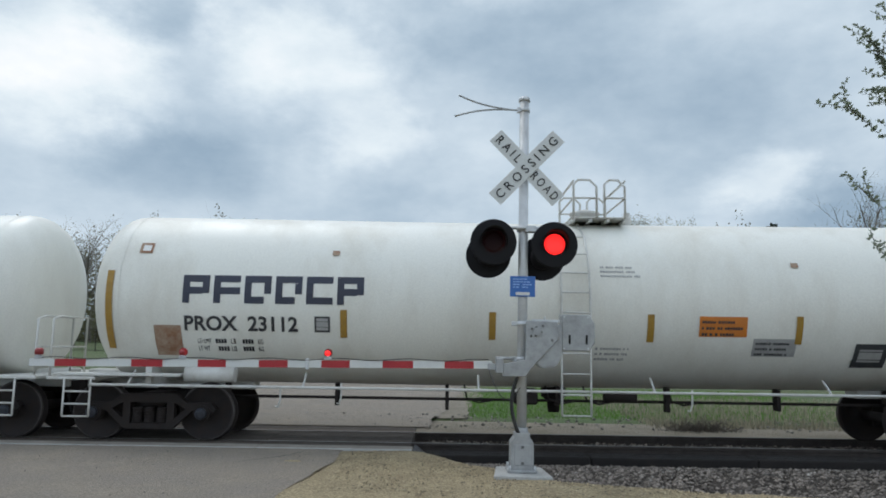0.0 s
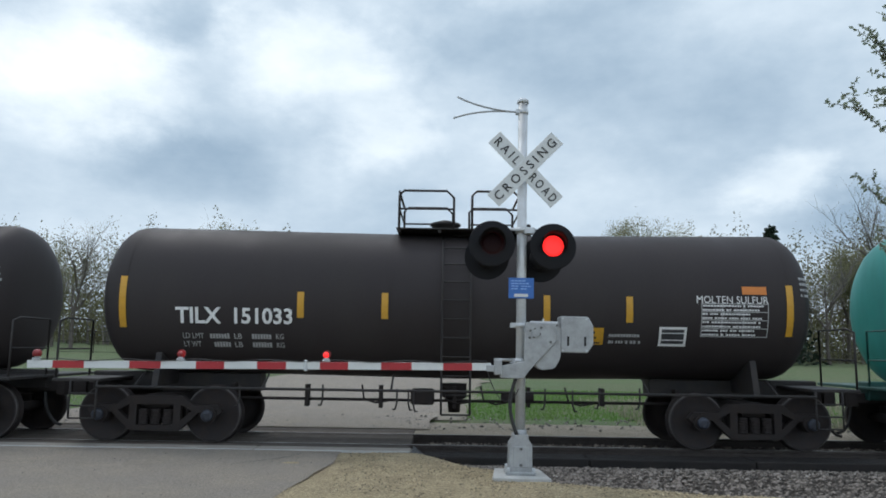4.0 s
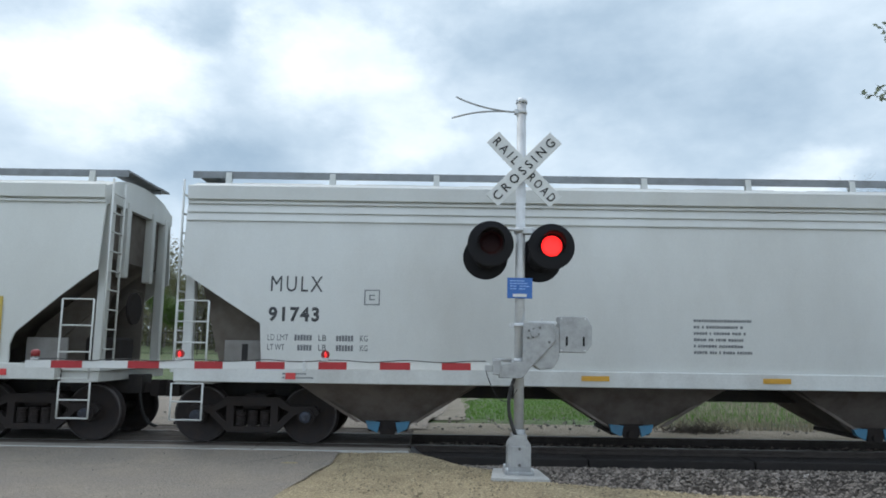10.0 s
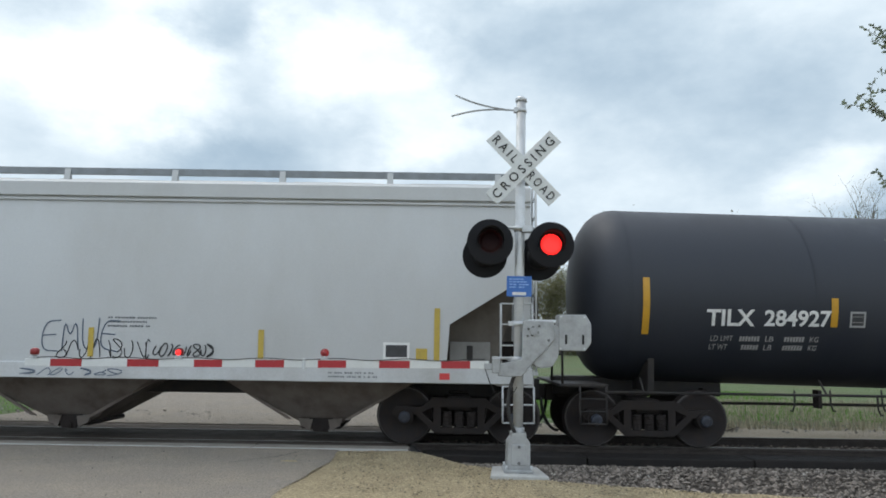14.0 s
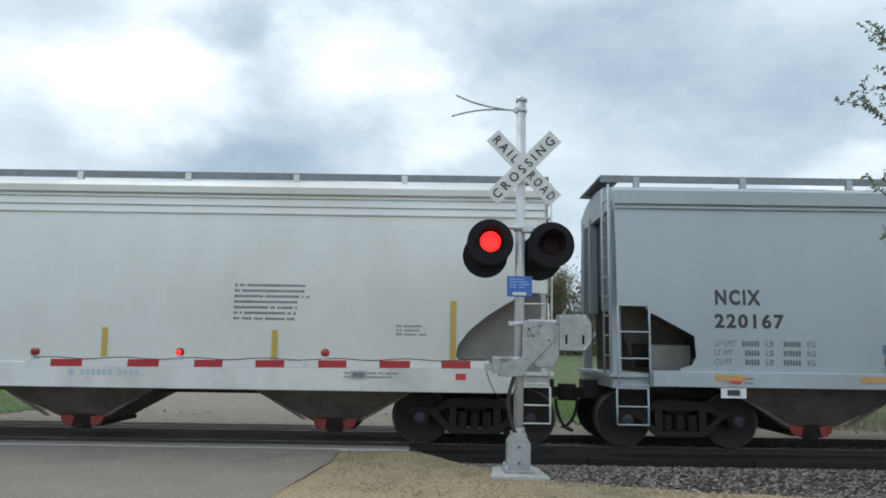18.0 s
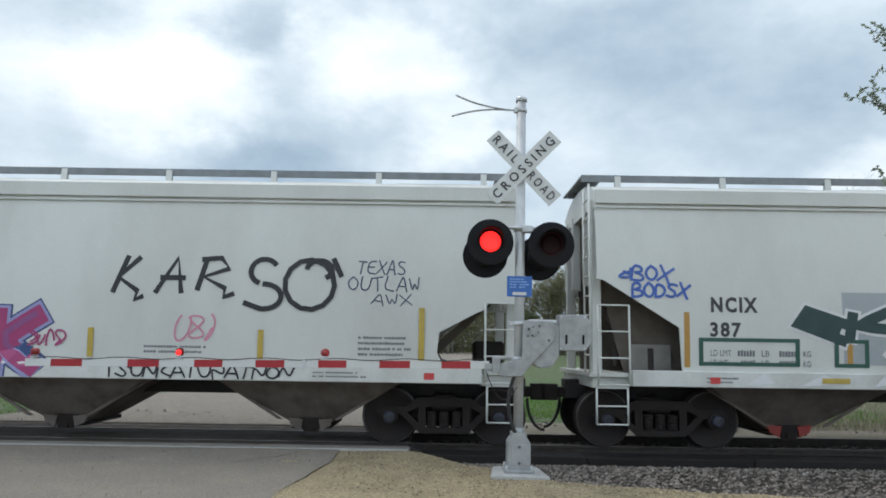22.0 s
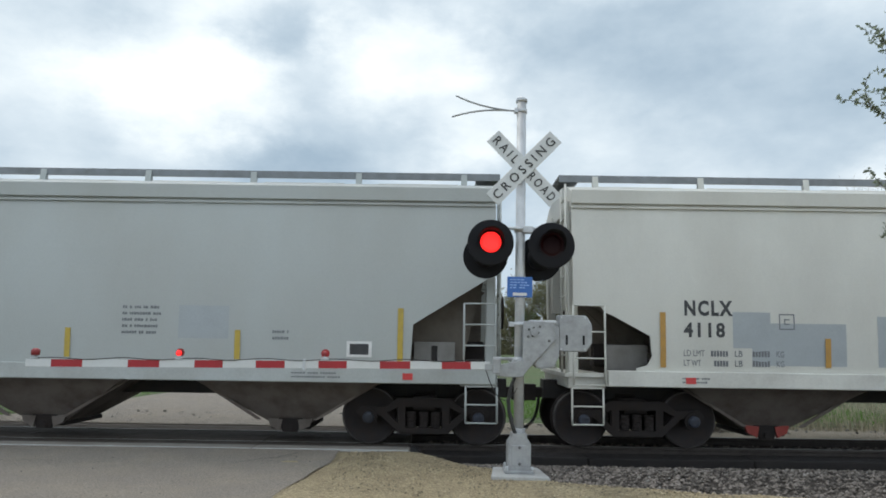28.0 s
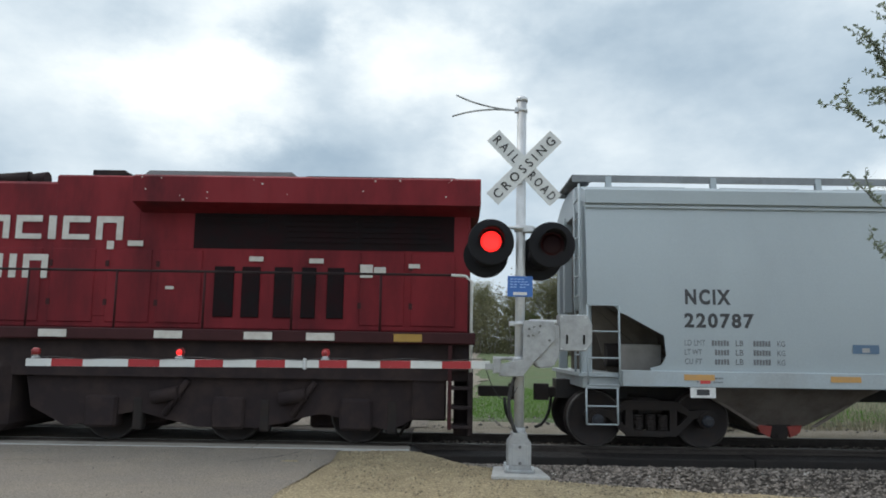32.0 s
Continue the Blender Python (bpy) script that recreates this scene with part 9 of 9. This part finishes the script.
# a pale house roof and a chain fence far behind
house = thing("shed", pose(-2.2, 86, land(-2, 86)), "small shed with a pale roof among the trees", "shed")
part("wall", box(bmesh.new(), -2.6, 2.6, -2, 2, 0, 2.3), paint("shed_wall", (0.18, 0.16, 0.14), 0.8, amount=0.3), house)
bm = bmesh.new()
prism(bm, ((-2.3, 2.25), (0, 3.3), (2.3, 2.25), (2.3, 2.4), (0, 3.45), (-2.3, 2.4)), -2.9, 2.9, "x")
part("roof", bm, paint("pale_roof", (0.50, 0.50, 0.48), 0.7, amount=0.3), house)
fence = thing("fence", pose(-33, 50, land(-33, 50)), "grey chain link fence panels on thin posts", "fence")
for i in range(10):
    bm = bmesh.new()
    rod(bm, (3 * i, 0, -0.1), (3 * i, 0, 1.9), 0.035, 6)
    part("post", bm, IRON, fence)
bm = bmesh.new()
for z in (0.1, 1.0, 1.85):
    rod(bm, (0, 0, z), (27, 0, z), 0.02, 5)
part("rail", bm, IRON, fence)


# ---- the near tree at the edge of the view, with swaying leafy branches ----
NEAR_LEAF = paint("near_young_leaves", (0.20, 0.235, 0.165), 0.6, dirt=(0.28, 0.29, 0.21), amount=0.4, scale=6, bump=0.0, island=0.3, thin=0.55)
near_tree = thing("near_tree", pose(7.4, -4.4, -0.1), "tree with drooping twigs of small young leaves beside the track", "tree")
V, F = [], []
P = Vector((0, 0, 0))
for i in range(7):
    q = P + Vector((0.05 * math.sin(i), 0.04 * math.cos(2 * i), 0.95))
    tube(V, F, P, q, 0.17 - 0.018 * i, 0.17 - 0.018 * (i + 1), 10)
    P = q
part("trunk", mesh_of("trunk", V, F), BARK, near_tree)


def spray_branch(seed, start, points, twigs=10, leaf_gap=0.028):
    """A hanging branch through the points, with side twigs set with small leaves; its origin is where it leaves the trunk."""
    rng = random.Random(seed)
    V, F, LV, LF = [], [], [], []

    def twig(pts, r, leafy):
        for a, b in zip(pts, pts[1:]):
            tube(V, F, a, b, r, r * 0.85, 5)
            r *= 0.85
            if leafy:
                n = max(1, int((b - a).length / leaf_gap))
                for i in range(n):
                    p = a.lerp(b, (i + rng.random()) / n)
                    for _ in range(2):
                        leaf(LV, LF, p, rng.uniform(0.04, 0.085), rng)
    pts = [Vector(p) for p in points]
    fine = []
    for a, b in zip(pts, pts[1:]):
        for i in range(6):
            fine.append(a.lerp(b, i / 6) + Vector((rng.uniform(-1, 1), rng.uniform(-1, 1), rng.uniform(-1, 1))) * 0.012)
    fine.append(pts[-1])
    half = len(fine) // 3
    twig(fine[:half + 1], 0.022, False), twig(fine[half:], 0.010, True)
    for _ in range(twigs):
        i = rng.randrange(half // 2, len(fine) - 1)
        d = (fine[i + 1] - fine[i]).normalized()
        side = Vector((rng.uniform(-0.9, 0.1), rng.uniform(-0.7, 0.7), rng.uniform(-0.2, 1.0)))
        e = fine[i]
        pts2 = [e]
        for k in range(6):
            d = (d * 0.7 + side * 0.3).normalized()
            e = e + d * rng.uniform(0.06, 0.12)
            pts2.append(e)
        twig(pts2, 0.006, True)
    b = part("branch", mesh_of("branch", V, F), BARK, near_tree, at=pose(*start))
    tagged(part("foliage", mesh_of("foliage", LV, LF), NEAR_LEAF, b), kind="stuff")
    return b


BRANCHES = [spray_branch(1, (0, 0, 4.0), ((0, 0, 0), (-0.9, 0, 0.35), (-1.6, 0, 0.30), (-2.0, 0, 0.38), (-2.45, 0, 0.80)), 10),
            spray_branch(2, (0, 0, 4.5), ((0, 0, 0), (-0.8, 0.1, 0.2), (-1.5, 0.1, 0.35), (-1.85, 0.1, 0.75), (-1.95, 0.1, 1.15)), 26),
            spray_branch(3, (0, 0, 5.0), ((0, 0, 0), (-0.9, -0.1, 0.4), (-1.4, -0.1, 0.5), (-1.8, -0.1, 0.85)), 26),
            spray_branch(6, (0, 0, 4.8), ((0, 0, 0), (-0.7, 0.0, 0.3), (-1.25, 0.05, 0.8), (-1.6, 0.05, 1.3)), 24),
            spray_branch(7, (0, 0, 4.2), ((0, 0, 0), (-0.8, 0.1, 0.2), (-1.3, 0.1, 0.55), (-1.65, 0.1, 0.62)), 18),
            spray_branch(4, (0, 0, 3.4), ((0, 0, 0), (-1.0, 0.2, 0.1), (-1.8, 0.2, 0.0), (-2.15, 0.2, 0.3)), 4),
            spray_branch(5, (0, 0, 3.0), ((0, 0, 0), (-1.0, -0.2, 0.1), (-1.7, -0.2, -0.25), (-2.1, -0.2, -0.2), (-2.4, -0.2, 0.05)), 8)]


# ---- what moves ----
def flash_rows(lens_at, lit, step=1 / 30):
    """Rows that turn a lens disc half round whenever its state changes; lit: list of (start, end) in which it glows."""
    angle = 0 if lit[0][0] <= 0 else 178
    rows = [(0.0, lens_at @ pose(0, 0, 0, 0, 0, angle))]
    for a, b in lit:
        for t, want in ((a, 0), (b, 180)):
            if t <= 0.01 or t >= 31.9:
                continue
            if abs(angle - want) < 5:
                continue
            for k in (0, 1, 2):
                rows.append((t + k * step, lens_at @ pose(0, 0, 0, 0, 0, angle + (89 * k if want else -89 * k))))
            angle += 178 if want else -178
    rows.append((32.0, lens_at @ pose(0, 0, 0, 0, 0, angle)))
    return rows


def settled(t):
    """A change of the lights falls just after the full second early on, and just before it later."""
    n = round(t)
    if n <= 14 and -0.08 < t - n < 0.03:
        return n + 0.035
    return n - 0.10 if n > 14 and -0.1 < t - n < 0.06 else t


def motions():
    # the train
    for car, c in TRAIN:
        walk(car, [(t, pose(c + s, 0, 0)) for t, s in ROLLED])
    # its wheels turn while they are near the crossing
    for w, car, x in WHEELSETS:
        c = next(cc for cr, cc in TRAIN if cr == car)
        ticks = [k for k in range(0, 961) if -11 < c + x + rolled(k / 30) < 11]
        at = w.matrix_basis.copy()
        rows, angle, last = [], 0.0, None
        for k in ticks:
            s = rolled(k / 30)
            if last is not None:
                angle += min(math.degrees((s - last) / 0.457), 89)
            last = s
            rows.append((k / 30, at @ pose(0, 0, 0, 0, angle, 0)))
        if not rows or ticks[0] > 0:
            rows.insert(0, (0.0, at))
        if ticks and ticks[-1] < 960 or len(rows) < 2:
            rows.append((32.0, rows[-1][1]))
        walk(w, rows)
    # the flashing lights
    right, left = [], []
    arm_a, arm_b = [], []
    for k in range(-2, 34):
        on, off, nxt = (settled(0.655 + FLASH * k + d) for d in (0.0, 0.475, FLASH))
        right.append((on, off)), left.append((off, nxt))
        t = 0.12 + 0.985 * k
        arm_b.append((t, t + 0.49)), arm_a.append((t + 0.49, t + 0.985))
    right, left, arm_a, arm_b = ([p for p in rows if p[1] > 0.02] for rows in (right, left, arm_a, arm_b))
    walk(LENS_R, flash_rows(LENS_R.matrix_basis.copy(), right))
    walk(LENS_L, flash_rows(LENS_L.matrix_basis.copy(), left))
    walk(GATE_LENSES[1], flash_rows(GATE_LENSES[1].matrix_basis.copy(), arm_a))
    walk(GATE_LENSES[0], flash_rows(GATE_LENSES[0].matrix_basis.copy(), arm_b))
    # the near branches sway in the wind
    sway = ((0, 0), (1, 0), (2, 0.7), (3, 1.6), (3.5, 2), (5.5, 2.5), (6, 3), (7, 4.6), (8, 4.4), (9, 3.5), (9.5, 6), (10, 9.5), (10.5, 5), (11, 2.4), (12, 4.6), (13, 6.5), (14, 6.2), (14.5, 5), (16.5, 3), (17, 3),
            (18, 4.5), (19, 4.7), (19.5, 3), (20, 1.2), (20.5, 8), (21, 15), (21.5, 9), (22, 6.2), (23, 4.7), (24, 6), (25, 9.5), (25.5, 7), (27.5, 5), (28, 4.7), (29, 3.8), (30, 6), (31, 1.2), (32, 1))
    for k, b in enumerate(BRANCHES):
        at = b.matrix_basis.copy()
        g = (1.0, 0.75, 0.8, 0.8, 0.8, 1.1, 0.7)[k]
        walk(b, [(t, at @ pose(0.05 * a * g, 0, 0, 0, 0.2 * a * g * math.sin(t * 2.1 + k), 0.5 * a * g)) for t, a in sway])
    # the clouds drift to the right
    walk(sky_sheet, [(t, pose(EYE[0], EYE[1], 0, 0, 0, -0.32 * t)) for t in (0, 8, 16, 24, 32)])


FLASH = 0.9885
motions()
